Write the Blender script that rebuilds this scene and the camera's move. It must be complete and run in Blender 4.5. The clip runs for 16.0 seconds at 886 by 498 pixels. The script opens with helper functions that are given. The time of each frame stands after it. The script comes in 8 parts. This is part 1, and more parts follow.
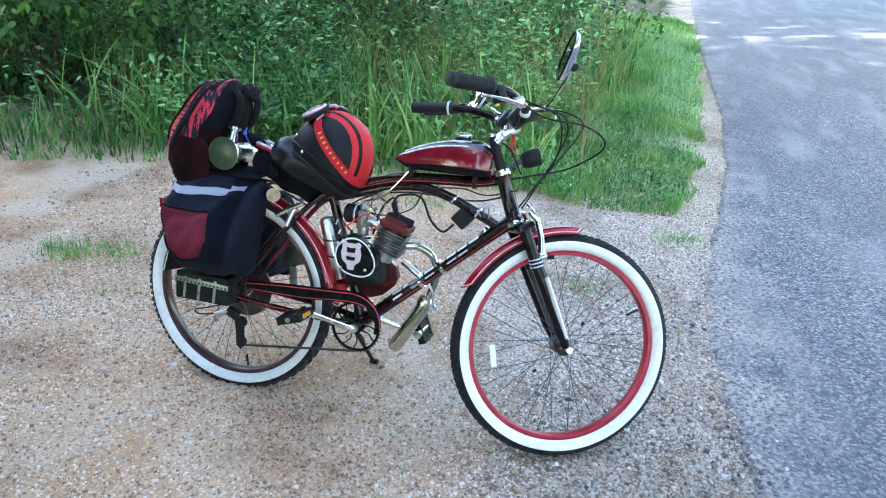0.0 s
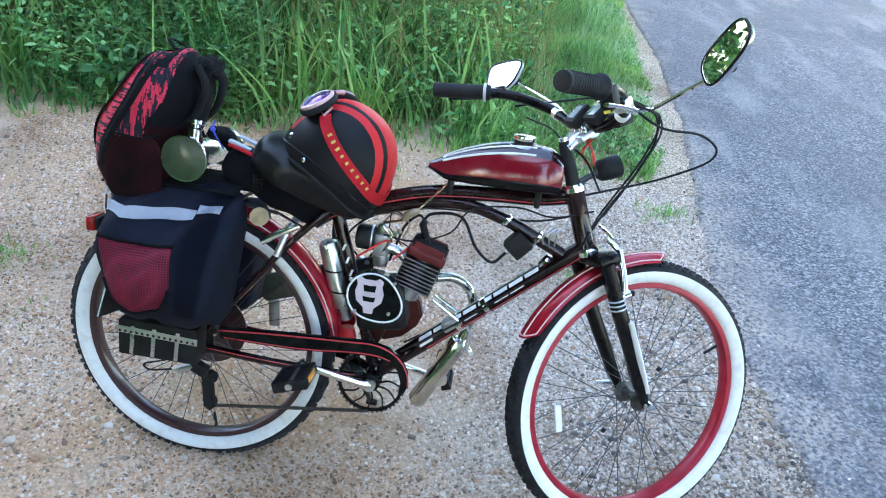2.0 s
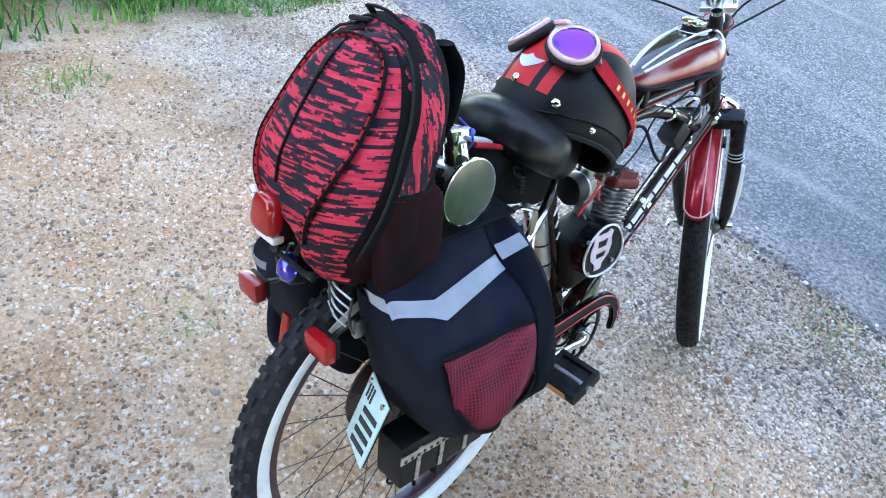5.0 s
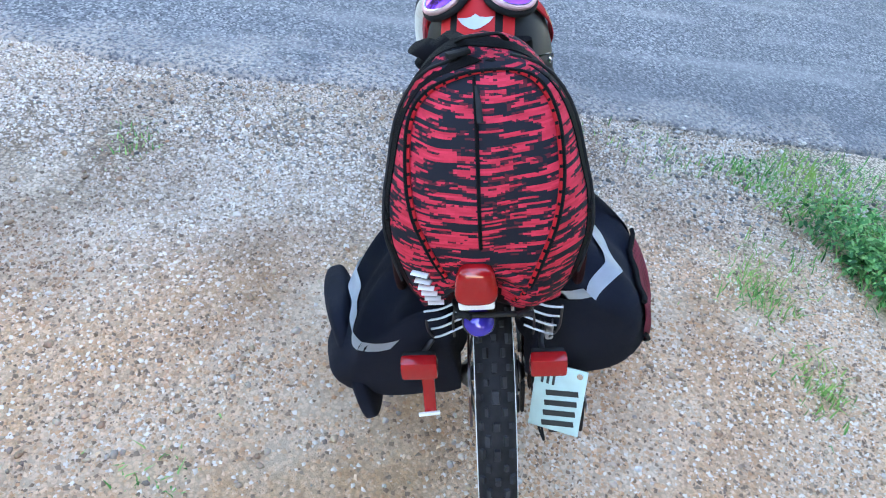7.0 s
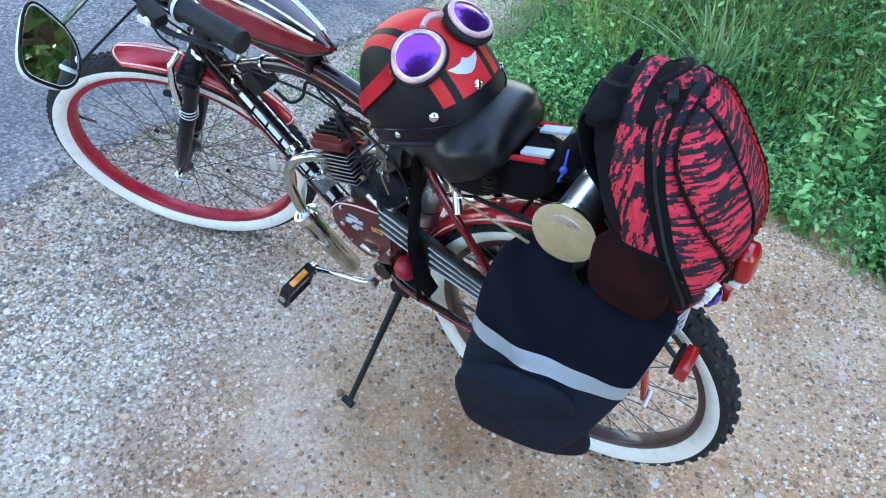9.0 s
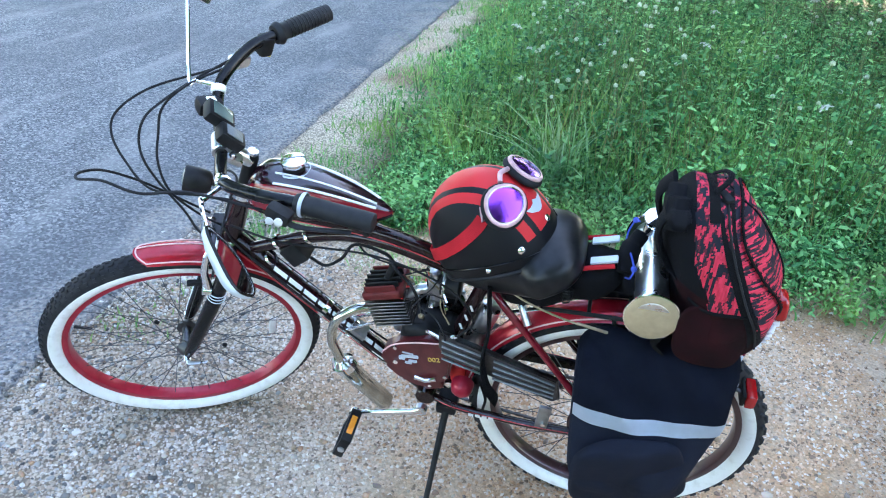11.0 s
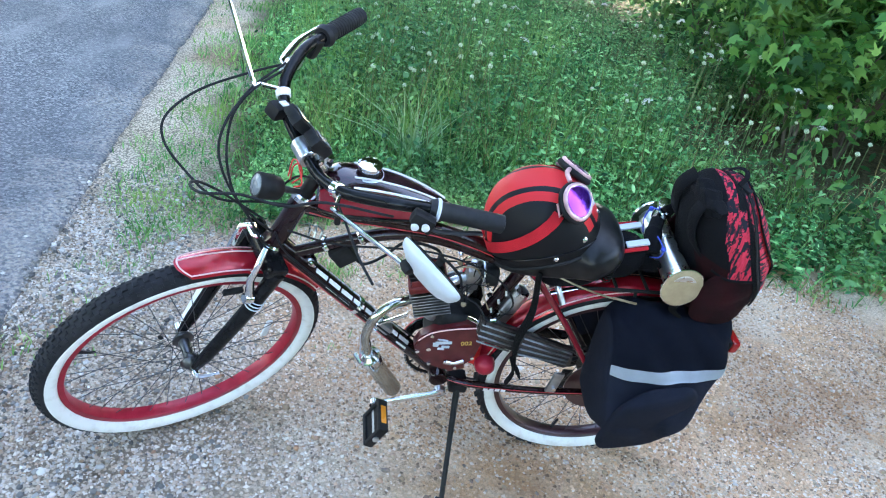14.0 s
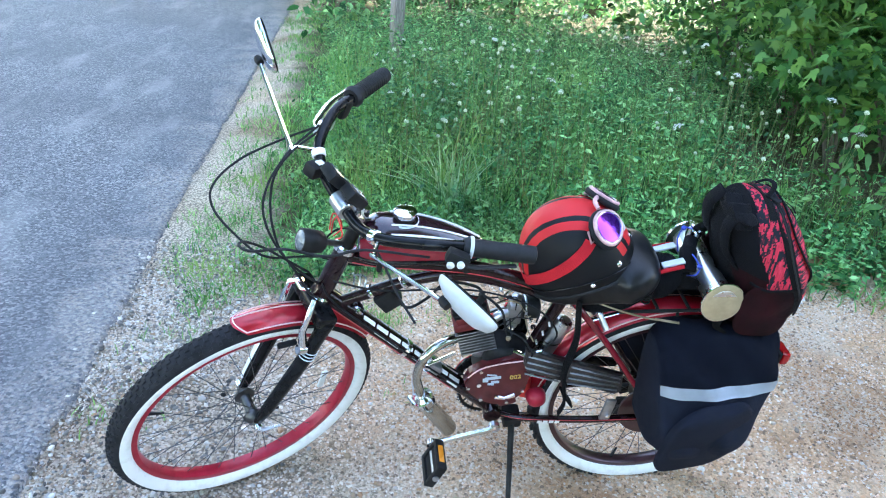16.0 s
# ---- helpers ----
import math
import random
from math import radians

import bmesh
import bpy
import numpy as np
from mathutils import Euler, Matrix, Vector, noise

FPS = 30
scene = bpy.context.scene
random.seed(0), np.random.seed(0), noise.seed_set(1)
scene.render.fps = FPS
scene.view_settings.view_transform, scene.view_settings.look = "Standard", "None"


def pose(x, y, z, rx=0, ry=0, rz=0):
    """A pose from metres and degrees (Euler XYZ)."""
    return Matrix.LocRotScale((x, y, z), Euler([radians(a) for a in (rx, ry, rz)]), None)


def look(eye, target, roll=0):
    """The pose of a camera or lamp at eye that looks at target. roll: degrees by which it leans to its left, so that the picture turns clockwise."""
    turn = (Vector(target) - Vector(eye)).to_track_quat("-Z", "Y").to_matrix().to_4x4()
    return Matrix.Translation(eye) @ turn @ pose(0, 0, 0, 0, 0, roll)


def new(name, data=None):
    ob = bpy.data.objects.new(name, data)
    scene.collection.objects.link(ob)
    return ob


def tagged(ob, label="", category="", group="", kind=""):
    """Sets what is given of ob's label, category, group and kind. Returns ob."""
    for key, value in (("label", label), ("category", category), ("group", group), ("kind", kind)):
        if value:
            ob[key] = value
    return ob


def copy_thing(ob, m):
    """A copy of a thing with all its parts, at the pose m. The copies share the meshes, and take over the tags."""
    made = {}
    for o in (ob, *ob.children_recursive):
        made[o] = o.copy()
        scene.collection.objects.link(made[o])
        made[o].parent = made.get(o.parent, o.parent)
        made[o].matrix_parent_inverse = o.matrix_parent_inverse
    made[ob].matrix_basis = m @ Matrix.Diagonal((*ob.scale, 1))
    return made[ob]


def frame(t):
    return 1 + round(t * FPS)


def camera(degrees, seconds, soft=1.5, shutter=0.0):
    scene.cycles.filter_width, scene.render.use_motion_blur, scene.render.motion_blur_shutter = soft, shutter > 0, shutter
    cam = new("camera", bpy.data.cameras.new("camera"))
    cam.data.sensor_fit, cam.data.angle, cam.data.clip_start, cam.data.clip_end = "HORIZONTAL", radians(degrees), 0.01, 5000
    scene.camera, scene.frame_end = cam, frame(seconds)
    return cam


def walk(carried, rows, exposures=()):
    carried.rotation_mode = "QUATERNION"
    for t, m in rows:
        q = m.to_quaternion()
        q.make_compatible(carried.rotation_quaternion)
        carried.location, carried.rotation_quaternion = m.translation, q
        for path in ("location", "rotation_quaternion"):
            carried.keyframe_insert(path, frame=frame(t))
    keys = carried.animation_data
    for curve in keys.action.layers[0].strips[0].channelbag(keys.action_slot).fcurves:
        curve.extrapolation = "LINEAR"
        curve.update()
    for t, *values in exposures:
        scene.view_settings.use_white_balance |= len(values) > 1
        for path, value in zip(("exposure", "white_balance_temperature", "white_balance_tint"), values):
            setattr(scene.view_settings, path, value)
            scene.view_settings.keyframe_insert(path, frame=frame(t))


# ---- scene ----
cam = camera(62.7, 16.0, 1.1)
PATH = [
    (0, (1.223, -1.858, 1.47), (0.727, -0.11, 0.634), 2.3),
    (0.5, (1.137, -1.717, 1.456), (0.705, 0.046, 0.616), 3.5),
    (1, (1.018, -1.561, 1.469), (0.606, 0.169, 0.554), 3.9),
    (1.5, (0.81, -1.497, 1.462), (0.599, 0.272, 0.552), 3.5),
    (2, (0.672, -1.38, 1.459), (0.546, 0.346, 0.456), 6.6),
    (2.5, (0.509, -1.222, 1.456), (0.477, 0.467, 0.385), 6.2),
    (3, (0.215, -1.137, 1.438), (0.399, 0.506, 0.312), 6.8),
    (3.5, (0.05, -1.041, 1.417), (0.348, 0.554, 0.249), 10.6),
    (4, (-0.165, -0.818, 1.368), (0.34, 0.629, 0.083), 8.6),
    (4.5, (-0.45, -0.694, 1.359), (0.447, 0.569, 0.094), 10.2),
    (4.7, (-0.546, -0.634, 1.357), (0.486, 0.518, 0.089), 13.3),
    (6.8, (-0.907, 0.177, 1.331), (0.65, 0.062, 0.082), 8.1),
    (7, (-0.9, 0.233, 1.334), (0.641, 0.063, 0.07), 11.1),
    (7.5, (-0.781, 0.497, 1.316), (0.762, 0.201, 0.079), 11.1),
    (8, (-0.65, 0.723, 1.351), (0.677, -0.038, 0.063), 13.3),
    (8.5, (-0.493, 0.927, 1.377), (0.443, -0.299, 0.104), 12.1),
    (9, (-0.271, 1.013, 1.36), (0.494, -0.327, 0.089), 6.6),
    (9.5, (-0.088, 1.1, 1.404), (0.457, -0.404, 0.204), 2.8),
    (10, (0.087, 1.25, 1.45), (0.574, -0.36, 0.367), -0.6),
    (10.2, (0.121, 1.298, 1.46), (0.512, -0.357, 0.407), 0.5),
    (12.3, (0.325, 1.377, 1.466), (0.6, -0.359, 0.511), 6.7),
    (12.5, (0.433, 1.348, 1.45), (0.647, -0.381, 0.468), 6.9),
    (13, (0.658, 1.358, 1.473), (0.756, -0.392, 0.51), 9.0),
    (13.5, (0.833, 1.45, 1.474), (0.494, -0.281, 0.53), 11.6),
    (14, (0.867, 1.472, 1.472), (0.437, -0.235, 0.522), 12.5),
    (14.5, (0.828, 1.495, 1.488), (0.316, -0.238, 0.629), 8.2),
    (15, (0.846, 1.527, 1.483), (0.403, -0.209, 0.594), 7.1),
    (15.5, (0.88, 1.553, 1.49), (0.784, -0.236, 0.602), 3.6),
    (16, (0.85, 1.54, 1.486), (0.565, -0.247, 0.635), 4.9),
]
walk(cam, [(t, look(eye, target, roll)) for t, eye, target, roll in PATH], [(0.0, 3.2, 6230, 12.0), (2.0, 3.16, 6230, 11.5), (3.0, 3.26, 6200, 11.0), (4.2, 3.46, 6350, 12.5), (7.2, 3.27, 6250, 12.5), (8.0, 3.17, 6240, 12.0), (9.0, 3.24, 6230, 12.5), (10.0, 3.3, 6230, 12.0), (12.5, 3.36, 6170, 10.5), (13.5, 3.28, 6230, 11.5), (16.0, 3.42, 6250, 11.5)])

# ---- world and light ----
world = bpy.data.worlds.new("sky")
scene.world = world
world.use_nodes = True
SUN_ELEV, SUN_AZ = 38.0, 234.0      # degrees; azimuth clockwise from +y
wn = world.node_tree.nodes
sky = wn.new("ShaderNodeTexSky")
sky.sky_type = "NISHITA"
sky.sun_disc = False
sky.sun_elevation, sky.sun_rotation = radians(SUN_ELEV), radians(SUN_AZ)
sky.air_density, sky.dust_density = 1.2, 2.0
world.node_tree.links.new(sky.outputs[0], wn["Background"].inputs[0])
wn["Background"].inputs[1].default_value = 0.15
sun_data = bpy.data.lights.new("sun", "SUN")
sun_data.energy, sun_data.angle, sun_data.color = 3.0, radians(0.6), (1.0, 0.94, 0.84)
sun = new("sun", sun_data)
to_sun = Vector((math.sin(radians(SUN_AZ)) * math.cos(radians(SUN_ELEV)),
                 math.cos(radians(SUN_AZ)) * math.cos(radians(SUN_ELEV)), math.sin(radians(SUN_ELEV))))
sun.matrix_world = look(to_sun * 60, (0, 0, 0))


# ---- materials ----
class Mat:
    """A small wrapper to write node materials briefly."""

    def __init__(self, name, rough=0.5, metal=0.0, color=(0.8, 0.8, 0.8), coat=0.0, spec=0.5):
        self.m = bpy.data.materials.new(name)
        self.m.use_nodes = True
        self.t = self.m.node_tree
        self.b = self.t.nodes["Principled BSDF"]
        self.b.inputs["Roughness"].default_value = rough
        self.b.inputs["Metallic"].default_value = metal
        self.b.inputs["Base Color"].default_value = (*color, 1)
        self.b.inputs["Coat Weight"].default_value = coat
        self.b.inputs["Coat Roughness"].default_value = 0.06
        self.b.inputs["Specular IOR Level"].default_value = spec

    def n(self, kind, **values):
        node = self.t.nodes.new("ShaderNode" + kind)
        for key, value in values.items():
            if key in ("operation", "data_type", "blend_type", "feature", "noise_dimensions", "distance", "vector_type", "wave_type", "bands_direction"):
                if key == "operation": node.operation = value
                elif key == "data_type": node.data_type = value
                elif key == "blend_type": node.blend_type = value
                elif key == "feature": node.feature = value
                elif key == "wave_type": node.wave_type = value
                elif key == "bands_direction": node.bands_direction = value
            else:
                node.inputs[key.replace("_", " ")].default_value = value
        return node

    def link(self, a, b):
        self.t.links.new(a, b)

    def coords(self, scale=(1, 1, 1), rot=(0, 0, 0)):
        tc, mp = self.n("TexCoord"), self.n("Mapping")
        mp.inputs["Scale"].default_value = scale
        mp.inputs["Rotation"].default_value = rot
        self.link(tc.outputs["Object"], mp.inputs["Vector"])
        return mp.outputs[0]

    def noise(self, scale, vec=None, detail=4.0, rough=0.55):
        node = self.n("TexNoise", Scale=scale, Detail=detail, Roughness=rough)
        self.link(vec or self.coords(), node.inputs["Vector"])
        return node

    def ramp(self, fac, stops, constant=False):
        node = self.n("ValToRGB")
        cr = node.color_ramp
        cr.interpolation = "CONSTANT" if constant else "LINEAR"
        while len(cr.elements) < len(stops):
            cr.elements.new(0.5)
        for e, (p, c) in zip(cr.elements, stops):
            e.position = p
            e.color = (*c, 1) if len(c) == 3 else c
        self.link(fac, node.inputs[0])
        return node.outputs[0]

    def mix(self, fac, a, b, how="MIX"):
        node = self.n("Mix", data_type="RGBA", blend_type=how)
        for s, v in ((0, fac), (6, a), (7, b)):
            if isinstance(v, (int, float)):
                node.inputs[s].default_value = v
            elif isinstance(v, tuple):
                node.inputs[s].default_value = (*v, 1)
            else:
                self.link(v, node.inputs[s])
        return node.outputs[2]

    def math(self, op, a, b=0.0, clamp=False):
        node = self.n("Math", operation=op)
        node.use_clamp = clamp
        for s, v in ((0, a), (1, b)):
            if isinstance(v, (int, float)):
                node.inputs[s].default_value = v
            else:
                self.link(v, node.inputs[s])
        return node.outputs[0]

    def color(self, out):
        self.link(out, self.b.inputs["Base Color"])
        return self

    def rough(self, out):
        self.link(out, self.b.inputs["Roughness"])
        return self

    def bump(self, out, strength=0.3, dist=0.002):
        node = self.n("Bump", Strength=strength, Distance=dist)
        self.link(out, node.inputs["Height"])
        self.link(node.outputs[0], self.b.inputs["Normal"])
        return self


def paint(name, color, rough=0.25, coat=1.0, vary=0.12, metal=0.0, spec=0.5, grime=0.18):
    """A lacquered or moulded surface with fine dust and slight wear."""
    m = Mat(name, rough, metal, color, coat, spec)
    n1 = m.noise(35.0, detail=6)
    dark = tuple(c * (1 - vary) for c in color)
    light = tuple(min(1, c * (1 + vary) + 0.01) for c in color)
    m.color(m.ramp(n1.outputs["Fac"], ((0.3, dark), (0.7, light))))
    m.rough(m.math("ADD", m.math("MULTIPLY", m.noise(9.0).outputs["Fac"], grime), rough - 0.4 * grime))
    return m.m


def cloth(name, color, weave=900.0, rough=0.85, vary=0.25):
    m = Mat(name, rough, 0, color, 0, 0.3)
    n1 = m.noise(14.0, detail=5)
    m.color(m.ramp(n1.outputs["Fac"], ((0.3, tuple(c * (1 - vary) for c in color)), (0.75, tuple(c * (1 + vary) for c in color)))))
    w = m.n("TexWave", Scale=weave, bands_direction="DIAGONAL")
    m.link(m.coords(), w.inputs["Vector"])
    h = m.math("ADD", m.math("MULTIPLY", w.outputs["Fac"], 0.2), m.noise(22.0).outputs["Fac"])
    m.bump(h, 0.5, 0.006)
    m.b.inputs["Specular IOR Level"].default_value = 0.15
    return m.m


M = {}
M["candy_red"] = paint("candy_red", (0.18, 0.004, 0.014), 0.12, 0.5, 0.05, 0.0, 0.4, 0.06)
M["tank_plum"] = paint("tank_plum", (0.016, 0.0015, 0.006), 0.1, 0.8, 0.05, 0.0, 0.4, 0.06)
M["fender_red"] = paint("fender_red", (0.62, 0.02, 0.045), 0.2, 1.0, 0.1, 0.25)
M["cover_red"] = paint("cover_red", (0.075, 0.0035, 0.006), 0.28, 0.4, 0.25, 0.1, 0.35)
M["rim_red"] = paint("rim_red", (0.3, 0.004, 0.022), 0.35, 0.15, 0.15, 0.1, 0.3)
M["rim_maroon"] = paint("rim_maroon", (0.032, 0.006, 0.010), 0.35, 0.5, 0.2)
M["frame_black"] = paint("frame_black", (0.011, 0.0012, 0.0025), 0.13, 0.35, 0.2, 0, 0.2, 0.06)
M["head_red"] = paint("head_red", (0.1, 0.005, 0.005), 0.55, 0.0, 0.3, 0, 0.3)
M["gloss_black"] = paint("gloss_black", (0.002, 0.002, 0.0028), 0.18, 0.12, 0.2, 0, 0.12)
M["satin_black"] = paint("satin_black", (0.005, 0.005, 0.006), 0.5, 0.0, 0.25, 0, 0.22)
M["rubber"] = paint("rubber", (0.007, 0.007, 0.009), 0.75, 0.0, 0.3, 0, 0.25)
M["tyre_black"] = paint("tyre_black", (0.008, 0.008, 0.011), 0.7, 0.0, 0.3, 0, 0.25)
# rear knobs made paler than the tyre to stand for skylight on them
M["tread_rubber"] = paint("tread_rubber", (0.026, 0.027, 0.031), 0.75, 0.0, 0.35, 0, 0.25)
M["grip_rubber"] = paint("grip_rubber", (0.007, 0.0075, 0.010), 0.6, 0.0, 0.2, 0, 0.3)
M["white_paint"] = paint("white_paint", (0.8, 0.8, 0.8), 0.35, 0.3, 0.05)
M["pin_pink"] = paint("pin_pink", (0.75, 0.45, 0.45), 0.4, 0.2, 0.08)
M["pin_red"] = paint("pin_red", (0.55, 0.03, 0.04), 0.4, 0.3, 0.1)
M["signal_red"] = paint("signal_red", (0.7, 0.02, 0.02), 0.5, 0.2, 0.1)
M["amber"] = paint("amber", (0.75, 0.27, 0.02), 0.25, 0.6, 0.1)
M["blue_cord"] = cloth("blue_cord", (0.08, 0.12, 0.6), 2500)
M["yellow"] = paint("yellow", (0.75, 0.6, 0.05), 0.5, 0.0, 0.1)
M["gold_ink"] = paint("gold_ink", (0.6, 0.38, 0.08), 0.5, 0.0, 0.1)
M["mint_plate"] = paint("mint_plate", (0.48, 0.66, 0.65), 0.4, 0.2, 0.06)
M["ink"] = paint("ink", (0.015, 0.02, 0.02), 0.6, 0.0, 0.1)
M["vinyl"] = paint("vinyl", (0.003, 0.003, 0.004), 0.33, 0.0, 0.2, 0, 0.28)
M["nylon"] = cloth("nylon", (0.005, 0.005, 0.007))
M["nylon_navy"] = cloth("nylon_navy", (0.0095, 0.012, 0.023))
M["web_black"] = cloth("web_black", (0.005, 0.005, 0.006), 1500)
M["strap_red"] = cloth("strap_red", (0.52, 0.02, 0.03), 1500)
M["silver_tape"] = paint("silver_tape", (0.5, 0.54, 0.6), 0.4, 0.1, 0.06, 0.1)
M["emblem_pale"] = paint("emblem_pale", (0.6, 0.5, 0.55), 0.4, 0.2, 0.1)
M["brass_dull"] = paint("brass_dull", (0.26, 0.2, 0.12), 0.4, 0.2, 0.3, 0.3)


def metal(name, color, rough, grain=120.0, spots=0.15):
    m = Mat(name, rough, 1.0, color)
    n1 = m.noise(grain, detail=5)
    m.color(m.ramp(n1.outputs["Fac"], ((0.25, tuple(c * (1 - spots) for c in color)), (0.6, color))))
    m.rough(m.math("ADD", m.math("MULTIPLY", m.noise(30.0).outputs["Fac"], rough * 0.9), rough * 0.5))
    return m.m


M["lace_pink"] = paint("lace_pink", (0.55, 0.33, 0.34), 0.45, 0.1, 0.35, 0.2)
M["chrome"] = metal("chrome", (0.85, 0.86, 0.88), 0.08)
M["alloy"] = metal("alloy", (0.62, 0.63, 0.65), 0.32)
M["brushed_steel"] = metal("brushed_steel", (0.86, 0.86, 0.84), 0.3, 200.0, 0.06)
M["cast_alloy"] = metal("cast_alloy", (0.42, 0.42, 0.43), 0.5, 60, 0.35)
M["fin_metal"] = metal("fin_metal", (0.2, 0.195, 0.19), 0.38, 60, 0.35)
M["dark_steel"] = metal("dark_steel", (0.12, 0.12, 0.125), 0.4, 80, 0.4)
M["pipe_chrome"] = metal("pipe_chrome", (0.6, 0.59, 0.53), 0.14, 25, 0.45)
M["spoke_steel"] = metal("spoke_steel", (0.1, 0.1, 0.105), 0.4)
M["mirror_glass"] = Mat("mirror_glass", 0.01, 1.0, (0.9, 0.92, 0.92)).m
M["disc_olive"] = paint("disc_olive", (0.035, 0.055, 0.028), 0.3, 0.3, 0.2)
M["disc_tan"] = paint("disc_tan", (0.42, 0.33, 0.2), 0.3, 0.4, 0.15, 0.3)

wm = Mat("whitewall", 0.5, 0, (0.78, 0.78, 0.75))
wm.color(wm.mix(wm.math("MULTIPLY", wm.ramp(wm.noise(45.0, detail=8).outputs["Fac"], ((0.5, (0, 0, 0)), (0.72, (1, 1, 1)))), 0.35), (0.78, 0.79, 0.77), (0.42, 0.38, 0.33)))
M["whitewall"] = wm.m

lens_m = Mat("red_lens", 0.16, 0, (0.33, 0.006, 0.008), 0.4)
lw = lens_m.n("TexChecker", Scale=260.0)
lens_m.link(lens_m.coords(), lw.inputs["Vector"])
lens_m.bump(lw.outputs["Fac"], 0.25, 0.001)
M["red_lens"] = lens_m.m

gl = Mat("goggle_lens", 0.1, 0.9, (0.25, 0.03, 0.75), 0.15)
gl.color(gl.ramp(gl.math("FRACT", gl.math("ADD", gl.math("MULTIPLY", gl.noise(5.0, detail=0).outputs["Fac"], 1.0), 0.1)),
                 ((0.35, (0.09, 0.04, 0.62)), (0.55, (0.3, 0.05, 0.62)), (0.78, (0.7, 0.1, 0.5)))))
M["goggle_lens"] = gl.m
bl = Mat("blue_lens", 0.08, 0.2, (0.05, 0.03, 0.4), 1.0)
M["blue_lens"] = bl.m
cl = Mat("clear_lens", 0.25, 0.2, (0.2, 0.22, 0.24), 0.3)
clv = cl.n("TexVoronoi", Scale=160.0)
cl.link(cl.coords(), clv.inputs["Vector"])
cl.bump(clv.outputs["Distance"], 0.6, 0.002)
M["clear_lens"] = cl.m
scr = Mat("screen", 0.2, 0, (0.1, 0.14, 0.13), 1.0)
M["screen"] = scr.m


def camo(name, stretch, cells):
    """Red and black digital streaks; stretch: how often the pattern changes along x, y, z."""
    m = Mat(name, 0.8, 0, (0.5, 0.03, 0.05), 0, 0.3)
    tc = m.n("TexCoord")
    snap = m.n("VectorMath", operation="SNAP")
    m.link(tc.outputs["Object"], snap.inputs[0])
    snap.inputs[1].default_value = cells
    mp = m.n("Mapping")
    mp.inputs["Scale"].default_value = stretch
    m.link(snap.outputs[0], mp.inputs["Vector"])
    n1 = m.noise(1.0, mp.outputs[0], 3.0, 0.6).outputs["Fac"]
    n2 = m.noise(2.2, mp.outputs[0], 2.0, 0.5).outputs["Fac"]
    red = m.ramp(n2, ((0.3, (0.36, 0.014, 0.032)), (0.65, (0.6, 0.035, 0.075))))
    base = m.ramp(n1, ((0.0, (0.007, 0.008, 0.015)), (0.485, (0.08, 0.009, 0.018)), (0.512, (0.5, 0.03, 0.05))), True)
    m.color(m.mix(m.ramp(n1, ((0.0, (0, 0, 0)), (0.512, (1, 1, 1))), True), base, red))
    m.bump(m.noise(18.0).outputs["Fac"], 0.6, 0.008)
    return m.m


M["camo_rear"] = camo("camo_rear", (15, 15, 165), (0.0022, 0.005, 0.0022))
M["camo_side"] = camo("camo_side", (105, 60, 17), (0.0025, 0.0025, 0.006))
M["mesh_dark"] = cloth("mesh_dark", (0.016, 0.002, 0.0034), 1500, 0.85, 0.9)

# helmet shell: black with a wide red middle band and thin red side stripes
hm = Mat("helmet_shell", 0.5, 0, (0.015, 0.015, 0.017), 0.0, 0.22)
sep = hm.n("SeparateXYZ")
hm.link(hm.n("TexCoord").outputs["Object"], sep.inputs[0])
ay = hm.math("ABSOLUTE", sep.outputs[1])
band = hm.ramp(hm.math("MULTIPLY", ay, 8.0), ((0.0, (1, 1, 1)), (0.25, (0, 0, 0)), (0.345, (1, 1, 1)), (0.485, (0, 0, 0))), True)
low = hm.math("GREATER_THAN", sep.outputs[2], 0.03)
hm.color(hm.mix(hm.math("MULTIPLY", band, low), (0.005, 0.005, 0.0065), (0.55, 0.022, 0.026)))
hm.bump(hm.noise(420.0).outputs["Fac"], 0.12, 0.001)
M["helmet_shell"] = hm.m

# pocket mesh of the pannier
pm = Mat("pocket_mesh", 0.7, 0, (0.2, 0.02, 0.05))
ck = pm.n("TexVoronoi", Scale=190.0, feature="F1")
pm.link(pm.coords((1, 0.3, 1)), ck.inputs["Vector"])
ck.inputs["Randomness"].default_value = 0.0
pm.color(pm.ramp(ck.outputs["Distance"], ((0.2, (0.12, 0.008, 0.025)), (0.6, (0.33, 0.022, 0.065)))))
pm.bump(ck.outputs["Distance"], 0.6, 0.003)
M["pocket_mesh"] = pm.m


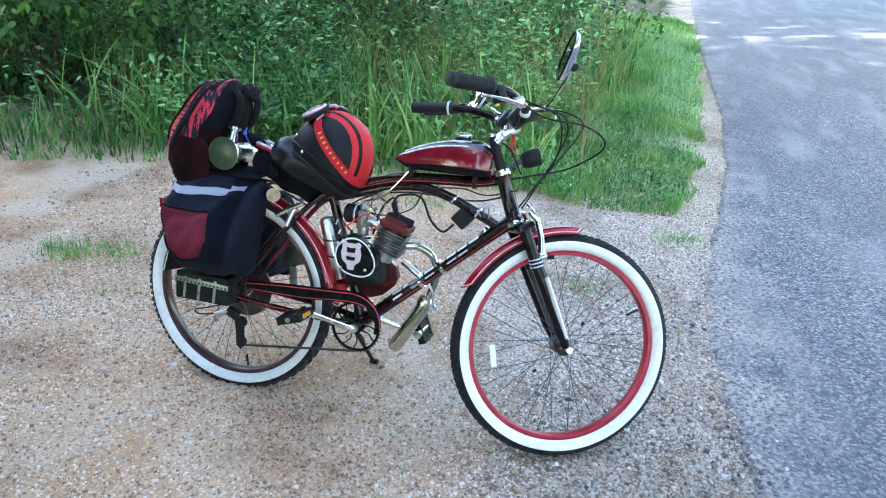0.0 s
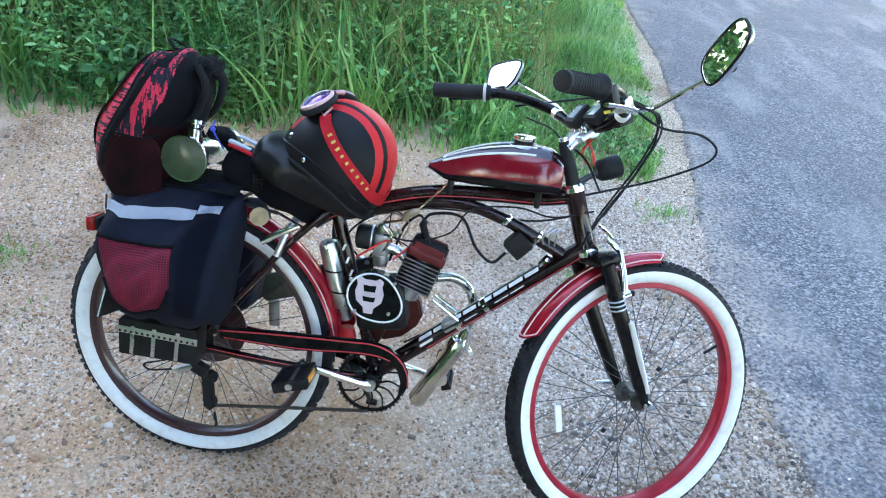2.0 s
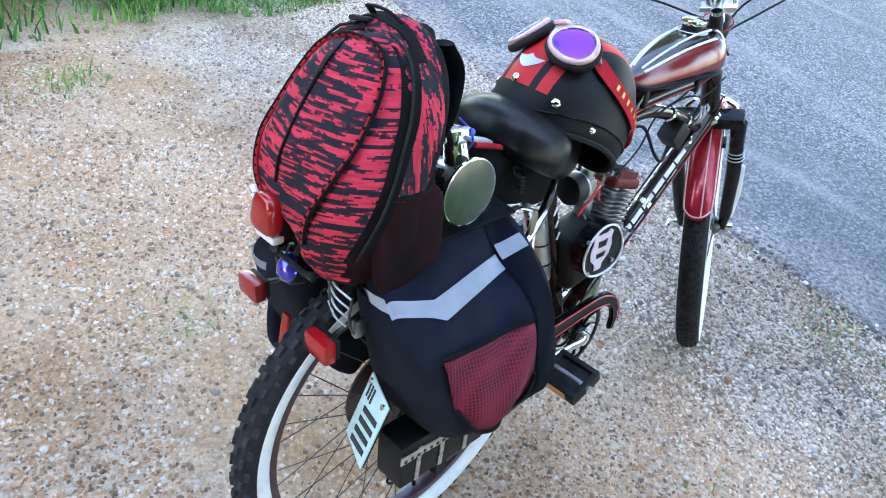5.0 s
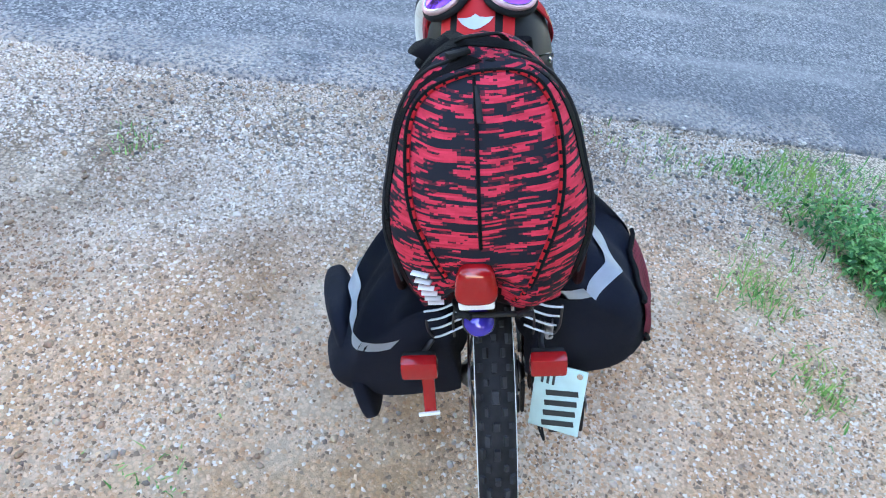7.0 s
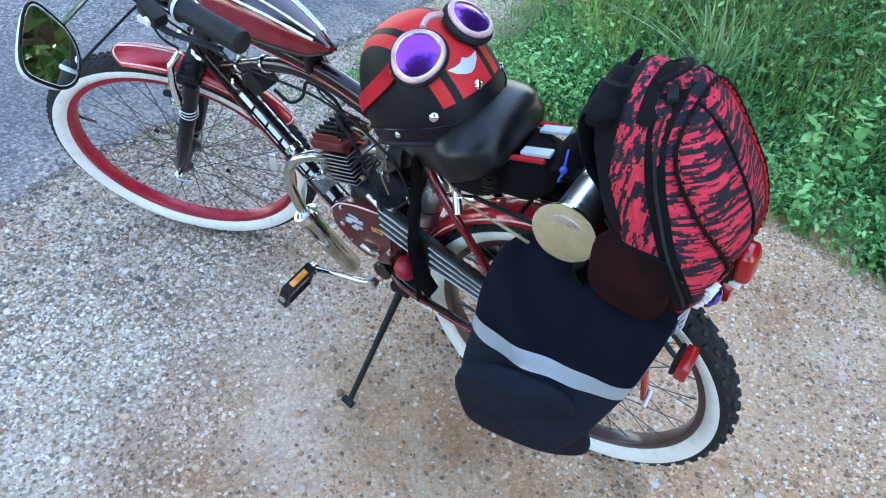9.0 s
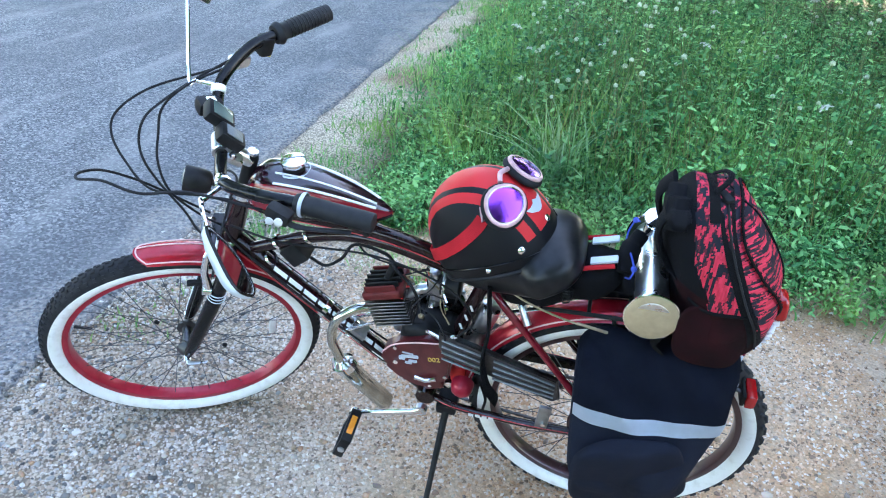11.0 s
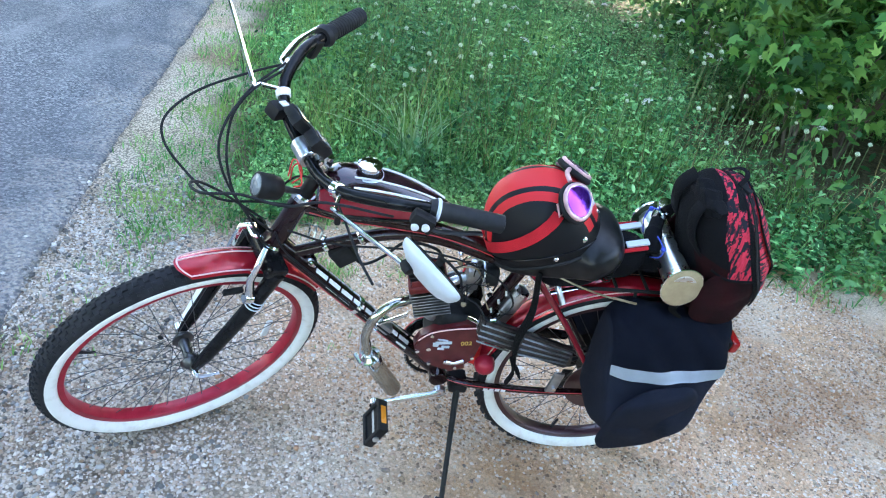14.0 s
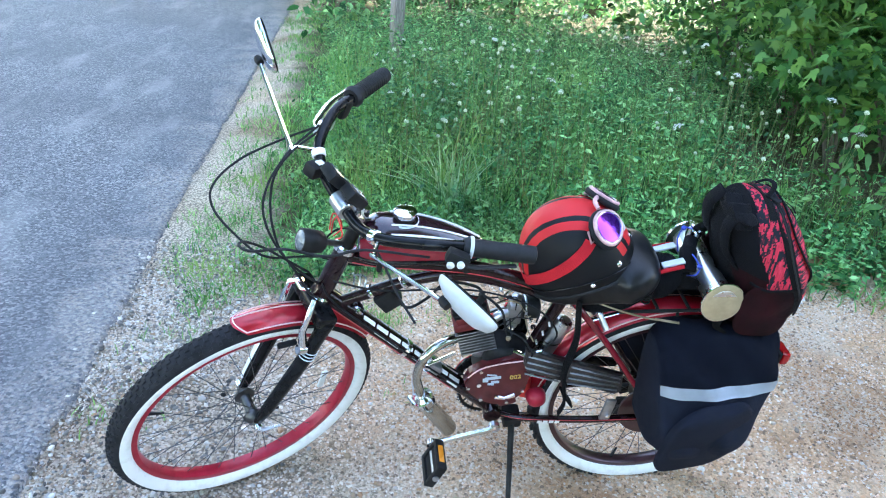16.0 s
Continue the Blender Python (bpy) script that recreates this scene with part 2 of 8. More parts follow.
def ground_color(m, vec):
    """Stones of two sizes in tan, cream, brown and grey on pale grit, with broad damp and tan patches."""
    v1 = m.n("TexVoronoi", Scale=78.0)
    m.link(vec, v1.inputs["Vector"])
    v2 = m.n("TexVoronoi", Scale=190.0)
    m.link(vec, v2.inputs["Vector"])
    stops = ((0.0, (0.16, 0.115, 0.085)), (0.14, (0.55, 0.4, 0.27)), (0.36, (0.72, 0.61, 0.48)), (0.52, (0.27, 0.215, 0.175)), (0.64, (0.86, 0.81, 0.74)), (0.78, (0.5, 0.47, 0.44)), (0.92, (0.56, 0.34, 0.2)))
    s1, s2 = m.n("SeparateColor"), m.n("SeparateColor")
    m.link(v1.outputs["Color"], s1.inputs[0])
    m.link(v2.outputs["Color"], s2.inputs[0])
    c1, c2 = m.ramp(s1.outputs[0], stops), m.ramp(s2.outputs[1], stops)
    big = m.ramp(m.noise(40.0, vec, 3).outputs["Fac"], ((0.45, (0, 0, 0)), (0.6, (1, 1, 1))))
    col = m.mix(big, c2, c1)
    grit = m.noise(600.0, vec, 3).outputs["Fac"]
    col = m.mix(0.28, col, m.ramp(grit, ((0.3, (0.34, 0.26, 0.19)), (0.7, (0.76, 0.62, 0.48)))))
    # crevice shade between the stones, painted in as soil brown
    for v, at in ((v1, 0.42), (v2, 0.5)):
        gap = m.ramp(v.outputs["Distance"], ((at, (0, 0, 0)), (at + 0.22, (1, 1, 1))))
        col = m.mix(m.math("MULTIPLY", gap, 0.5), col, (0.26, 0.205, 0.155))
    h = m.math("ADD", m.math("ADD", m.math("MULTIPLY", s1.outputs[2], 0.35), m.math("MULTIPLY", s2.outputs[2], 0.3)), m.noise(420.0, vec, 4).outputs["Fac"])
    return col, h


gm = Mat("gravel", 0.9, 0, (0.5, 0.45, 0.4), 0, 0.25)
gvec = gm.coords()
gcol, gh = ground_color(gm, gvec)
patch = gm.noise(0.8, gvec, 6).outputs["Fac"]
sepx = gm.n("SeparateXYZ")
gm.link(gvec, sepx.inputs[0])
roadside = gm.math("MULTIPLY", gm.math("ADD", gm.math("SUBTRACT", sepx.outputs[0], 0.75), gm.math("MULTIPLY", patch, 0.5)), 1.6, True)
side = gm.math("MULTIPLY", gm.math("SUBTRACT", gm.math("ADD", 0.3, gm.math("MULTIPLY", patch, 1.5)), gm.math("ADD", sepx.outputs[0], gm.math("MULTIPLY", sepx.outputs[1], 0.25))), 1.7, True)
gcol = gm.mix(gm.math("MULTIPLY", side, 0.9), gcol, gm.mix(0.65, gcol, (0.76, 0.46, 0.25)))
sandy = gm.math("MULTIPLY", gm.math("SUBTRACT", gm.math("ABSOLUTE", gm.math("SUBTRACT", sepx.outputs[1], 0.3)), 1.25), 1.6, True)
gcol = gm.mix(gm.math("MULTIPLY", gm.math("MULTIPLY", roadside, gm.math("SUBTRACT", 1.0, sandy)), 0.6), gcol, gm.mix(0.6, gcol, (0.24, 0.225, 0.215)))
gcol = gm.mix(gm.math("MULTIPLY", gm.math("MULTIPLY", roadside, sandy), 0.8), gcol, gm.mix(0.7, gcol, (0.74, 0.68, 0.57)))
gcol = gm.mix(0.8, gcol, gm.ramp(gm.noise(1.3, gm.coords((1, 1, 1), (0, 0, 1.1)), 7).outputs["Fac"], ((0.38, (0.52, 0.45, 0.39)), (0.5, (0.93, 0.93, 0.93)), (0.64, (1.14, 1.11, 1.06)))), "MULTIPLY")
fine = gm.noise(2.3, gvec, 6).outputs["Fac"]
gcol = gm.mix(gm.math("MULTIPLY", gm.ramp(fine, ((0.4, (0, 0, 0)), (0.58, (1, 1, 1)))), 0.6), gcol, (0.78, 0.7, 0.61))
# further crevice shade in the colour, stronger towards the road
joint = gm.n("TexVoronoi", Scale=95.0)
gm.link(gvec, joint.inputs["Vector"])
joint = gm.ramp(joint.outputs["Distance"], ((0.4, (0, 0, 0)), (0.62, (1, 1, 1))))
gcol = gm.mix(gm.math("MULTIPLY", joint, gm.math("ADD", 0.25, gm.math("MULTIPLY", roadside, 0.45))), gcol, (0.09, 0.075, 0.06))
gcol = gm.mix(1.0, gcol, (1.06, 0.99, 0.89), "MULTIPLY")
# soil and leaf litter away from the drive
sepg = gm.n("SeparateXYZ")
gm.link(gvec, sepg.inputs[0])
offy = gm.math("ABSOLUTE", gm.math("SUBTRACT", sepg.outputs[1], 0.45))
wob = gm.math("MULTIPLY", gm.noise(3.0, gvec, 4).outputs["Fac"], 0.6)
soil = gm.math("SUBTRACT", gm.math("ADD", offy, wob), 2.1, False)
soil = gm.math("MULTIPLY", soil, 3.0, True)
soil = gm.math("MULTIPLY", soil, gm.math("MULTIPLY", gm.math("SUBTRACT", 1.62, gm.math("ADD", sepg.outputs[0], wob)), 5.0, True))
gcol = gm.mix(soil, gcol, gm.ramp(gm.noise(30.0, gvec, 6).outputs["Fac"], ((0.3, (0.05, 0.05, 0.025)), (0.7, (0.16, 0.14, 0.07)))))
gm.color(gcol)
gm.bump(gh, 0.8, 0.006)
M["gravel"] = gm.m

am = Mat("asphalt", 0.85, 0, (0.12, 0.12, 0.13), 0, 0.3)
avec = am.coords()
av = am.n("TexVoronoi", Scale=110.0)
am.link(avec, av.inputs["Vector"])
as_ = am.n("SeparateColor")
am.link(av.outputs["Color"], as_.inputs[0])
acol = am.ramp(as_.outputs[0], ((0.0, (0.07, 0.075, 0.085)), (0.35, (0.13, 0.136, 0.152)), (0.7, (0.205, 0.21, 0.225)), (0.93, (0.36, 0.355, 0.35))))
acol = am.mix(am.math("MULTIPLY", am.ramp(am.noise(0.7, avec, 6).outputs["Fac"], ((0.45, (0, 0, 0)), (0.62, (1, 1, 1)))), 0.45), acol, (0.11, 0.115, 0.128))
acol = am.mix(am.math("MULTIPLY", am.ramp(am.noise(1.7, am.coords((2.2, 0.5, 1)), 5).outputs["Fac"], ((0.52, (0, 0, 0)), (0.7, (1, 1, 1)))), 0.5), acol, (0.34, 0.335, 0.33))
# grit strewn over the ragged edge
sepa = am.n("SeparateXYZ")
am.link(avec, sepa.inputs[0])
edge = am.math("MULTIPLY", am.math("SUBTRACT", 2.35, am.math("ADD", sepa.outputs[0], am.math("MULTIPLY", am.noise(4.0, avec, 5).outputs["Fac"], 0.9))), 2.2, True)
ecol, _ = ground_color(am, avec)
acol = am.mix(am.math("MULTIPLY", edge, am.ramp(am.noise(55.0, avec, 2).outputs["Fac"], ((0.4, (0, 0, 0)), (0.58, (1, 1, 1))))), acol, am.mix(0.4, ecol, (0.6, 0.55, 0.5)))
am.color(acol)
am.bump(am.math("ADD", am.math("MULTIPLY", av.outputs["Distance"], -0.8), am.noise(300.0, avec, 3).outputs["Fac"]), 0.8, 0.006)
M["asphalt"] = am.m

st = Mat("stone", 0.85, 0, (0.5, 0.45, 0.4), 0, 0.3)
geo = st.n("NewGeometry")
st.color(st.mix(0.25, st.ramp(geo.outputs["Random Per Island"], ((0.0, (0.52, 0.39, 0.27)), (0.25, (0.33, 0.22, 0.14)), (0.45, (0.6, 0.49, 0.38)), (0.6, (0.17, 0.13, 0.11)), (0.75, (0.48, 0.28, 0.16)), (0.88, (0.68, 0.62, 0.55)), (1.0, (0.42, 0.34, 0.28)))), st.noise(160.0).outputs["Color"], "OVERLAY"))
st.bump(st.noise(300.0).outputs["Fac"], 0.4, 0.002)
M["stone"] = st.m
cp = Mat("grit_chip", 0.85, 0, (0.5, 0.45, 0.4), 0, 0.25)
geo = cp.n("NewGeometry")
ccol = cp.ramp(geo.outputs["Random Per Island"], ((0.0, (0.58, 0.43, 0.3)), (0.14, (0.36, 0.27, 0.2)), (0.26, (0.74, 0.68, 0.6)), (0.38, (0.48, 0.45, 0.42)), (0.5, (0.5, 0.31, 0.18)), (0.6, (0.16, 0.13, 0.12)), (0.7, (0.66, 0.58, 0.48)), (0.82, (0.82, 0.8, 0.76)), (0.92, (0.42, 0.37, 0.33)), (1.0, (0.56, 0.36, 0.22))))
ccol = cp.mix(0.45, ccol, (0.6, 0.52, 0.43))
cpos = cp.n("SeparateXYZ")
cp.link(cp.coords(), cpos.inputs[0])
cwarm = cp.math("MULTIPLY", cp.math("SUBTRACT", cp.math("ADD", 0.3, cp.math("MULTIPLY", cp.noise(0.8, cp.coords(), 6).outputs["Fac"], 1.5)), cp.math("ADD", cpos.outputs[0], cp.math("MULTIPLY", cpos.outputs[1], 0.25))), 1.7, True)
ccol = cp.mix(cp.math("MULTIPLY", cwarm, 0.85), ccol, cp.mix(1.0, ccol, (1.17, 0.84, 0.57), "MULTIPLY"))
pick = cp.math("FRACT", cp.math("MULTIPLY", geo.outputs["Random Per Island"], 37.3), 0.0)
ccol = cp.mix(cp.math("MULTIPLY", cp.math("GREATER_THAN", pick, 0.86), 0.75), ccol, (0.86, 0.79, 0.69))
ccol = cp.mix(cp.math("MULTIPLY", cp.math("LESS_THAN", pick, 0.17), 0.75), ccol, (0.15, 0.11, 0.08))
ccol = cp.mix(0.85, ccol, cp.ramp(cp.noise(1.3, cp.coords((1, 1, 1), (0, 0, 1.1)), 7).outputs["Fac"], ((0.38, (0.6, 0.52, 0.45)), (0.52, (1, 1, 1)))), "MULTIPLY")
cp.color(ccol)
M["grit_chip"] = cp.m
st2 = Mat("chipping", 0.8, 0, (0.5, 0.45, 0.4), 0, 0.35)
geo = st2.n("NewGeometry")
st2.color(st2.ramp(geo.outputs["Random Per Island"], ((0.0, (0.24, 0.225, 0.21)), (0.3, (0.07, 0.066, 0.064)), (0.5, (0.5, 0.47, 0.43)), (0.66, (0.13, 0.12, 0.115)), (0.85, (0.72, 0.69, 0.64)), (1.0, (0.3, 0.24, 0.19)))))
M["chipping"] = st2.m


def foliage(name, dark, mid, light, trans=0.35, rough=0.55):
    m = Mat(name, rough, 0, mid, 0, 0.4)
    g = m.n("NewGeometry")
    c = m.ramp(g.outputs["Random Per Island"], ((0.0, dark), (0.5, mid), (1.0, light)))
    c = m.mix(m.math("MULTIPLY", m.ramp(m.noise(1.1, detail=4).outputs["Fac"], ((0.42, (0, 0, 0)), (0.6, (1, 1, 1)))), 0.55), c, tuple(v * 0.9 for v in dark))
    c = m.mix(m.math("MULTIPLY", m.ramp(m.noise(2.7, detail=4).outputs["Fac"], ((0.5, (0, 0, 0)), (0.68, (1, 1, 1)))), 0.45), c, (light[0] * 1.15, light[1] * 0.95, light[2] * 0.7))
    m.color(c)
    tr = m.n("BsdfTranslucent")
    m.link(c, tr.inputs[0])
    mx = m.n("MixShader", Fac=trans)
    m.link(m.b.outputs[0], mx.inputs[1])
    m.link(tr.outputs[0], mx.inputs[2])
    m.link(mx.outputs[0], m.t.nodes["Material Output"].inputs[0])
    return m.m


M["grass"] = foliage("grass", (0.015, 0.075, 0.015), (0.11, 0.34, 0.08), (0.42, 0.7, 0.22), 0.28)
M["verge_grass"] = foliage("verge_grass", (0.06, 0.2, 0.04), (0.17, 0.42, 0.1), (0.44, 0.66, 0.22), 0.38)
M["tuft_pale"] = foliage("tuft_pale", (0.22, 0.42, 0.16), (0.38, 0.58, 0.3), (0.58, 0.72, 0.5), 0.4)
M["straw"] = foliage("straw", (0.25, 0.2, 0.08), (0.36, 0.3, 0.13), (0.3, 0.33, 0.12))
M["weed_leaf"] = foliage("weed_leaf", (0.012, 0.075, 0.022), (0.12, 0.38, 0.12), (0.46, 0.82, 0.33), 0.33)
M["shrub_leaf"] = foliage("shrub_leaf", (0.018, 0.07, 0.022), (0.055, 0.175, 0.045), (0.2, 0.42, 0.1), 0.4)
M["maple_leaf"] = foliage("maple_leaf", (0.02, 0.085, 0.02), (0.08, 0.24, 0.045), (0.28, 0.5, 0.11), 0.3)
M["tree_leaf"] = foliage("tree_leaf", (0.03, 0.08, 0.02), (0.05, 0.13, 0.03), (0.09, 0.18, 0.04))
M["stem"] = foliage("stem", (0.08, 0.14, 0.04), (0.13, 0.2, 0.07), (0.2, 0.22, 0.1), 0.1)
M["petal"] = foliage("petal", (0.6, 0.62, 0.52), (0.75, 0.76, 0.7), (0.8, 0.8, 0.78), 0.3)
M["green_umbel"] = foliage("green_umbel", (0.5, 0.6, 0.38), (0.62, 0.7, 0.5), (0.76, 0.8, 0.66), 0.3)
M["yellow_petal"] = foliage("yellow_petal", (0.5, 0.4, 0.03), (0.65, 0.55, 0.05), (0.7, 0.62, 0.1), 0.3)
bk = Mat("bark", 0.9, 0, (0.13, 0.1, 0.07))
bk.color(bk.ramp(bk.noise(12.0, bk.coords((3, 3, 0.5)), 6).outputs["Fac"], ((0.3, (0.06, 0.045, 0.035)), (0.7, (0.2, 0.16, 0.12)))))
bk.bump(bk.noise(14.0, bk.coords((3, 3, 0.4)), 6).outputs["Fac"], 0.8, 0.03)
M["bark"] = bk.m
wp = Mat("grey_wood", 0.85, 0, (0.3, 0.28, 0.25))
wp.color(wp.ramp(wp.noise(20.0, wp.coords((6, 6, 0.6)), 6).outputs["Fac"], ((0.3, (0.16, 0.14, 0.12)), (0.7, (0.36, 0.33, 0.3)))))
wp.bump(wp.noise(20.0, wp.coords((8, 8, 0.5)), 6).outputs["Fac"], 0.7, 0.01)
M["grey_wood"] = wp.m


# ---- mesh tools ----
def part(name, bm, material, parent=None, label="", m=None, sharp=40):
    """Links a bmesh as one mesh object, under parent if given."""
    me = bpy.data.meshes.new(name)
    bmesh.ops.recalc_face_normals(bm, faces=bm.faces)
    bm.to_mesh(me)
    bm.free()
    for one in material if isinstance(material, (list, tuple)) else [material]:
        me.materials.append(M[one])
    me.shade_smooth()
    me.set_sharp_from_angle(angle=radians(sharp))
    ob = new(name, me)
    if parent:
        ob.parent = parent
    if m is not None:
        ob.matrix_basis = m
    return tagged(ob, label)


def spline(points, n=8, closed=False):
    """Catmull-Rom through the points."""
    p = [Vector(q) for q in points]
    if closed:
        p = [p[-1], *p, p[0], p[1]]
    else:
        p = [p[0] * 2 - p[1], *p, p[-1] * 2 - p[-2]]
    out = []
    for a, b, c, d in zip(p, p[1:], p[2:], p[3:]):
        for i in range(n):
            t = i / n
            out.append(0.5 * (2 * b + (c - a) * t + (2 * a - 5 * b + 4 * c - d) * t * t + (3 * b - a - 3 * c + d) * t ** 3))
    if not closed:
        out.append(p[-2])
    return out


def tube(points, r, seg=10, bm=None, flat=1.0, up=None, closed=False):
    """A tube along points; r: one radius or one for each point; flat: the section's second half-width over its first."""
    bm = bm or bmesh.new()
    p = [Vector(q) for q in points]
    rs = list(r) if isinstance(r, (list, tuple)) else [r] * len(p)
    side, rings = None, []
    for i, q in enumerate(p):
        a, b = (p[i - 1], p[(i + 1) % len(p)]) if closed else (p[max(i - 1, 0)], p[min(i + 1, len(p) - 1)])
        d = (b - a).normalized()
        if side is None:
            side = d.cross(Vector(up) if up else (Vector((0, 0, 1)) if abs(d.z) < 0.9 else Vector((1, 0, 0)))).normalized()
        else:
            side = (side - d * side.dot(d)).normalized()
        other = d.cross(side)
        rings.append([bm.verts.new(q + side * rs[i] * math.cos(2 * math.pi * k / seg) + other * rs[i] * flat * math.sin(2 * math.pi * k / seg)) for k in range(seg)])
    pairs = list(zip(rings, rings[1:])) + ([(rings[-1], rings[0])] if closed else [])
    for u, v in pairs:
        for k in range(seg):
            bm.faces.new((u[k], u[(k + 1) % seg], v[(k + 1) % seg], v[k]))
    if not closed:
        bm.faces.new(rings[0][::-1])
        bm.faces.new(rings[-1])
    return bm


def lathe(profile, seg=32, bm=None, closed=False, m=None, slot=0):
    """Turns (radius, along) round the y axis."""
    bm = bm or bmesh.new()
    rings = []
    for r, y in profile:
        ring = []
        for k in range(seg):
            a = 2 * math.pi * k / seg
            v = Vector((r * math.cos(a), y, r * math.sin(a)))
            ring.append(bm.verts.new(m @ v if m else v))
        rings.append(ring)
    pairs = list(zip(rings, rings[1:])) + ([(rings[-1], rings[0])] if closed else [])
    for u, v in pairs:
        for k in range(seg):
            f = bm.faces.new((u[k], u[(k + 1) % seg], v[(k + 1) % seg], v[k]))
            f.material_index = slot
    if not closed:
        if profile[0][0] > 1e-6:
            bm.faces.new(rings[0])
        if profile[-1][0] > 1e-6:
            bm.faces.new(rings[-1][::-1])
    bmesh.ops.remove_doubles(bm, verts=bm.verts, dist=1e-6)
    return bm


def box(size, at=(0, 0, 0), bevel=0.004, rot=(0, 0, 0), bm=None, seg=2):
    bm2 = bmesh.new()
    bmesh.ops.create_cube(bm2, size=1.0, matrix=Matrix.Diagonal((*size, 1)))
    if bevel:
        bmesh.ops.bevel(bm2, geom=bm2.edges[:], offset=bevel, segments=seg, profile=0.6, affect="EDGES")
    bm2.transform(pose(*at, *rot))
    return join(bm, bm2)


def join(bm, other):
    if bm is None:
        return other
    me = bpy.data.meshes.new("join")
    other.to_mesh(me)
    other.free()
    bm.from_mesh(me)
    bpy.data.meshes.remove(me)
    return bm


def plate(outline, y0, y1, bevel=0.002):
    """A flat plate with an outline in x and z, between two y."""
    bm = bmesh.new()
    vs = [bm.verts.new((x, y0, z)) for x, z in outline]
    f = bm.faces.new(vs)
    got = bmesh.ops.extrude_face_region(bm, geom=[f])
    bmesh.ops.translate(bm, verts=[g for g in got["geom"] if isinstance(g, bmesh.types.BMVert)], vec=(0, y1 - y0, 0))
    if bevel:
        bmesh.ops.bevel(bm, geom=[e for e in bm.edges if abs(e.verts[0].co.y - e.verts[1].co.y) < 1e-6], offset=bevel, segments=2, affect="EDGES")
    return bm


def soft(k=4.0, n=16, shape=None):
    """A rounded cube from -1 to 1 (k: how square), put through shape."""
    bm = bmesh.new()
    bmesh.ops.create_cube(bm, size=2.0)
    bmesh.ops.subdivide_edges(bm, edges=bm.edges[:], cuts=n - 1, use_grid_fill=True)
    for v in bm.verts:
        q = v.co
        s = (abs(q.x) ** k + abs(q.y) ** k + abs(q.z) ** k) ** (1 / k)
        q = q / s
        v.co = shape(q) if shape else q
    return bm


def moved(bm, m):
    bm.transform(m)
    return bm


def mesh_of(name, verts, faces, material, kind="stuff", label="", category="", smooth=False):
    me = bpy.data.meshes.new(name)
    me.from_pydata(verts, [], faces)
    me.materials.append(M[material])
    if smooth:
        me.shade_smooth()
    return tagged(new(name, me), label, category, kind=kind)


def fast_mesh(name, verts, loops, sizes, material):
    """A mesh from flat arrays."""
    me = bpy.data.meshes.new(name)
    me.vertices.add(len(verts))
    me.vertices.foreach_set("co", np.ascontiguousarray(verts, np.float32).ravel())
    me.loops.add(len(loops))
    me.loops.foreach_set("vertex_index", np.ascontiguousarray(loops, np.int32))
    me.polygons.add(len(sizes))
    starts = np.concatenate([[0], np.cumsum(sizes)[:-1]]).astype(np.int32)
    me.polygons.foreach_set("loop_start", starts)
    me.update(calc_edges=True)
    me.validate()
    me.materials.append(M[material])
    return me


# ---- ground, road and plants ----
rng = np.random.default_rng(7)


def rough_ground(x, y):
    near = max(0.0, 1 - math.hypot(x - 0.5, y) / 0.9)
    h = 0.010 * noise.noise((x * 1.7, y * 1.7, 0)) + 0.005 * noise.noise((x * 6, y * 6, 3))
    bank = 0.05 * max(0, min(1, (y - 2.2) / 2)) + 0.06 * max(0, min(1, (-1.4 - y) / 2))
    return h * (1 - near) * 0.8 + (bank if x < 1.3 else bank * max(0, (1.62 - x) / 0.32))


xs = np.unique(np.concatenate([[-400, -150, -60, -30, -18, -12, -9, -7], np.arange(-6, -2, 0.3), np.arange(-2, 1.9, 0.05), [1.95, 2.05, 2.5, 4, 7.6, 7.9, 9, 12, 18, 30, 60, 150, 400]]))
ys = np.unique(np.concatenate([[-400, -150, -60, -30, -20, -14, -10], np.arange(-8, -2, 0.25), np.arange(-2, 3, 0.05), np.arange(3, 8, 0.25), [9, 11, 14, 20, 30, 60, 150, 400]]))
gv = []
for y in ys:
    for x in xs:
        gv.append((x, y, rough_ground(x, y) if -6 < x < 1.9 and -8 < y < 9 else (-0.03 if 1.9 <= x < 7.6 else 0.0)))
gf = []
w = len(xs)
for j in range(len(ys) - 1):
    for i in range(w - 1):
        gf.append((j * w + i, j * w + i + 1, (j + 1) * w + i + 1, (j + 1) * w + i))
mesh_of("ground", gv, gf, "gravel", "structure", "pale tan gravel drive running into soil under the plants", "ground", True)

# road slab with a ragged edge
def road_edge(y):
    base = float(np.interp(y, (-8, -4, -2, -1, 0, 0.35, 0.7, 1.3, 1.8, 3.1, 4.7, 8, 13), (1.58, 1.64, 1.67, 1.66, 1.67, 1.62, 1.575, 1.57, 1.62, 1.74, 1.78, 1.68, 1.63)))
    return base + 0.016 * noise.noise((y * 3, 0, 5)) + 0.02 * noise.noise((y * 9, 2, 5)) + 0.014 * noise.noise((y * 26, 4, 5))


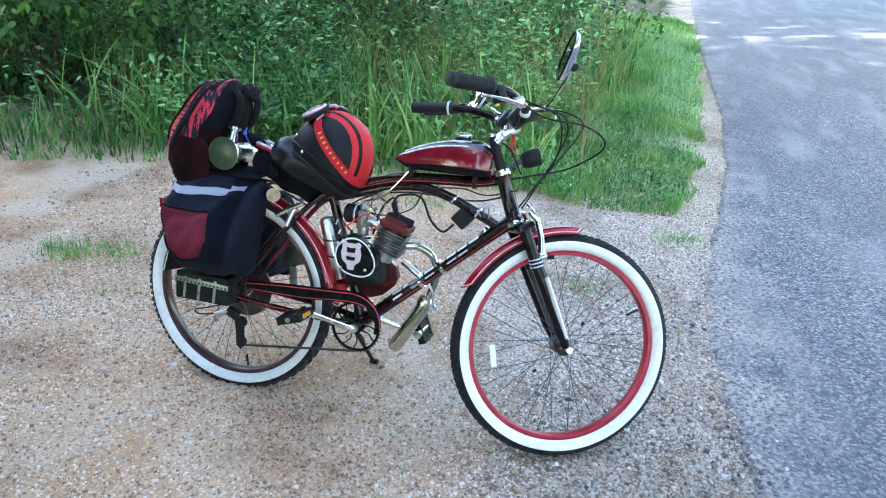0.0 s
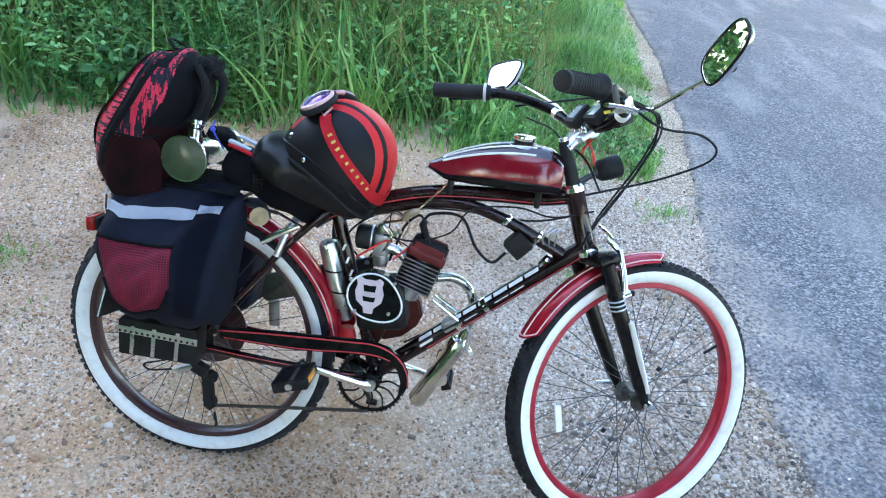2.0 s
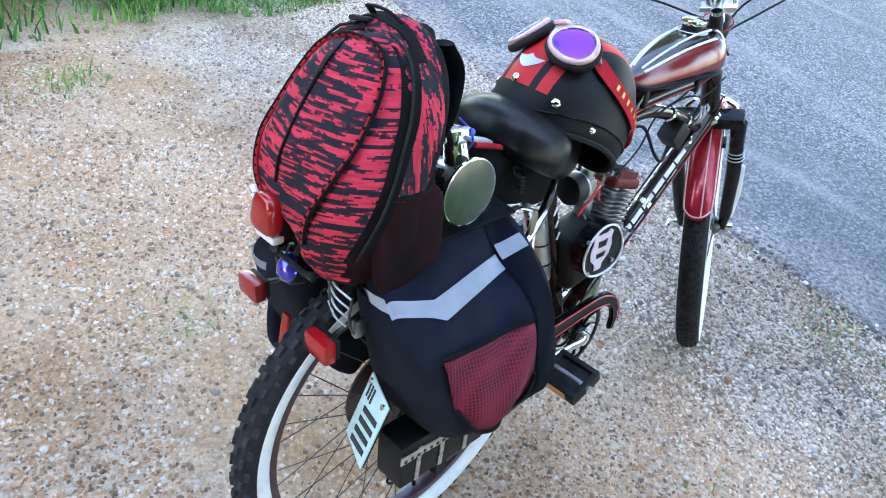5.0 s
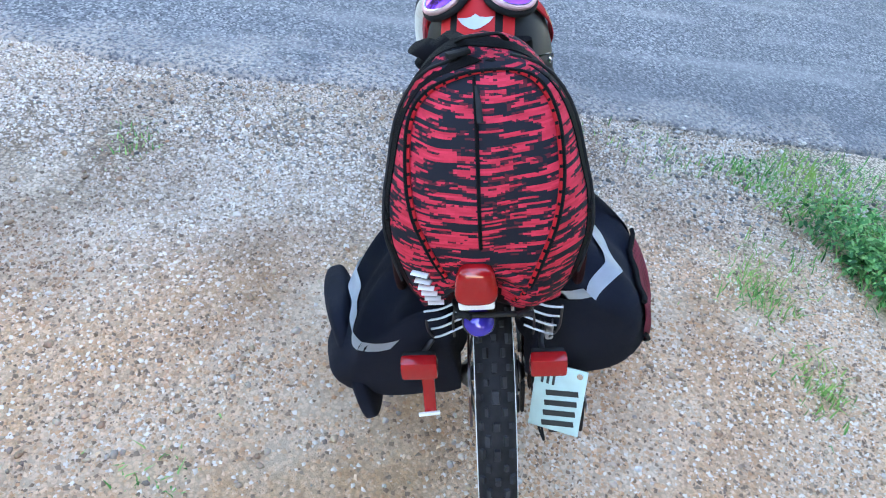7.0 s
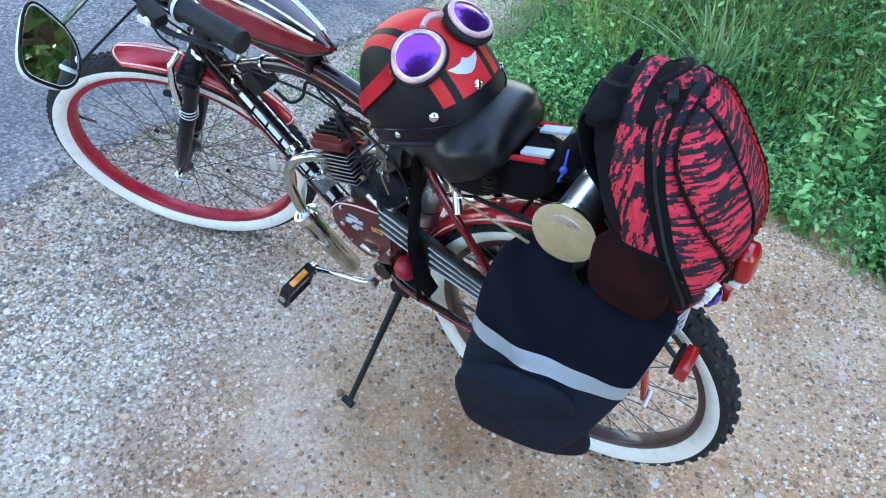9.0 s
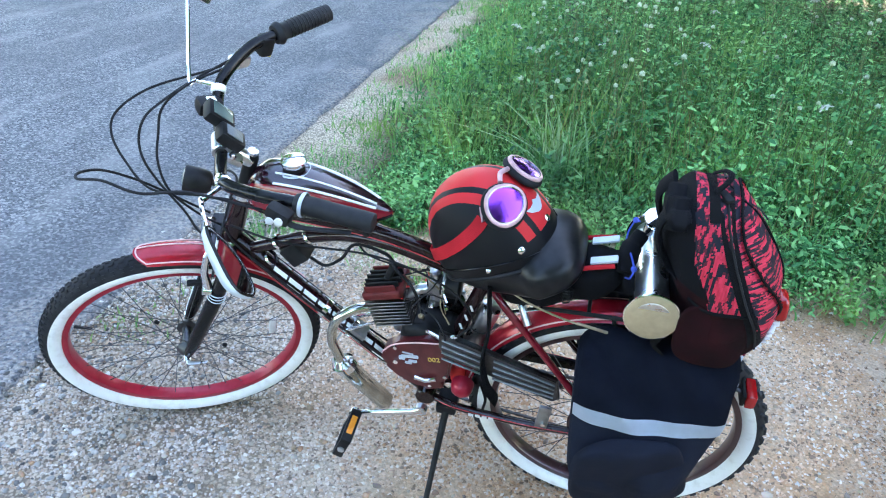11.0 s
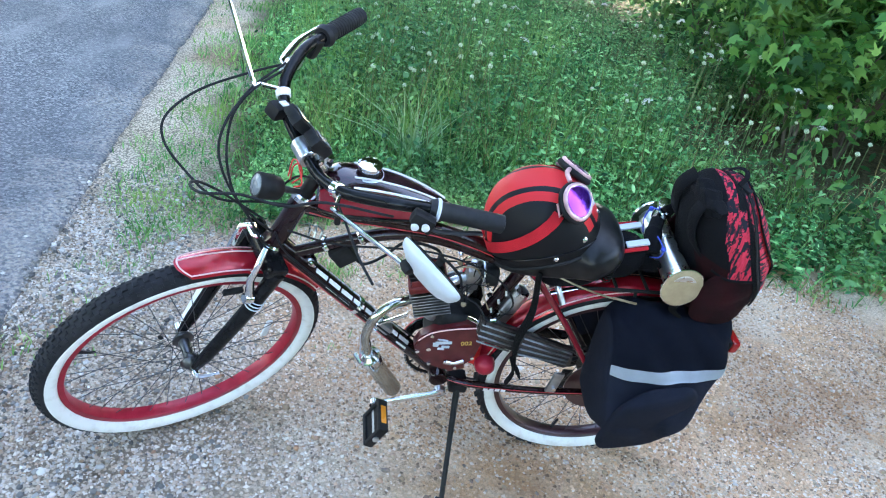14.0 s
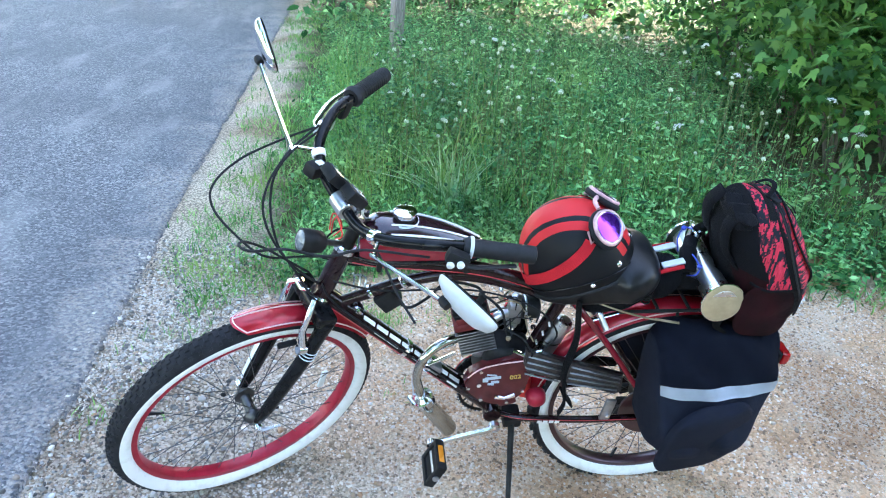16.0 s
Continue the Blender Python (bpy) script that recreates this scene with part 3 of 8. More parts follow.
rv, rf = [], []
ry = np.unique(np.concatenate([[-400, -150, -60, -30, -18, -12], np.arange(-10, 11, 0.025), [13, 18, 30, 60, 150, 400]]))
for y in ry:
    e = road_edge(y)
    for x, z in ((e - 0.012, -0.03), (e, 0.011), (e + 0.03, 0.018), (2.2, 0.022), (4.6, 0.045), (7.6, 0.02), (7.65, -0.03)):
        rv.append((x, y, z))
for j in range(len(ry) - 1):
    for i in range(6):
        rf.append((j * 7 + i, j * 7 + i + 1, j * 7 + i + 8, j * 7 + i + 7))
mesh_of("road", rv, rf, "asphalt", "structure", "worn grey chip-seal road with a ragged gravelly edge", "road", True)

# loose stones
ICO = np.array([(0, 0, 1)] + [(0.894 * math.cos(radians(72 * k)), 0.894 * math.sin(radians(72 * k)), 0.447) for k in range(5)] + [(0.894 * math.cos(radians(72 * k + 36)), 0.894 * math.sin(radians(72 * k + 36)), -0.447) for k in range(5)] + [(0, 0, -1)])
ICF = np.array([(0, 1 + k, 1 + (k + 1) % 5) for k in range(5)] + [(1 + k, 6 + k, 1 + (k + 1) % 5) for k in range(5)] + [(1 + (k + 1) % 5, 6 + k, 6 + (k + 1) % 5) for k in range(5)] + [(11, 6 + (k + 1) % 5, 6 + k) for k in range(5)])


def stones(name, n, xr, yr, lo, hi, mat, label, weight=None):
    p = np.stack([rng.uniform(*xr, n), rng.uniform(*yr, n)], 1)
    if weight is not None:
        p = p[rng.random(n) < weight(p[:, 0], p[:, 1])]
    n = len(p)
    z = np.array([rough_ground(*q) if q[0] < 1.6 else 0.012 for q in p])
    size = lo * (hi / lo) ** (rng.random(n) ** 2.2)
    shape = ICO[None] * (1 + rng.uniform(-0.38, 0.3, (n, 12, 1)))
    sc = size[:, None] * rng.uniform(0.65, 1.2, (n, 3)) * np.array([1, 1, 0.7])
    a = rng.uniform(0, 6.28, n)
    v = shape * sc[:, None, :]
    x = v[..., 0] * np.cos(a)[:, None] - v[..., 1] * np.sin(a)[:, None]
    y = v[..., 0] * np.sin(a)[:, None] + v[..., 1] * np.cos(a)[:, None]
    v = np.stack([x + p[:, :1], y + p[:, 1:], v[..., 2] + (z + sc[:, 2] * 0.35)[:, None]], -1).reshape(-1, 3)
    f = (ICF[None] + 12 * np.arange(n)[:, None, None]).reshape(-1)
    ob = new(name, fast_mesh(name, v, f, np.full(n * 20, 3), mat))
    tagged(ob, label, "gravel", kind="stuff")


stones("gravel_stones", 6500, (-2.0, 1.6), (-1.3, 2.1), 0.004, 0.0125, "stone", "loose tan and cream gravel stones")


def wavy(x, y, f, seed):
    return np.array([noise.noise((a * f, b * f, seed)) for a, b in zip(x, y)])


def chips(name, n, xr, yr, lo, hi, mat, label):
    """Small angular chips, each a skewed pyramid half sunk into the ground."""
    p = np.stack([rng.uniform(*xr, n), rng.uniform(*yr, n)], 1)
    p = p[rng.random(n) < np.clip(0.8 + 1.7 * wavy(p[:, 0], p[:, 1], 1.7, 91) + 0.8 * wavy(p[:, 0], p[:, 1], 6.0, 92), 0.2, 1)]
    n = len(p)
    z = np.array([rough_ground(*q) for q in p])
    base = np.array([(1, 0, -0.25), (0, 0.9, -0.25), (-1, 0, -0.25), (0, -0.9, -0.25), (0, 0, 0.85)], float)
    v = base[None] * (lo + (hi - lo) * rng.random(n) ** 1.8)[:, None, None] * rng.uniform(0.65, 1.4, (n, 5, 1)) * np.array([1, 1, 0.75])
    v[:, 4, :2] += rng.normal(0, 0.0018, (n, 2))
    a, t = rng.uniform(0, 6.28, n), rng.normal(0, 0.45, n)
    y, zz = v[..., 1] * np.cos(t)[:, None] - v[..., 2] * np.sin(t)[:, None], v[..., 1] * np.sin(t)[:, None] + v[..., 2] * np.cos(t)[:, None]
    x, y = v[..., 0] * np.cos(a)[:, None] - y * np.sin(a)[:, None], v[..., 0] * np.sin(a)[:, None] + y * np.cos(a)[:, None]
    v = np.stack([x + p[:, :1], y + p[:, 1:], zz + z[:, None] + 0.0008], -1).reshape(-1, 3)
    f = np.array([(0, 1, 4), (1, 2, 4), (2, 3, 4), (3, 0, 4)])
    loops = (f[None] + 5 * np.arange(n)[:, None, None]).reshape(-1)
    tagged(new(name, fast_mesh(name, v, loops, np.full(n * 4, 3), mat)), label, "gravel", kind="stuff")


chips("gravel_chips", 230000, (-1.7, 1.66), (-1.25, 2.0), 0.0028, 0.0084, "grit_chip", "fine angular tan and grey gravel chips")
stones("gravel_stones_far", 1800, (-5, -2.2), (-1.3, 2.1), 0.004, 0.012, "stone", "loose tan gravel stones")
stones("edge_chippings", 15000, (0.75, 1.8), (-1.6, 2.8), 0.0035, 0.0115, "chipping", "grey and white chippings along the road edge",
       lambda x, y: np.clip((x - 0.85) / 0.5, 0, 1) * np.clip((1.85 - x) / 0.2, 0, 1) * np.clip((1.7 - y) / 0.8, 0.15, 1))


def blades(name, p, height, width, mat, label, category="grass", bend=0.5, segs=3, z0=None):
    """Curved tapering blades at p (n, 2)."""
    n = len(p)
    z0 = np.array([rough_ground(*q) if q[0] < 1.6 else 0.0 for q in p]) if z0 is None else z0
    a = rng.uniform(0, 6.28, n)
    d = np.stack([np.cos(a), np.sin(a)], 1)
    side = np.stack([-np.sin(a + rng.normal(0, 0.5, n)), np.cos(a)], 1)
    lean = rng.uniform(0.05, 0.35, n) + bend * rng.random(n) ** 1.5
    verts, count = [], 2 * segs + 1
    for i in range(segs + 1):
        t = i / segs
        out = height * lean * t ** 1.8
        up = height * (t - 0.28 * lean * t * t)
        c = np.stack([p[:, 0] + d[:, 0] * out, p[:, 1] + d[:, 1] * out, z0 - 0.01 + up], 1)
        wd = width * (1 - 0.75 * t ** 1.5) * (0.6 + 0.4 * min(1, t * 4))
        s3 = np.concatenate([side, np.zeros((n, 1))], 1) * wd[:, None]
        if i < segs:
            verts += [c - s3, c + s3]
        else:
            verts += [c]
    v = np.stack(verts, 1).reshape(-1, 3)
    base = count * np.arange(n)[:, None]
    quads = np.concatenate([base + np.array([2 * i, 2 * i + 1, 2 * i + 3, 2 * i + 2]) for i in range(segs - 1)], 1)
    tri = base + np.array([2 * segs - 2, 2 * segs - 1, 2 * segs])
    loops = np.concatenate([quads, tri], 1).ravel()
    sizes = np.tile([4] * (segs - 1) + [3], n)
    ob = new(name, fast_mesh(name, v, loops, sizes, mat))
    return tagged(ob, label, category, kind="stuff")


LEAF = np.array([(0, 0, 0), (0.22, 0.28, 0.03), (0.2, 0.62, 0.02), (0, 1, -0.08), (-0.2, 0.62, 0.02), (-0.22, 0.28, 0.03)])
FAR_LEAF = np.array([(0, 0, 0), (0.31, 0.48, 0.03), (0, 1, -0.08), (-0.31, 0.48, 0.03)])
lobes = []
for k, (r, wd) in enumerate(((0.45, 0.12), (0.75, 0.14), (1.0, 0.15), (0.75, 0.14), (0.45, 0.12))):
    a = radians(-100 + 50 * k)
    for dr, da in ((0.32, -0.42), (0.72 * r, -0.13), (r, 0), (0.72 * r, 0.13)):
        lobes.append((dr * math.sin(a + da), 0.3 + dr * math.cos(a + da), 0.04 * math.cos(3 * a)))
MAPLE = np.array([(0.02, 0.0, 0)] + lobes + [(-0.02, 0.0, 0)])[::-1]


def leaves(name, place, size, mat, label, category, outline=LEAF, droop=0.4, kind="stuff", parent=None, yaw=None):
    """Flat leaves of one outline at place (n, 3), turned at random about a mostly level position."""
    n = len(place)
    pitch, roll = rng.normal(-droop, 0.5, n), rng.normal(0, 0.5, n)
    if yaw is None:
        yaw = rng.uniform(0, 6.28, n)
    else:
        pitch, roll = pitch * 0.6 + 0.3, roll * 0.5
    cy, sy, cp, sp_, cr, sr = np.cos(yaw), np.sin(yaw), np.cos(pitch), np.sin(pitch), np.cos(roll), np.sin(roll)
    o = outline[None] * size[:, None, None]
    x, y, z = o[..., 0], o[..., 1], o[..., 2]
    x, z = x * cr[:, None] + z * sr[:, None], -x * sr[:, None] + z * cr[:, None]
    y, z = y * cp[:, None] - z * sp_[:, None], y * sp_[:, None] + z * cp[:, None]
    x, y = x * cy[:, None] - y * sy[:, None], x * sy[:, None] + y * cy[:, None]
    v = np.stack([x, y, z], -1) + place[:, None, :]
    k = len(outline)
    loops = (k * np.arange(n)[:, None] + np.arange(k)).ravel()
    ob = new(name, fast_mesh(name, v.reshape(-1, 3), loops, np.full(n, k), mat))
    if parent:
        ob.parent = parent
    return tagged(ob, label, category, kind=kind)


NORTH = np.array([(-9, 0.9), (-4, 1.2), (-2.52, 1.43), (-1.67, 1.79), (-0.98, 1.95), (-0.2, 2.05), (0.68, 2.1), (1.08, 2.0), (1.44, 2.1), (1.6, 2.6)])
SOUTH = np.array([(-9, -0.6), (-4, -0.7), (-2.08, -0.88), (-1.2, -1.04), (-0.6, -1.02), (0.0, -1.28), (0.65, -1.25), (1.1, -1.05), (1.44, -0.85), (1.6, -1.4)])


def zone(n, xr, yr, keep):
    p = np.stack([rng.uniform(*xr, n), rng.uniform(*yr, n)], 1)
    return p[keep(p[:, 0], p[:, 1]) > rng.random(n)]


def north_in(x, y):
    """How far inside the northern growth; a dark gap opens under the shrubs at its western end."""
    hollow = (np.abs((x + 2.9) / 0.9) ** 2 + np.abs((y - 2.75) / 0.7) ** 2) < 1
    return y - np.interp(x, NORTH[:, 0], NORTH[:, 1]) - 9.0 * hollow


def south_in(x, y):
    """How far inside the southern growth; a bare dark hollow lies under the maples."""
    hollow = (np.abs((x + 2.95) / 1.35) ** 2 + np.abs((y + 2.7) / 0.9) ** 2) < 1
    return np.interp(x, SOUTH[:, 0], SOUTH[:, 1]) - y - 9.0 * hollow


def verge_end(y):
    return np.where(y > 0, 1.5 + 0.05 * np.minimum(np.abs(y) - 2, 3), 1.57)


# mown verge beside the road, both sides of the drive
p = zone(56000, (0.4, 1.75), (1.9, 11), lambda x, y: (north_in(x, y) + 0.12 * wavy(x, y, 3, 1) > 0.03) * (x < verge_end(y) + 0.1 * wavy(x, y, 4, 2)) * np.clip(1.3 - y * 0.07, 0.3, 1) * np.clip(1.0 + 1.6 * wavy(x, y, 2.4, 47), 0.4, 1))
blades("verge_grass", p, rng.uniform(0.05, 0.15, len(p)) * (0.9 + 0.9 * wavy(p[:, 0], p[:, 1], 2.2, 41)) * (0.7 + 0.3 * np.clip((1.6 - p[:, 0]) / 0.5, 0, 1)), rng.uniform(0.003, 0.006, len(p)), "verge_grass", "short bright green grass on the road verge", segs=2, bend=0.9)
p = zone(5200, (0.4, 1.6), (1.95, 9), lambda x, y: (north_in(x, y) + 0.12 * wavy(x, y, 3, 1) > 0.05) * (x < verge_end(y) - 0.04 + 0.1 * wavy(x, y, 4, 2)) * np.clip(0.5 + 1.5 * wavy(x, y, 1.7, 49), 0.05, 1))
blades("verge_stalks", p, rng.uniform(0.12, 0.26, len(p)), np.full(len(p), 0.0022), "tuft_pale", "pale seed stalks standing in the verge grass", segs=3, bend=0.6)
p = zone(26000, (0.45, 1.6), (1.95, 9), lambda x, y: (north_in(x, y) + 0.12 * wavy(x, y, 3, 1) > 0.05) * (x < verge_end(y) - 0.06 + 0.1 * wavy(x, y, 4, 2)) * np.clip(0.6 + 1.3 * wavy(x, y, 2.1, 45), 0.1, 1))
leaves("clover", np.concatenate([p, rng.uniform(0.02, 0.1, len(p))[:, None]], 1), rng.uniform(0.014, 0.04, len(p)), "weed_leaf", "low clover and small weeds on the verge", "weeds")
p = zone(30000, (0.5, 1.7), (-9, -0.8), lambda x, y: (south_in(x, y) + 0.15 * wavy(x, y, 3, 3) > 0.05) * (x < 1.61 + 0.08 * wavy(x, y, 4, 4)) * np.clip(0.75 + 2.4 * wavy(x, y, 2.6, 9), 0.05, 1) * np.clip((1.66 - x) * 2.2, 0.1, 1) * np.clip(1.2 + y * 0.06, 0.3, 1))
blades("verge_grass", p, rng.uniform(0.02, 0.075, len(p)), rng.uniform(0.003, 0.005, len(p)), "verge_grass", "short patchy grass on the road verge", segs=2, bend=0.9)
p = zone(24000, (0.5, 1.55), (-7, -0.9), lambda x, y: (south_in(x, y) > 0.05) * np.clip((1.56 - x) * 1.9, 0, 1) * np.clip(0.7 + 2.4 * wavy(x, y, 2.6, 9), 0.03, 1))
leaves("clover", np.concatenate([p, rng.uniform(0.01, 0.045, len(p))[:, None]], 1), rng.uniform(0.01, 0.024, len(p)), "weed_leaf", "low clover and small weeds on the verge", "weeds")
p = zone(5000, (0.6, 1.6), (-2.4, -0.3), lambda x, y: (wavy(x, y, 2.5, 12) > 0.12) * np.clip((-0.3 - y) / 1.2, 0, 1))
blades("sparse_grass", p, rng.uniform(0.02, 0.07, len(p)), np.full(len(p), 0.0025), "verge_grass", "thin grass creeping over the gravel", segs=2, bend=0.9)

# tall grass and weeds on the north side
p = zone(34000, (-6.5, 1.0), (1.2, 6.5), lambda x, y: (north_in(x, y) + 0.18 * wavy(x, y, 2.5, 5) > 0.0) * (x < 0.62 + 0.08 * (y - 2) + 0.2 * wavy(x, y, 1.5, 6)) * np.clip(1.2 - (y - 2) * 0.22, 0.15, 1) * np.where(x < -3, 0.5, 1))
dep = np.clip(north_in(p[:, 0], p[:, 1]) / 1.5, 0, 1) * (0.75 + 0.5 * wavy(p[:, 0], p[:, 1], 1.3, 21))
blades("tall_grass", p, (0.07 + 0.7 * dep) * rng.uniform(0.5, 1.25, len(p)), 0.0035 + 0.006 * rng.random(len(p)) ** 2, "grass", "tall rank meadow grass at the wood's edge", segs=4, bend=0.75)
p = zone(2600, (-4, 0.9), (2.0, 5.5), lambda x, y: (north_in(x, y) > 0.4) * np.where(x > -0.8, 1, 0.35))
blades("dry_stalks", p, rng.uniform(0.5, 1.05, len(p)), np.full(len(p), 0.0026), "straw", "dry straw-coloured seed stalks", segs=4, bend=0.3)
p = zone(15000, (-5.5, 0.9), (1.9, 6), lambda x, y: (north_in(x, y) > 0.12) * (x < 0.7 + 0.08 * (y - 2)) * np.clip(0.55 + 1.2 * wavy(x, y, 0.9, 31), 0.1, 1))
hz = rng.random(len(p)) ** 0.7 * np.clip(0.25 + 0.5 * north_in(p[:, 0], p[:, 1]), 0.15, 1.15)
leaves("weeds", np.concatenate([p, hz[:, None] + 0.03], 1), rng.uniform(0.03, 0.075, len(p)), "weed_leaf", "broad green weeds among the grass", "weeds")
NORTH_PLANTS = zone(3000, (-5, 0.75), (1.95, 5.5), lambda x, y: (north_in(x, y) > 0.15) * np.clip(0.5 + 1.5 * wavy(x, y, 1.0, 31), 0.06, 1))

p = zone(2600, (-2.6, 0.6), (1.9, 3.4), lambda x, y: (north_in(x, y) + 0.2 * wavy(x, y, 2, 15) > 0.12) * np.clip(0.3 + 1.6 * wavy(x, y, 1.1, 16), 0, 1))
blades("broad_grass", p, rng.uniform(0.35, 0.85, len(p)), rng.uniform(0.006, 0.011, len(p)), "verge_grass", "broad arching grass blades", segs=5, bend=1.2)


def plants(name, p, height, leaf, count, mat, label, droop=0.35):
    """Leafy weeds: count leaves set round a stem, larger below, and the stem."""
    n = len(p)
    k = np.arange(count)
    f = (k + 0.6) / count
    yaw = rng.uniform(0, 6.28, n)[:, None] + k[None] * 2.4 + rng.normal(0, 0.25, (n, count))
    lean = rng.normal(0, 0.12, (n, 2))
    z0 = np.array([rough_ground(*q) for q in p])
    h = height[:, None] * f[None]
    ax, ay = p[:, :1] + lean[:, :1] * h, p[:, 1:] + lean[:, 1:] * h
    place = np.stack([ax, ay, z0[:, None] + h], -1).reshape(-1, 3)
    size = (leaf[:, None] * (1.15 - 0.75 * f[None] ** 2) * rng.uniform(0.75, 1.2, (n, count))).ravel()
    leaves(name, place, size, mat, label, "weeds", LEAF, droop, "stuff", None, yaw.ravel())
    blades("weed_stems", p, height * 0.98, np.full(n, 0.0022), "stem", "upright weed stems", "weeds", bend=0.05, segs=3)


# south side: low weeds near the drive, taller with white flowers behind
p = zone(11000, (-5, 1.35), (-4.5, -0.9), lambda x, y: (south_in(x, y) + 0.15 * wavy(x, y, 2.5, 7) > 0.0) * (x < 1.15 + 0.25 * wavy(x, y, 1.2, 8)) * np.clip(1.25 + (y + 1) * 0.2, 0.25, 1))
dep = np.clip(south_in(p[:, 0], p[:, 1]) / 1.1, 0, 1) * np.clip((1.5 - p[:, 0]) / 1.0, 0.25, 1) * np.clip((p[:, 0] + 1.9) / 0.9, 0.55, 1)
blades("tall_grass", p, (0.07 + 0.36 * dep) * rng.uniform(0.5, 1.3, len(p)), 0.003 + 0.0025 * rng.random(len(p)), "grass", "rank green grass beside the drive", segs=4, bend=0.85)
p = zone(44000, (-5, 1.3), (-5.5, -1.0), lambda x, y: (south_in(x, y) + 0.12 * wavy(x, y, 2.5, 7) > 0.04) * (x < 1.05 + 0.3 * wavy(x, y, 1.2, 8)))
dep = np.clip(south_in(p[:, 0], p[:, 1]) / 1.2, 0, 1) * np.clip((1.45 - p[:, 0]) / 0.9, 0.2, 1) * np.clip((p[:, 0] + 1.9) / 0.9, 0.7, 1)
hz = rng.random(len(p)) ** 0.6 * (0.06 + 0.55 * dep)
leaves("weeds", np.concatenate([p, hz[:, None] + 0.015], 1), 0.012 + 0.035 * rng.random(len(p)) ** 2, "weed_leaf", "dense low weeds with small leaves", "weeds")
p = zone(6200, (-4.5, 1.2), (-7.0, -1.1), lambda x, y: (south_in(x, y) + 0.12 * wavy(x, y, 2.5, 7) > 0.1) * (x < 0.95 + 0.3 * wavy(x, y, 1.2, 8)) * np.clip(0.6 + 1.3 * wavy(x, y, 1.4, 61), 0.08, 1))
dep = np.clip(south_in(p[:, 0], p[:, 1]) / 1.2, 0, 1) * np.clip((1.3 - p[:, 0]) / 0.9, 0.2, 1)
dep = dep * np.clip((p[:, 0] + 2.3) / 0.9, 0.5, 1)
plants("leafy_weeds", p, (0.1 + 0.55 * dep) * rng.uniform(0.6, 1.2, len(p)), 0.03 + 0.05 * rng.random(len(p)) ** 2, 16, "weed_leaf", "leafy upright weeds on thin stems")
p = zone(900, (-2.6, 0.8), (-4.0, -1.5), lambda x, y: (south_in(x, y) > 0.35) * np.clip(0.5 + 1.5 * wavy(x, y, 1.6, 83), 0, 1))
blades("dry_stalks", p, rng.uniform(0.35, 0.8, len(p)), np.full(len(p), 0.0019), "straw", "dry brown stems among the weeds", segs=3, bend=0.5)
p = zone(12000, (-3.5, 1.2), (-4.5, -1.2), lambda x, y: (south_in(x, y) > 0.25) * (x < 0.9 + 0.3 * wavy(x, y, 1.2, 8)) * np.clip(0.45 + 1.4 * wavy(x, y, 1.8, 71), 0.0, 1))
blades("meadow_grass", p, rng.uniform(0.3, 0.75, len(p)) * np.clip(south_in(p[:, 0], p[:, 1]) / 1.0, 0.35, 1) * np.clip((p[:, 0] + 1.9) / 0.9, 0.5, 1), np.full(len(p), 0.0021), "verge_grass", "thin pale meadow grass", segs=4, bend=0.6)

p = zone(9000, (-6, 1.3), (-16, -6.2), lambda x, y: np.ones_like(x))
leaves("far_weeds", np.concatenate([p, rng.uniform(0.05, 0.8, len(p))[:, None]], 1), rng.uniform(0.06, 0.16, len(p)), "weed_leaf", "rank weeds at the back of the verge", "weeds")

# dense small-leaved ground cover beside the verge
p = zone(34000, (-1.2, 1.25), (-2.4, -1.1), lambda x, y: (south_in(x, y) + 0.12 * wavy(x, y, 2.5, 7) > 0.04) * (x < 1.1 + 0.2 * wavy(x, y, 1.2, 8)) * np.clip(1.25 - 0.8 * south_in(x, y), 0.15, 1))
leaves("ground_cover", np.concatenate([p, rng.uniform(0.02, 0.15, len(p))[:, None]], 1), rng.uniform(0.012, 0.03, len(p)), "weed_leaf", "dense low ground cover with small round leaves", "weeds")


def tuft(x, y, n, h, w, mat="verge_grass"):
    q = np.stack([x + rng.normal(0, 0.045, n), y + rng.normal(0, 0.045, n)], 1)
    blades("grass_tuft", q, h * rng.uniform(0.6, 1.15, n), np.full(n, w), mat, "arching tuft of broad grass blades", "grass tuft", bend=1.1, segs=5)


tuft(0.25, -2.0, 60, 0.42, 0.0065, "tuft_pale")
tuft(-1.0, 2.5, 60, 0.6, 0.007)
tuft(-2.0, 2.2, 50, 0.6, 0.007)
tuft(-0.1, 2.35, 40, 0.5, 0.006)
for x, y, n, h in ((1.06, 1.03, 70, 0.035), (-1.25, 0.55, 260, 0.06), (-1.05, 0.62, 160, 0.05), (-0.78, 0.31, 60, 0.03), (-0.1, 0.62, 70, 0.03), (1.45, 1.75, 120, 0.06), (0.05, 1.75, 120, 0.06), (1.5, -0.35, 70, 0.04), (0.35, -0.95, 140, 0.05), (0.7, -0.9, 160, 0.05)):
    q = np.stack([x + rng.normal(0, 0.07, n), y + rng.normal(0, 0.05, n)], 1)
    blades("grass_tuft", q, h * rng.uniform(0.5, 1.3, n), np.full(n, 0.003), "verge_grass", "small grass tuft in the gravel", "grass tuft", bend=0.9, segs=2)


p = NORTH_PLANTS
plants("leafy_weeds", p, np.clip(0.3 + 0.55 * north_in(p[:, 0], p[:, 1]), 0.2, 1.1) * rng.uniform(0.6, 1.15, len(p)), 0.05 + 0.06 * rng.random(len(p)) ** 2, 18, "weed_leaf", "tall leafy weeds on thin stems")

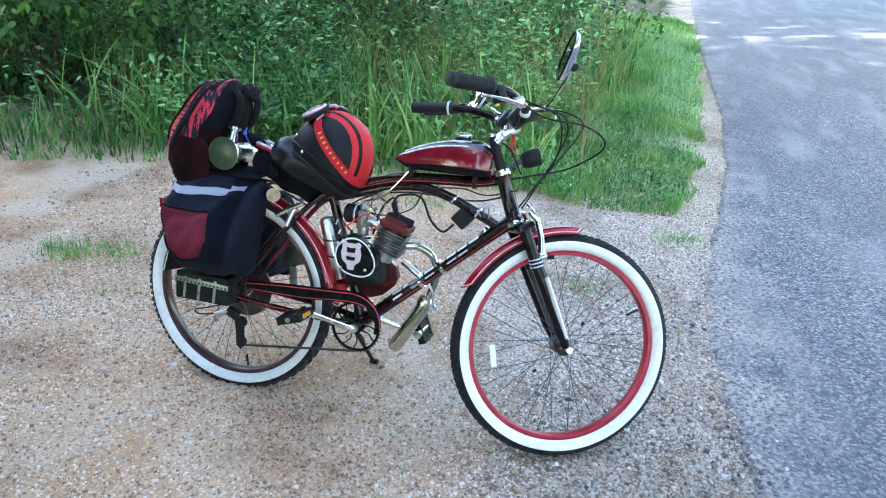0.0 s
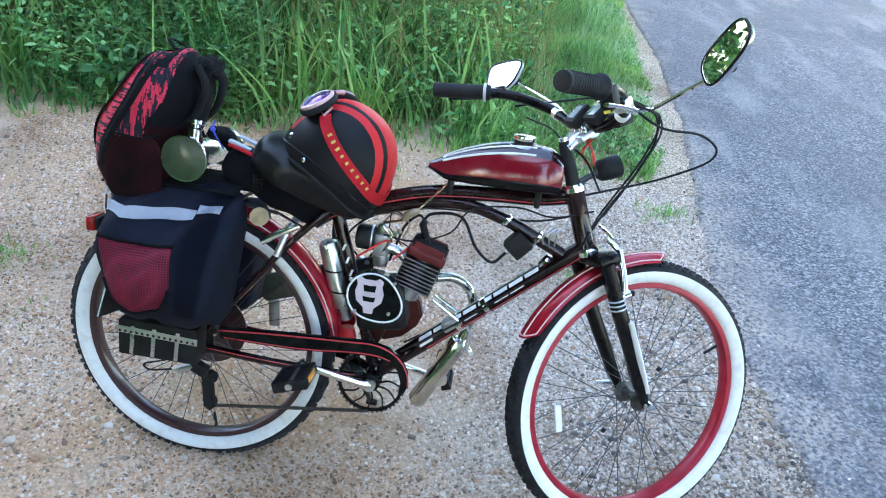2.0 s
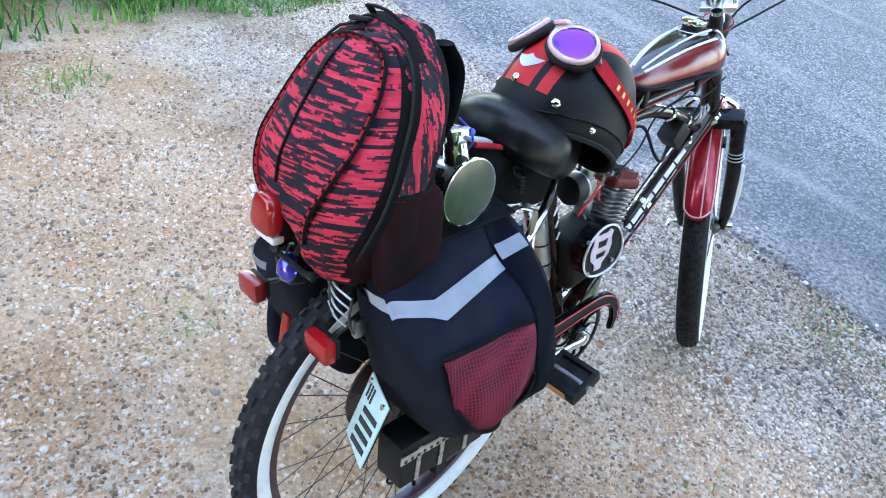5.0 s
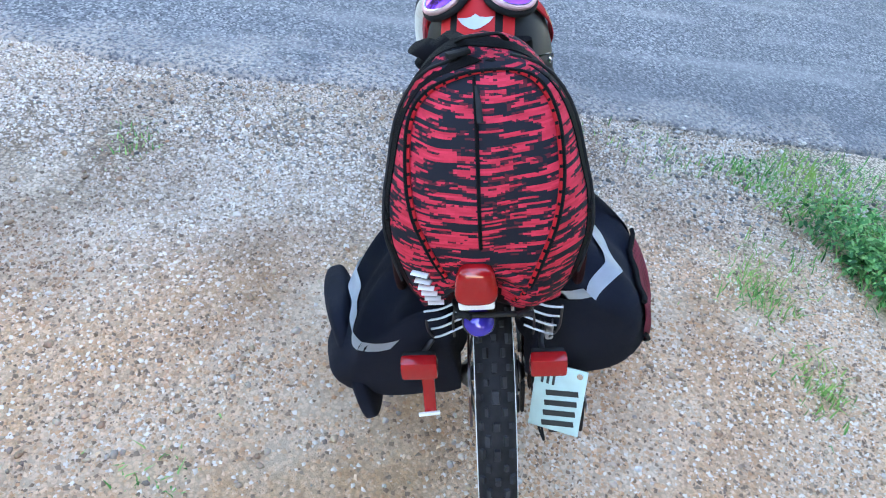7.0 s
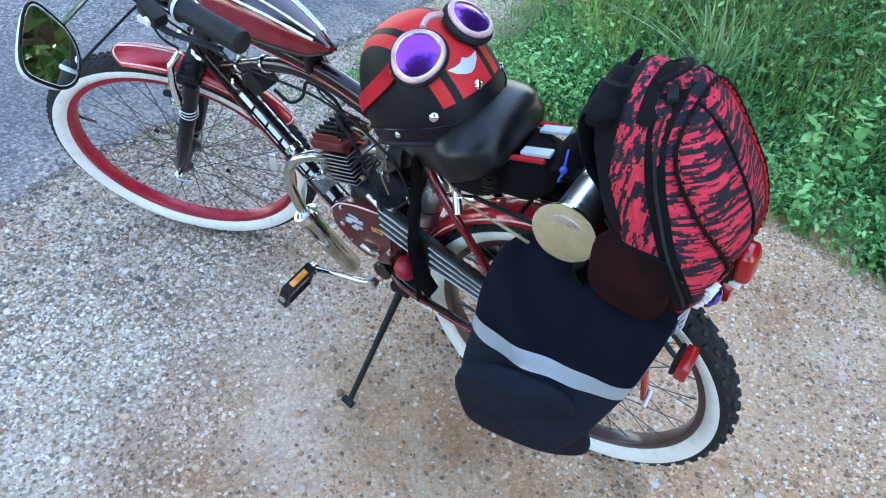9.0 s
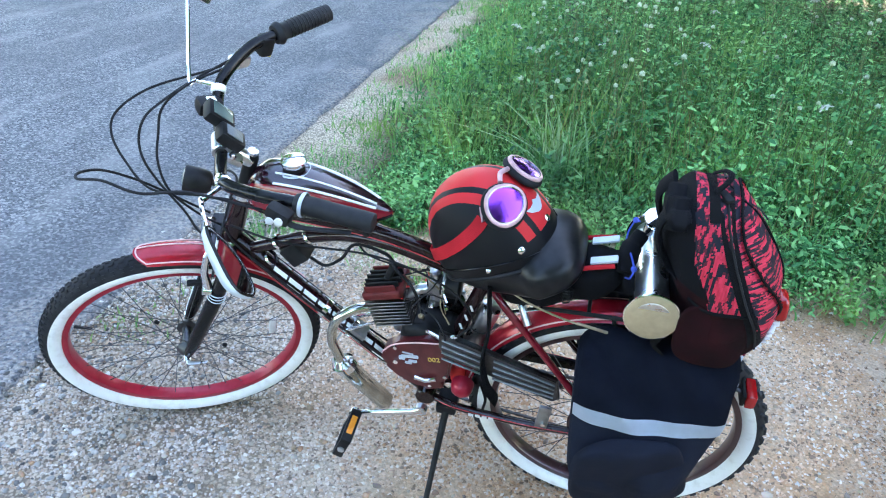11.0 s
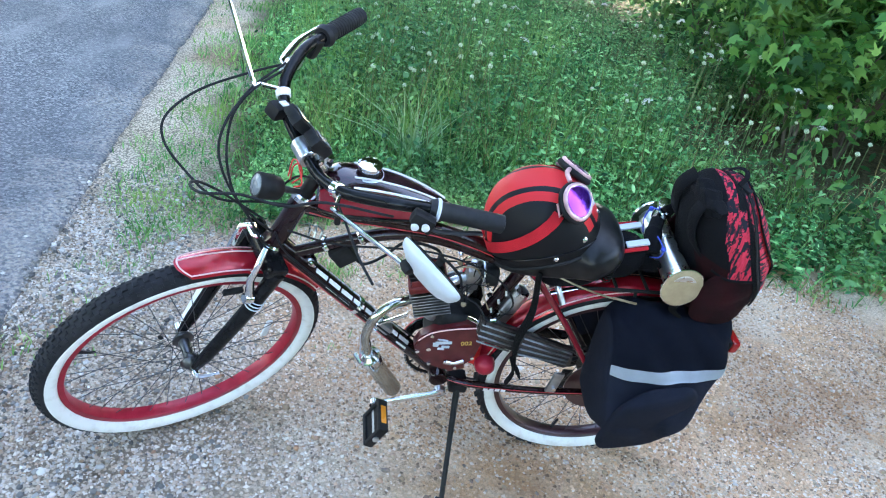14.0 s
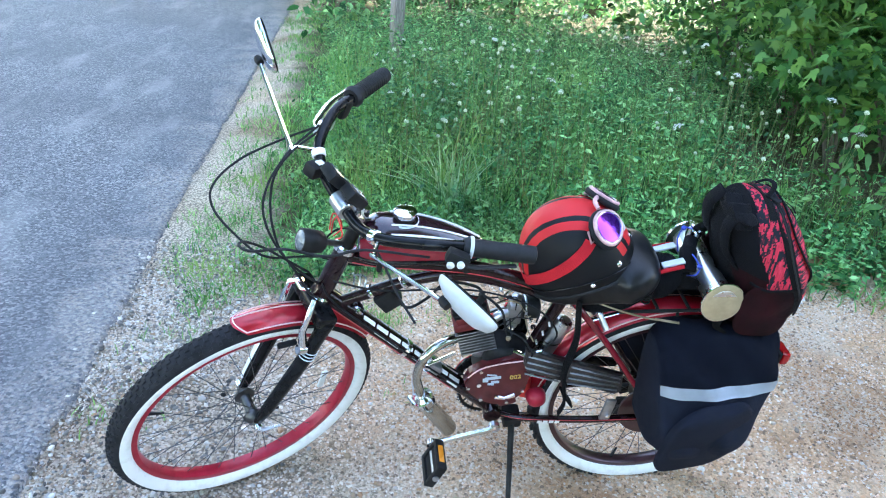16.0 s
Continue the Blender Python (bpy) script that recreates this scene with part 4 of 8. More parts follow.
# flowering wild carrot
def umbel(seed):
    r = np.random.default_rng(seed)
    parts = []
    head = 0.018 + 0.016 * r.random()
    for k in range(34):
        a, q = r.uniform(0, 6.28), head * math.sqrt(r.random())
        parts.append((q * math.cos(a), q * math.sin(a), 0.014 * (1 - (q / head) ** 2) + r.normal(0, 0.002)))
    return np.array(parts), head


def flower(x, y, h, seed):
    lx, ly = rng.normal(0, 0.06), rng.normal(0, 0.06)
    z0 = rough_ground(x, y)
    f = new("wild_carrot")
    f.matrix_basis = pose(x, y, z0)
    tagged(f, "wild carrot with a flat white flower head", "flower", "wild flowers")
    part("stalk", tube(spline([(0, 0, -0.01), (lx * 0.3, ly * 0.3, h * 0.5), (lx, ly, h)], 3), [0.0028] * 4 + [0.002] * 3, 5), "stem", f)
    c, head = umbel(seed)
    b = bmesh.new()
    if seed % 6 < 5:
        # a closed head: florets all round a small ball
        r = 0.0075 + 0.0065 * ((seed * 37) % 10) / 10
        for k in range(46):
            u = 1 - 2 * (k + 0.5) / 46
            a = 2.4 * k
            d = Vector((math.sqrt(1 - u * u) * math.cos(a), math.sqrt(1 - u * u) * math.sin(a), u * 0.8 + 0.1))
            e1 = d.orthogonal().normalized()
            e2 = d.cross(e1).normalized()
            o = Vector((lx, ly, h)) + d * r * (1 + 0.25 * math.sin(7 * k))
            b.faces.new([b.verts.new(o + (e1 * math.cos(2.1 * j + k) + e2 * math.sin(2.1 * j + k)) * 0.0055) for j in range(3)])
        part("head", b, "green_umbel", f, "round closed head of greenish white florets")
        return
    for q in c:
        s = 0.0062
        tilt = Vector((q[0], q[1], 0)) * 22
        a = 6.28 * ((q[0] * 977 + q[1] * 571) % 1)
        vs = [b.verts.new((lx + q[0] + s * math.cos(a + k * 1.2566) * (1 if k % 1 == 0 else 1), ly + q[1] + s * math.sin(a + k * 1.2566), h + q[2] + 0.002 * (k % 2) - s * (tilt.x * math.cos(a + k * 1.2566) + tilt.y * math.sin(a + k * 1.2566)))) for k in range(5)]
        b.faces.new(vs)
    bmesh.ops.rotate(b, verts=b.verts[:], cent=(lx, ly, h - 0.02), matrix=Matrix.Rotation(rng.uniform(0.1, 0.6), 3, Vector((rng.normal(), rng.normal(), 0)).normalized()))
    part("head", b, "petal", f, "flat head of tiny white florets")
    b = bmesh.new()
    for k in range(7):
        a = 0.9 * k
        tube([(lx, ly, h - 0.022), (lx + head * 0.8 * math.cos(a), ly + head * 0.8 * math.sin(a), h)], 0.0008, 3, b)
    part("rays", b, "stem", f)


flower(-0.25, -1.93, 0.70, 1)
flower(-0.09, -2.48, 0.68, 2)
flower(0.156, 3.56, 0.75, 5)
for k in range(170):
    x = rng.uniform(-2.6, 0.7)
    y = rng.uniform(-4.2, -1.7)
    flower(x, y, rng.uniform(0.42, 0.78) * (0.75 if x > 0.1 else 1), 10 + k)
for k in range(12):
    flower(rng.uniform(-0.9, 0.5), rng.uniform(3.0, 4.6), rng.uniform(0.8, 1.1), 11 + 6 * k)
for x, y in ((0.45, 2.9), (0.3, 3.4), (0.55, 3.8), (0.2, 2.7), (-0.3, 3.3), (0.7, 4.4)):
    q = np.stack([x + rng.normal(0, 0.06, 24), y + rng.normal(0, 0.06, 24), rng.uniform(0.4, 0.7, 24)], 1)
    leaves("yellow_flowers", q, rng.uniform(0.012, 0.02, 24), "yellow_petal", "small yellow wild flowers", "flower")


# shrubs and young maples at the wood's edge
def shrub(x, y, r, h, n, size, mat, outline, label, name="shrub", low=0.05):
    s = new(name)
    s.matrix_basis = pose(x, y, rough_ground(x, y))
    tagged(s, label, name.replace("_", " "))
    tips = []
    for k in range(9):
        a = 2 * math.pi * k / 9 + rng.uniform(-0.3, 0.3)
        l = rng.uniform(0.6, 1.0)
        e = Vector((r * 0.75 * l * math.cos(a), r * 0.75 * l * math.sin(a), h * rng.uniform(0.5, 0.95)))
        mid = e * 0.5 + Vector((0, 0, h * 0.08))
        b = bmesh.new()
        tube(spline([(0, 0, -0.02), mid, e], 3), [0.011, 0.01, 0.009, 0.007, 0.006, 0.005, 0.003], 6, b)
        part("stem", b, "bark", s)
        tips += [mid, e, e * 0.75, e + Vector((rng.normal(0, r * 0.25), rng.normal(0, r * 0.25), rng.normal(0.05, 0.15)))]
    clumps = np.array([t[:] for t in tips])
    extra = np.stack([rng.normal(0, r * 0.45, 46), rng.normal(0, r * 0.45, 46), low + (h - low) * rng.random(46)], 1)
    clumps = np.concatenate([clumps, extra])
    c = clumps[rng.integers(0, len(clumps), n)]
    q = c + rng.normal(0, 1, (n, 3)) * np.array([0.11, 0.11, 0.09])
    q[:, 2] = np.maximum(q[:, 2], low * rng.random(n))
    leaves("foliage", q, size * rng.uniform(0.6, 1.25, n), mat, "", "", outline, 0.5, "", s)


for x, y, r, h, n in ((-2.3, -2.6, 0.7, 1.55, 2300), (-3.0, -3.0, 0.85, 1.9, 2600), (-2.6, -3.7, 0.8, 1.9, 2200), (-3.6, -2.3, 0.8, 1.8, 1900), (-4.3, -3.0, 0.9, 1.9, 1500), (-3.5, 2.9, 0.7, 1.55, 1300)):
    shrub(x, y, r, h, n, 0.088, "maple_leaf", MAPLE, "young maple with pale green lobed leaves", "young_maple", 0.72)
for x, y, r, h, n in ((-2.4, 3.3, 0.9, 1.5, 2600), (-3.6, 2.9, 0.9, 1.6, 2400), (-1.2, 4.2, 0.9, 1.5, 2400), (-2.2, 4.8, 1.0, 1.9, 2400), (0.0, 5.2, 0.8, 1.1, 1800), (-4.8, 2.3, 0.9, 1.6, 1800), (-3.6, 4.4, 1.0, 1.9, 2000), (0.3, 7.0, 0.9, 1.3, 1500), (-1.0, 6.2, 1.1, 1.9, 1800), (-2.6, -4.6, 1.1, 1.9, 2000), (-4.4, -3.8, 1.1, 1.9, 1800), (-0.6, -8.2, 0.9, 1.5, 1300)):
    shrub(x, y, r, h, n, 0.085, "shrub_leaf", LEAF, "dark leafy undergrowth shrub at the wood's edge")
q = zone(5500, (-4.5, -1.7), (-4.6, -1.3), lambda x, y: (south_in(x, y) > 0.3) * 1.0)
hz = rng.random(len(q)) ** 0.8 * np.clip(south_in(q[:, 0], q[:, 1]) * 0.6, 0.1, 0.9)
leaves("undergrowth", np.concatenate([q, hz[:, None] + 0.02], 1), rng.uniform(0.05, 0.1, len(q)), "shrub_leaf", "dark leafy undergrowth", "undergrowth")

# unseen thickets added to block the bright low sky beneath the crowns
for x, y, h in ((-6.5, -5.2, 3.0), (-3.8, -6.6, 3.2), (-1.6, -9.2, 3.0), (1.0, -9.5, 2.8), (-7.2, -2.6, 3.0), (-7.4, 4.4, 3.2), (-5.2, 6.2, 3.0), (-2.8, 8.2, 3.2)):
    shrub(x, y, 1.7, h, 2200, 0.2, "tree_leaf", LEAF, "tall dark thicket out of view, added to darken the horizon", "thicket")

# weathered post
post = new("post")
post.matrix_basis = pose(0.40, -4.75, 0.04, 1.5, -1, 20)
tagged(post, "weathered grey wooden post standing in the weeds", "post")
part("timber", box((0.095, 0.095, 1.3), (0, 0, 0.62), 0.008), "grey_wood", post)


# trees out of view, set where their crowns shade the drive
def tree(x, y, h, r, seed, n=4200):
    rr = np.random.default_rng(seed)
    t = new("tree")
    t.matrix_basis = pose(x, y, 0)
    tagged(t, "tall broad-leaved tree with a full green crown", "tree", "trees of the wood")
    b = bmesh.new()
    lx, ly = rr.normal(0, 0.4), rr.normal(0, 0.4)
    trunk = spline([(0, 0, -0.2), (lx * 0.3, ly * 0.3, h * 0.3), (lx, ly, h * 0.62), (lx * 1.2, ly * 1.2, h * 0.9)], 4)
    tube(trunk, [0.2 * (1 - 0.9 * i / (len(trunk) - 1)) + 0.01 for i in range(len(trunk))], 10, b)
    ends = []
    for k in range(16):
        a = 2.4 * k
        z0 = h * (0.3 + 0.55 * k / 16)
        base = Vector((lx * 0.7, ly * 0.7, z0))
        e = base + Vector((r * rr.uniform(0.55, 1) * math.cos(a), r * rr.uniform(0.55, 1) * math.sin(a), h * rr.uniform(0.06, 0.2)))
        tube(spline([base, (base + e) / 2 + Vector((0, 0, 0.2)), e], 3), [0.06, 0.055, 0.05, 0.04, 0.035, 0.03, 0.02], 6, b)
        ends += [e, (base + e) / 2, base * 0.35 + e * 0.65]
    part("trunk", b, "bark", t)
    ends = np.array([e[:] for e in ends] + [(lx * 1.2, ly * 1.2, h * 0.92)] * 3)
    c = ends[rr.integers(0, len(ends), n)] + rr.normal(0, 1, (n, 3)) * np.array([r * 0.22, r * 0.22, h * 0.06])
    leaves("crown", c, rr.uniform(0.36, 0.66, n), "tree_leaf", "", "", FAR_LEAF, 0.5, "", t)
    return t


first_trees = [tree(0, 0, 12.8 + 0.7 * k, 3.6 + 0.2 * k, 50 + k) for k in range(3)]
spots = []
for gx in (-8.6, -12.0, -15.5, -19.0):
    for gy in np.arange(-9.5, 12.0, 3.1):
        x, y = gx + rng.uniform(-0.8, 0.8), gy + rng.uniform(-0.8, 0.8)
        if -1.8 < y < 2.8:
            y = -2.6 if y < 0.4 else 3.6
        # the wood opens to the sky north of the drive
        if y > 0:
            continue
        spots.append((x, y))
spots += [(-5.2, -4.8), (-6.5, -9.0), (-3.4, -11.0), (-0.2, -12.5), (-3.0, -15.5), (-3.2, 8.8), (-1.5, 14.5), (11, -6), (12, 2), (11.5, 11), (13, 19), (12, -16), (1.0, -19)]
for k, (x, y) in enumerate(spots):
    src = first_trees[k % 3]
    m = pose(x, y, 0, 0, 0, 57.0 * k)
    if k < 3:
        src.matrix_basis = m
    else:
        copy_thing(src, m)
# far roadside grass
p = zone(9000, (7.6, 10.5), (-12, 24), lambda x, y: np.ones_like(x))
blades("far_verge", p, rng.uniform(0.15, 0.5, len(p)), np.full(len(p), 0.012), "grass", "rough grass across the road", segs=3, z0=np.zeros(len(p)))


# ---- the motorised bicycle; x ahead, y to its left, z up in its own plane, from the rear hub ----
HUB_Z, LEAN_LEFT = 0.3145, 11.78
BIKE = pose(0, 0, HUB_Z, -LEAN_LEFT)
bike = new("motorised_bicycle")
bike.matrix_basis = BIKE
tagged(bike, "red and black motorised cruiser bicycle with whitewall tyres on its kickstand", "bicycle")
STEER = pose(1.0285, 0, -0.005, 0, -21.1, 0) @ pose(0, 0, 0, 0, 0, 27.3)


def bp(name, bm, material, parent=None, label="", m=None, sharp=40):
    return part(name, bm, material, parent or bike, label, m, sharp)


def sp(name, bm, material, parent=None, label="", sharp=40):
    """A part that turns with the handlebar, built on the steering axis."""
    return part(name, moved(bm, STEER), material, parent or bike, label, None, sharp)


# one spoke, valve and tyre set for both wheels
def wheel(m, rim_mat, front):
    rim = bp("wheel_rim", lathe([(0.269, -0.012), (0.271, -0.016), (0.283, -0.017), (0.286, -0.0155), (0.281, -0.012), (0.278, 0), (0.281, 0.012), (0.286, 0.0155), (0.283, 0.017), (0.271, 0.016), (0.269, 0.012), (0.268, 0)], 72, closed=True), rim_mat, None, "", m)
    # tyre section: beads, whitewall bands and tread, all one turn
    prof = []
    for i in range(25):
        a = radians(-150 + 300 * i / 24)
        prof.append((0.3075 + (0.0245 if math.cos(a) > 0 else 0.0275) * math.cos(a), 0.029 * math.sin(a)))
    tyre = bmesh.new()
    lathe(prof, 96, tyre, closed=True)
    t = part("tyre", tyre, "tyre_black", rim)
    for side in (-1, 1):
        wall = []
        for i in range(9):
            a = radians(80 + (146 - 80) * i / 8)
            wall.append((0.3075 + 0.0284 * math.cos(a), side * 0.0298 * math.sin(a)))
        back = [(r, y - side * 0.0016) for r, y in wall[::-1]]
        part("whitewall", lathe(wall + back, 96, closed=True), "whitewall", rim, "white rubber band on the tyre wall")
    # knobbly tread
    tread = bmesh.new()
    rows = 92 if front else 50
    for i in range(rows):
        for j, (ya, w, l) in enumerate(((-0.0205, 0.009, 0.015), (-0.0118, 0.0075, 0.017), (0.0, 0.010, 0.019), (0.0118, 0.0075, 0.017), (0.0205, 0.009, 0.015))):
            a = 2 * math.pi * (i + (0.5 if j % 2 else 0)) / rows
            if front:
                l = l * 0.62
            c = math.sqrt(max(0, 1 - (ya / 0.029) ** 2))
            r = 0.3075 + 0.0275 * c
            tilt = math.degrees(math.asin(ya / 0.029))
            b = bmesh.new()
            bmesh.ops.create_cube(b, size=1.0, matrix=Matrix.Diagonal((l, w, 0.0034 if front else 0.0095, 1)))
            for v in b.verts:
                if v.co.z > 0:
                    v.co.x *= 0.8
                    v.co.y *= 0.8
            if not front:
                b.transform(Matrix.Diagonal((0.62 + 0.5 * ((7 * i + 3 * j) % 5) / 4, 0.85 + 0.3 * ((3 * i + j) % 4) / 3, 1, 1)))
            b.transform(pose(0, 0, 0, 0, -math.degrees(a) + 90, 0) @ pose(0, ya, r - (0.0018 if front else 0.002), -tilt, 0, 0))
            me = bpy.data.meshes.new("k")
            b.to_mesh(me)
            b.free()
            tread.from_mesh(me)
            bpy.data.meshes.remove(me)
    part("tread", tread, "tyre_black" if front else "tread_rubber", rim, "", None, 20)
    half = 0.05 if front else 0.062
    hub = lathe([(0.005, -half - 0.012), (0.009, -half - 0.012), (0.009, -half), (0.016, -half + 0.004), (0.026, -half + 0.016), (0.026, -half + 0.02), (0.014, -half + 0.024), (0.013, 0), (0.014, half - 0.024), (0.026, half - 0.02), (0.026, half - 0.016), (0.016, half - 0.004), (0.009, half), (0.009, half + 0.012), (0.005, half + 0.012)], 20)
    part("hub", hub, "dark_steel", rim)
    for i in range(36):
        side = 1 if i % 2 else -1
        a = 360 / 36 * i
        lead = 62 if (i // 2) % 2 else -62
        yf = side * (half - 0.018)
        b = tube([(0.024 * math.cos(radians(lead)), yf, 0.024 * math.sin(radians(lead))), (0.2625, yf * 0.1, 0)], 0.00105, 5)
        part("spoke", b, "spoke_steel", rim, "", pose(0, 0, 0, 0, -a, 0))
    part("valve", tube([(0.262, 0, 0), (0.235, 0, 0), (0.222, 0, 0)], [0.0038, 0.0036, 0.003], 8), "rubber", rim, "", pose(0, 0, 0, 0, -7 if front else 80.5, 0))
    return rim


front_wheel = wheel(STEER @ pose(0.044, 0, 0), "rim_red", True)
wheel(pose(0, 0, 0), "rim_maroon", False)
# white spoke reflector, and small dark clips on the spokes of the front wheel
part("spoke_reflector", box((0.017, 0.007, 0.066), (0.213, -0.02, 0), 0.0032), "white_paint", front_wheel, "white plastic spoke reflector", pose(0, 0, 0, 0, 190, 0))
for a, r in ((30, 0.09), (205, 0.11)):
    part("spoke_clip", box((0.012, 0.008, 0.008), (r, -0.012, 0), 0.002), "satin_black", front_wheel, "", pose(0, 0, 0, 0, -a, 0))

# frame tubes
bp("head_tube", moved(tube([(0, 0, 0.395), (0, 0, 0.40), (0, 0, 0.535), (0, 0, 0.54)], [0.024, 0.0215, 0.0215, 0.024], 20), pose(1.0285, 0, -0.005, 0, -21.1, 0)), "frame_black")
bp("top_tube", tube(spline([(0.262, 0, 0.33), (0.30, 0, 0.358), (0.37, 0, 0.390), (0.46, 0, 0.424), (0.55, 0, 0.446), (0.66, 0, 0.456), (0.76, 0, 0.462), (0.838, 0, 0.478)], 6), 0.0165, 14), "frame_black", None, "", None, 60)
bp("arch_tube", tube(spline([(0.33, 0, 0.36), (0.42, 0, 0.388), (0.52, 0, 0.418), (0.61, 0, 0.424), (0.70, 0, 0.402), (0.78, 0, 0.368), (0.852, 0, 0.335)], 6), 0.0145, 14), "frame_black", None, "", None, 60)
bp("down_tube", tube([(0.452, 0, -0.018), (0.54, 0, 0.062), (0.90, 0, 0.383)], 0.0195, 16), "frame_black", None, "", None, 60)
bp("seat_tube", tube([(0.44, 0, -0.028), (0.40, 0, 0.10), (0.312, 0, 0.37)], 0.0155, 14), "frame_black", None, "", None, 60)
bp("bottom_bracket", lathe([(0.022, -0.036), (0.024, -0.034), (0.024, 0.034), (0.022, 0.036)], 20, m=pose(0.44, 0, -0.028)), "frame_black")
for s in (-1, 1):
    bp("seat_stay", tube(spline([(0.318, s * 0.012, 0.382), (0.27, s * 0.045, 0.34), (0.18, s * 0.058, 0.235), (0.02, s * 0.066, 0.02)], 6), 0.0082, 10), "candy_red" if s > 0 else "frame_black", None, "", None, 60)
    bp("chain_stay", tube(spline([(0.425, s * 0.022, -0.03), (0.36, s * 0.045, -0.024), (0.2, s * 0.062, -0.014), (0.0, s * 0.068, 0.0)], 6), 0.0098, 10), "frame_black", None, "", None, 60)
    bp("dropout", plate([(-0.03, -0.015), (0.02, -0.02), (0.045, 0.0), (0.03, 0.03), (0.0, 0.022), (-0.02, 0.015)], s * 0.069 - 0.003, s * 0.069 + 0.003), "frame_black")
    # red pinstripes of the frame
    bp("pinstripe", tube(spline([(0.30, s * 0.0145, 0.35), (0.37, s * 0.0163, 0.384), (0.46, s * 0.0163, 0.418), (0.55, s * 0.0163, 0.440), (0.66, s * 0.0163, 0.450), (0.76, s * 0.0163, 0.456), (0.82, s * 0.0163, 0.468)], 6), 0.0013, 6), "pin_red")
    bp("pinstripe", tube([(0.56, s * 0.0192, 0.066), (0.88, s * 0.0192, 0.351)], 0.0012, 6), "pin_red")
    bp("pinstripe", tube(spline([(0.42, s * 0.0325, -0.026), (0.36, s * 0.055, -0.018), (0.2, s * 0.072, -0.008), (0.03, s * 0.078, 0.004)], 6), 0.0011, 6), "pin_red")
    # plain light blocks where the maker's name is painted
    dirx, dirz = 0.746, 0.666
    for i in range(8):
        c = 0.60 + i * 0.0315
        b = bmesh.new()
        d0 = i * 0.0425 - 0.035
        w, h = 0.0365, 0.0165
        holes = i % 3
        for lo, hi, x0, x1 in ((-h, -h + 0.0062, 0, w), (h - 0.0062, h, 0, w), (-h, h, 0, 0.0085), *(((-h, h, w - 0.0085, w),) if holes else ()), *(((-0.003, 0.003, 0, w),) if holes != 1 else ())):
            vs = []
            for u, v in ((x0, lo), (x1, lo), (x1, hi), (x0, hi)):
                along, off = d0 + u + v * 0.4, v
                yy = s * (math.sqrt(0.0195 ** 2 - off ** 2) + 0.0012)
                vs.append(b.verts.new((0.57 + dirx * along - dirz * off, yy, 0.092 + dirz * along + dirx * off)))
            b.faces.new(vs)
        ret = bmesh.ops.extrude_face_region(b, geom=b.faces[:])
        bmesh.ops.translate(b, verts=[g for g in ret["geom"] if isinstance(g, bmesh.types.BMVert)], vec=(0, -s * 0.0012, 0))
        bp("name_block", b, "white_paint", None, "plain white block of painted lettering")
    for i in range(4):
        bp("name_block", box((0.012, 0.001, 0.009), (0.272 + i * 0.016, s * 0.0665, -0.017), 0.0, (0, -3, 0)), "white_paint")
    for i in range(3):
        bp("name_block", box((0.005, 0.001, 0.017), (0.358 - i * 0.011 + 0.004, s * 0.0158, 0.225 + i * 0.03), 0.0, (0, 18, 0)), "white_paint")

# seat post, saddle
bp("seat_post", tube([(0.325, 0, 0.33), (0.298, 0, 0.41)], 0.0125, 12), "satin_black")


def saddle_shape(q):
    x = -q.x                                     # nose ahead is +x of the bicycle
    w = 0.115 - 0.085 * min(1, max(0, (q.x + 0.35) / 1.2)) ** 0.8
    dip = 0.012 * math.cos(q.y * 2.0) - 0.02 * max(0, -q.x - 0.5)
    return Vector((q.x * 0.145, q.y * w, q.z * 0.05 + dip + 0.0))


saddle_m = pose(0.258, 0.0, 0.436, 0, 27, 0)
saddle = bp("saddle", moved(soft(3.0, 16, saddle_shape), saddle_m), "vinyl", None, "smooth black padded vinyl saddle", None, 80)
for s in (-1, 1):
    b = bmesh.new()
    pts = [saddle_m @ Vector((-0.10, s * 0.07, -0.045 + 0.004 * math.sin(i)) ) + Vector((0.011 * math.cos(i * 1.05), 0.011 * math.sin(i * 1.05), -0.0012 * i)) for i in range(30)]
    part("spring", tube(pts, 0.0022, 5, b), "satin_black", saddle)
    part("rail", tube([saddle_m @ Vector(p) for p in ((-0.11, s * 0.05, -0.03), (-0.03, s * 0.022, -0.05), (0.08, s * 0.02, -0.035), (0.12, s * 0.012, -0.02))], 0.0035, 8), "dark_steel", saddle)

# fuel tank with its stripes and cap
def tank_point(u, a):
    """u: 0 at the tail, 1 at the head; a: angle round."""
    x = 0.512 + 0.293 * u
    top = 0.497 + 0.083 * math.sin(math.pi * min(1, u * 0.62 + 0.02)) ** 0.75 * (1 - max(0, u - 0.86) ** 2 * 14)
    bot = 0.497 - 0.022 * min(1, u * 7) + 0.004 * u
    w = 0.058 * math.sin(math.pi * min(1, u * 0.60 + 0.005)) ** 0.6 * (1 - max(0, u - 0.85) ** 2 * 16)
    mid = bot + (top - bot) * 0.25
    s, c = math.sin(a), math.cos(a)
    z = mid + ((top - mid) if s > 0 else (mid - bot)) * (abs(s) ** 0.85) * (1 if s > 0 else -1)
    return Vector((x, w * (abs(c) ** 0.75) * (1 if c > 0 else -1), z))


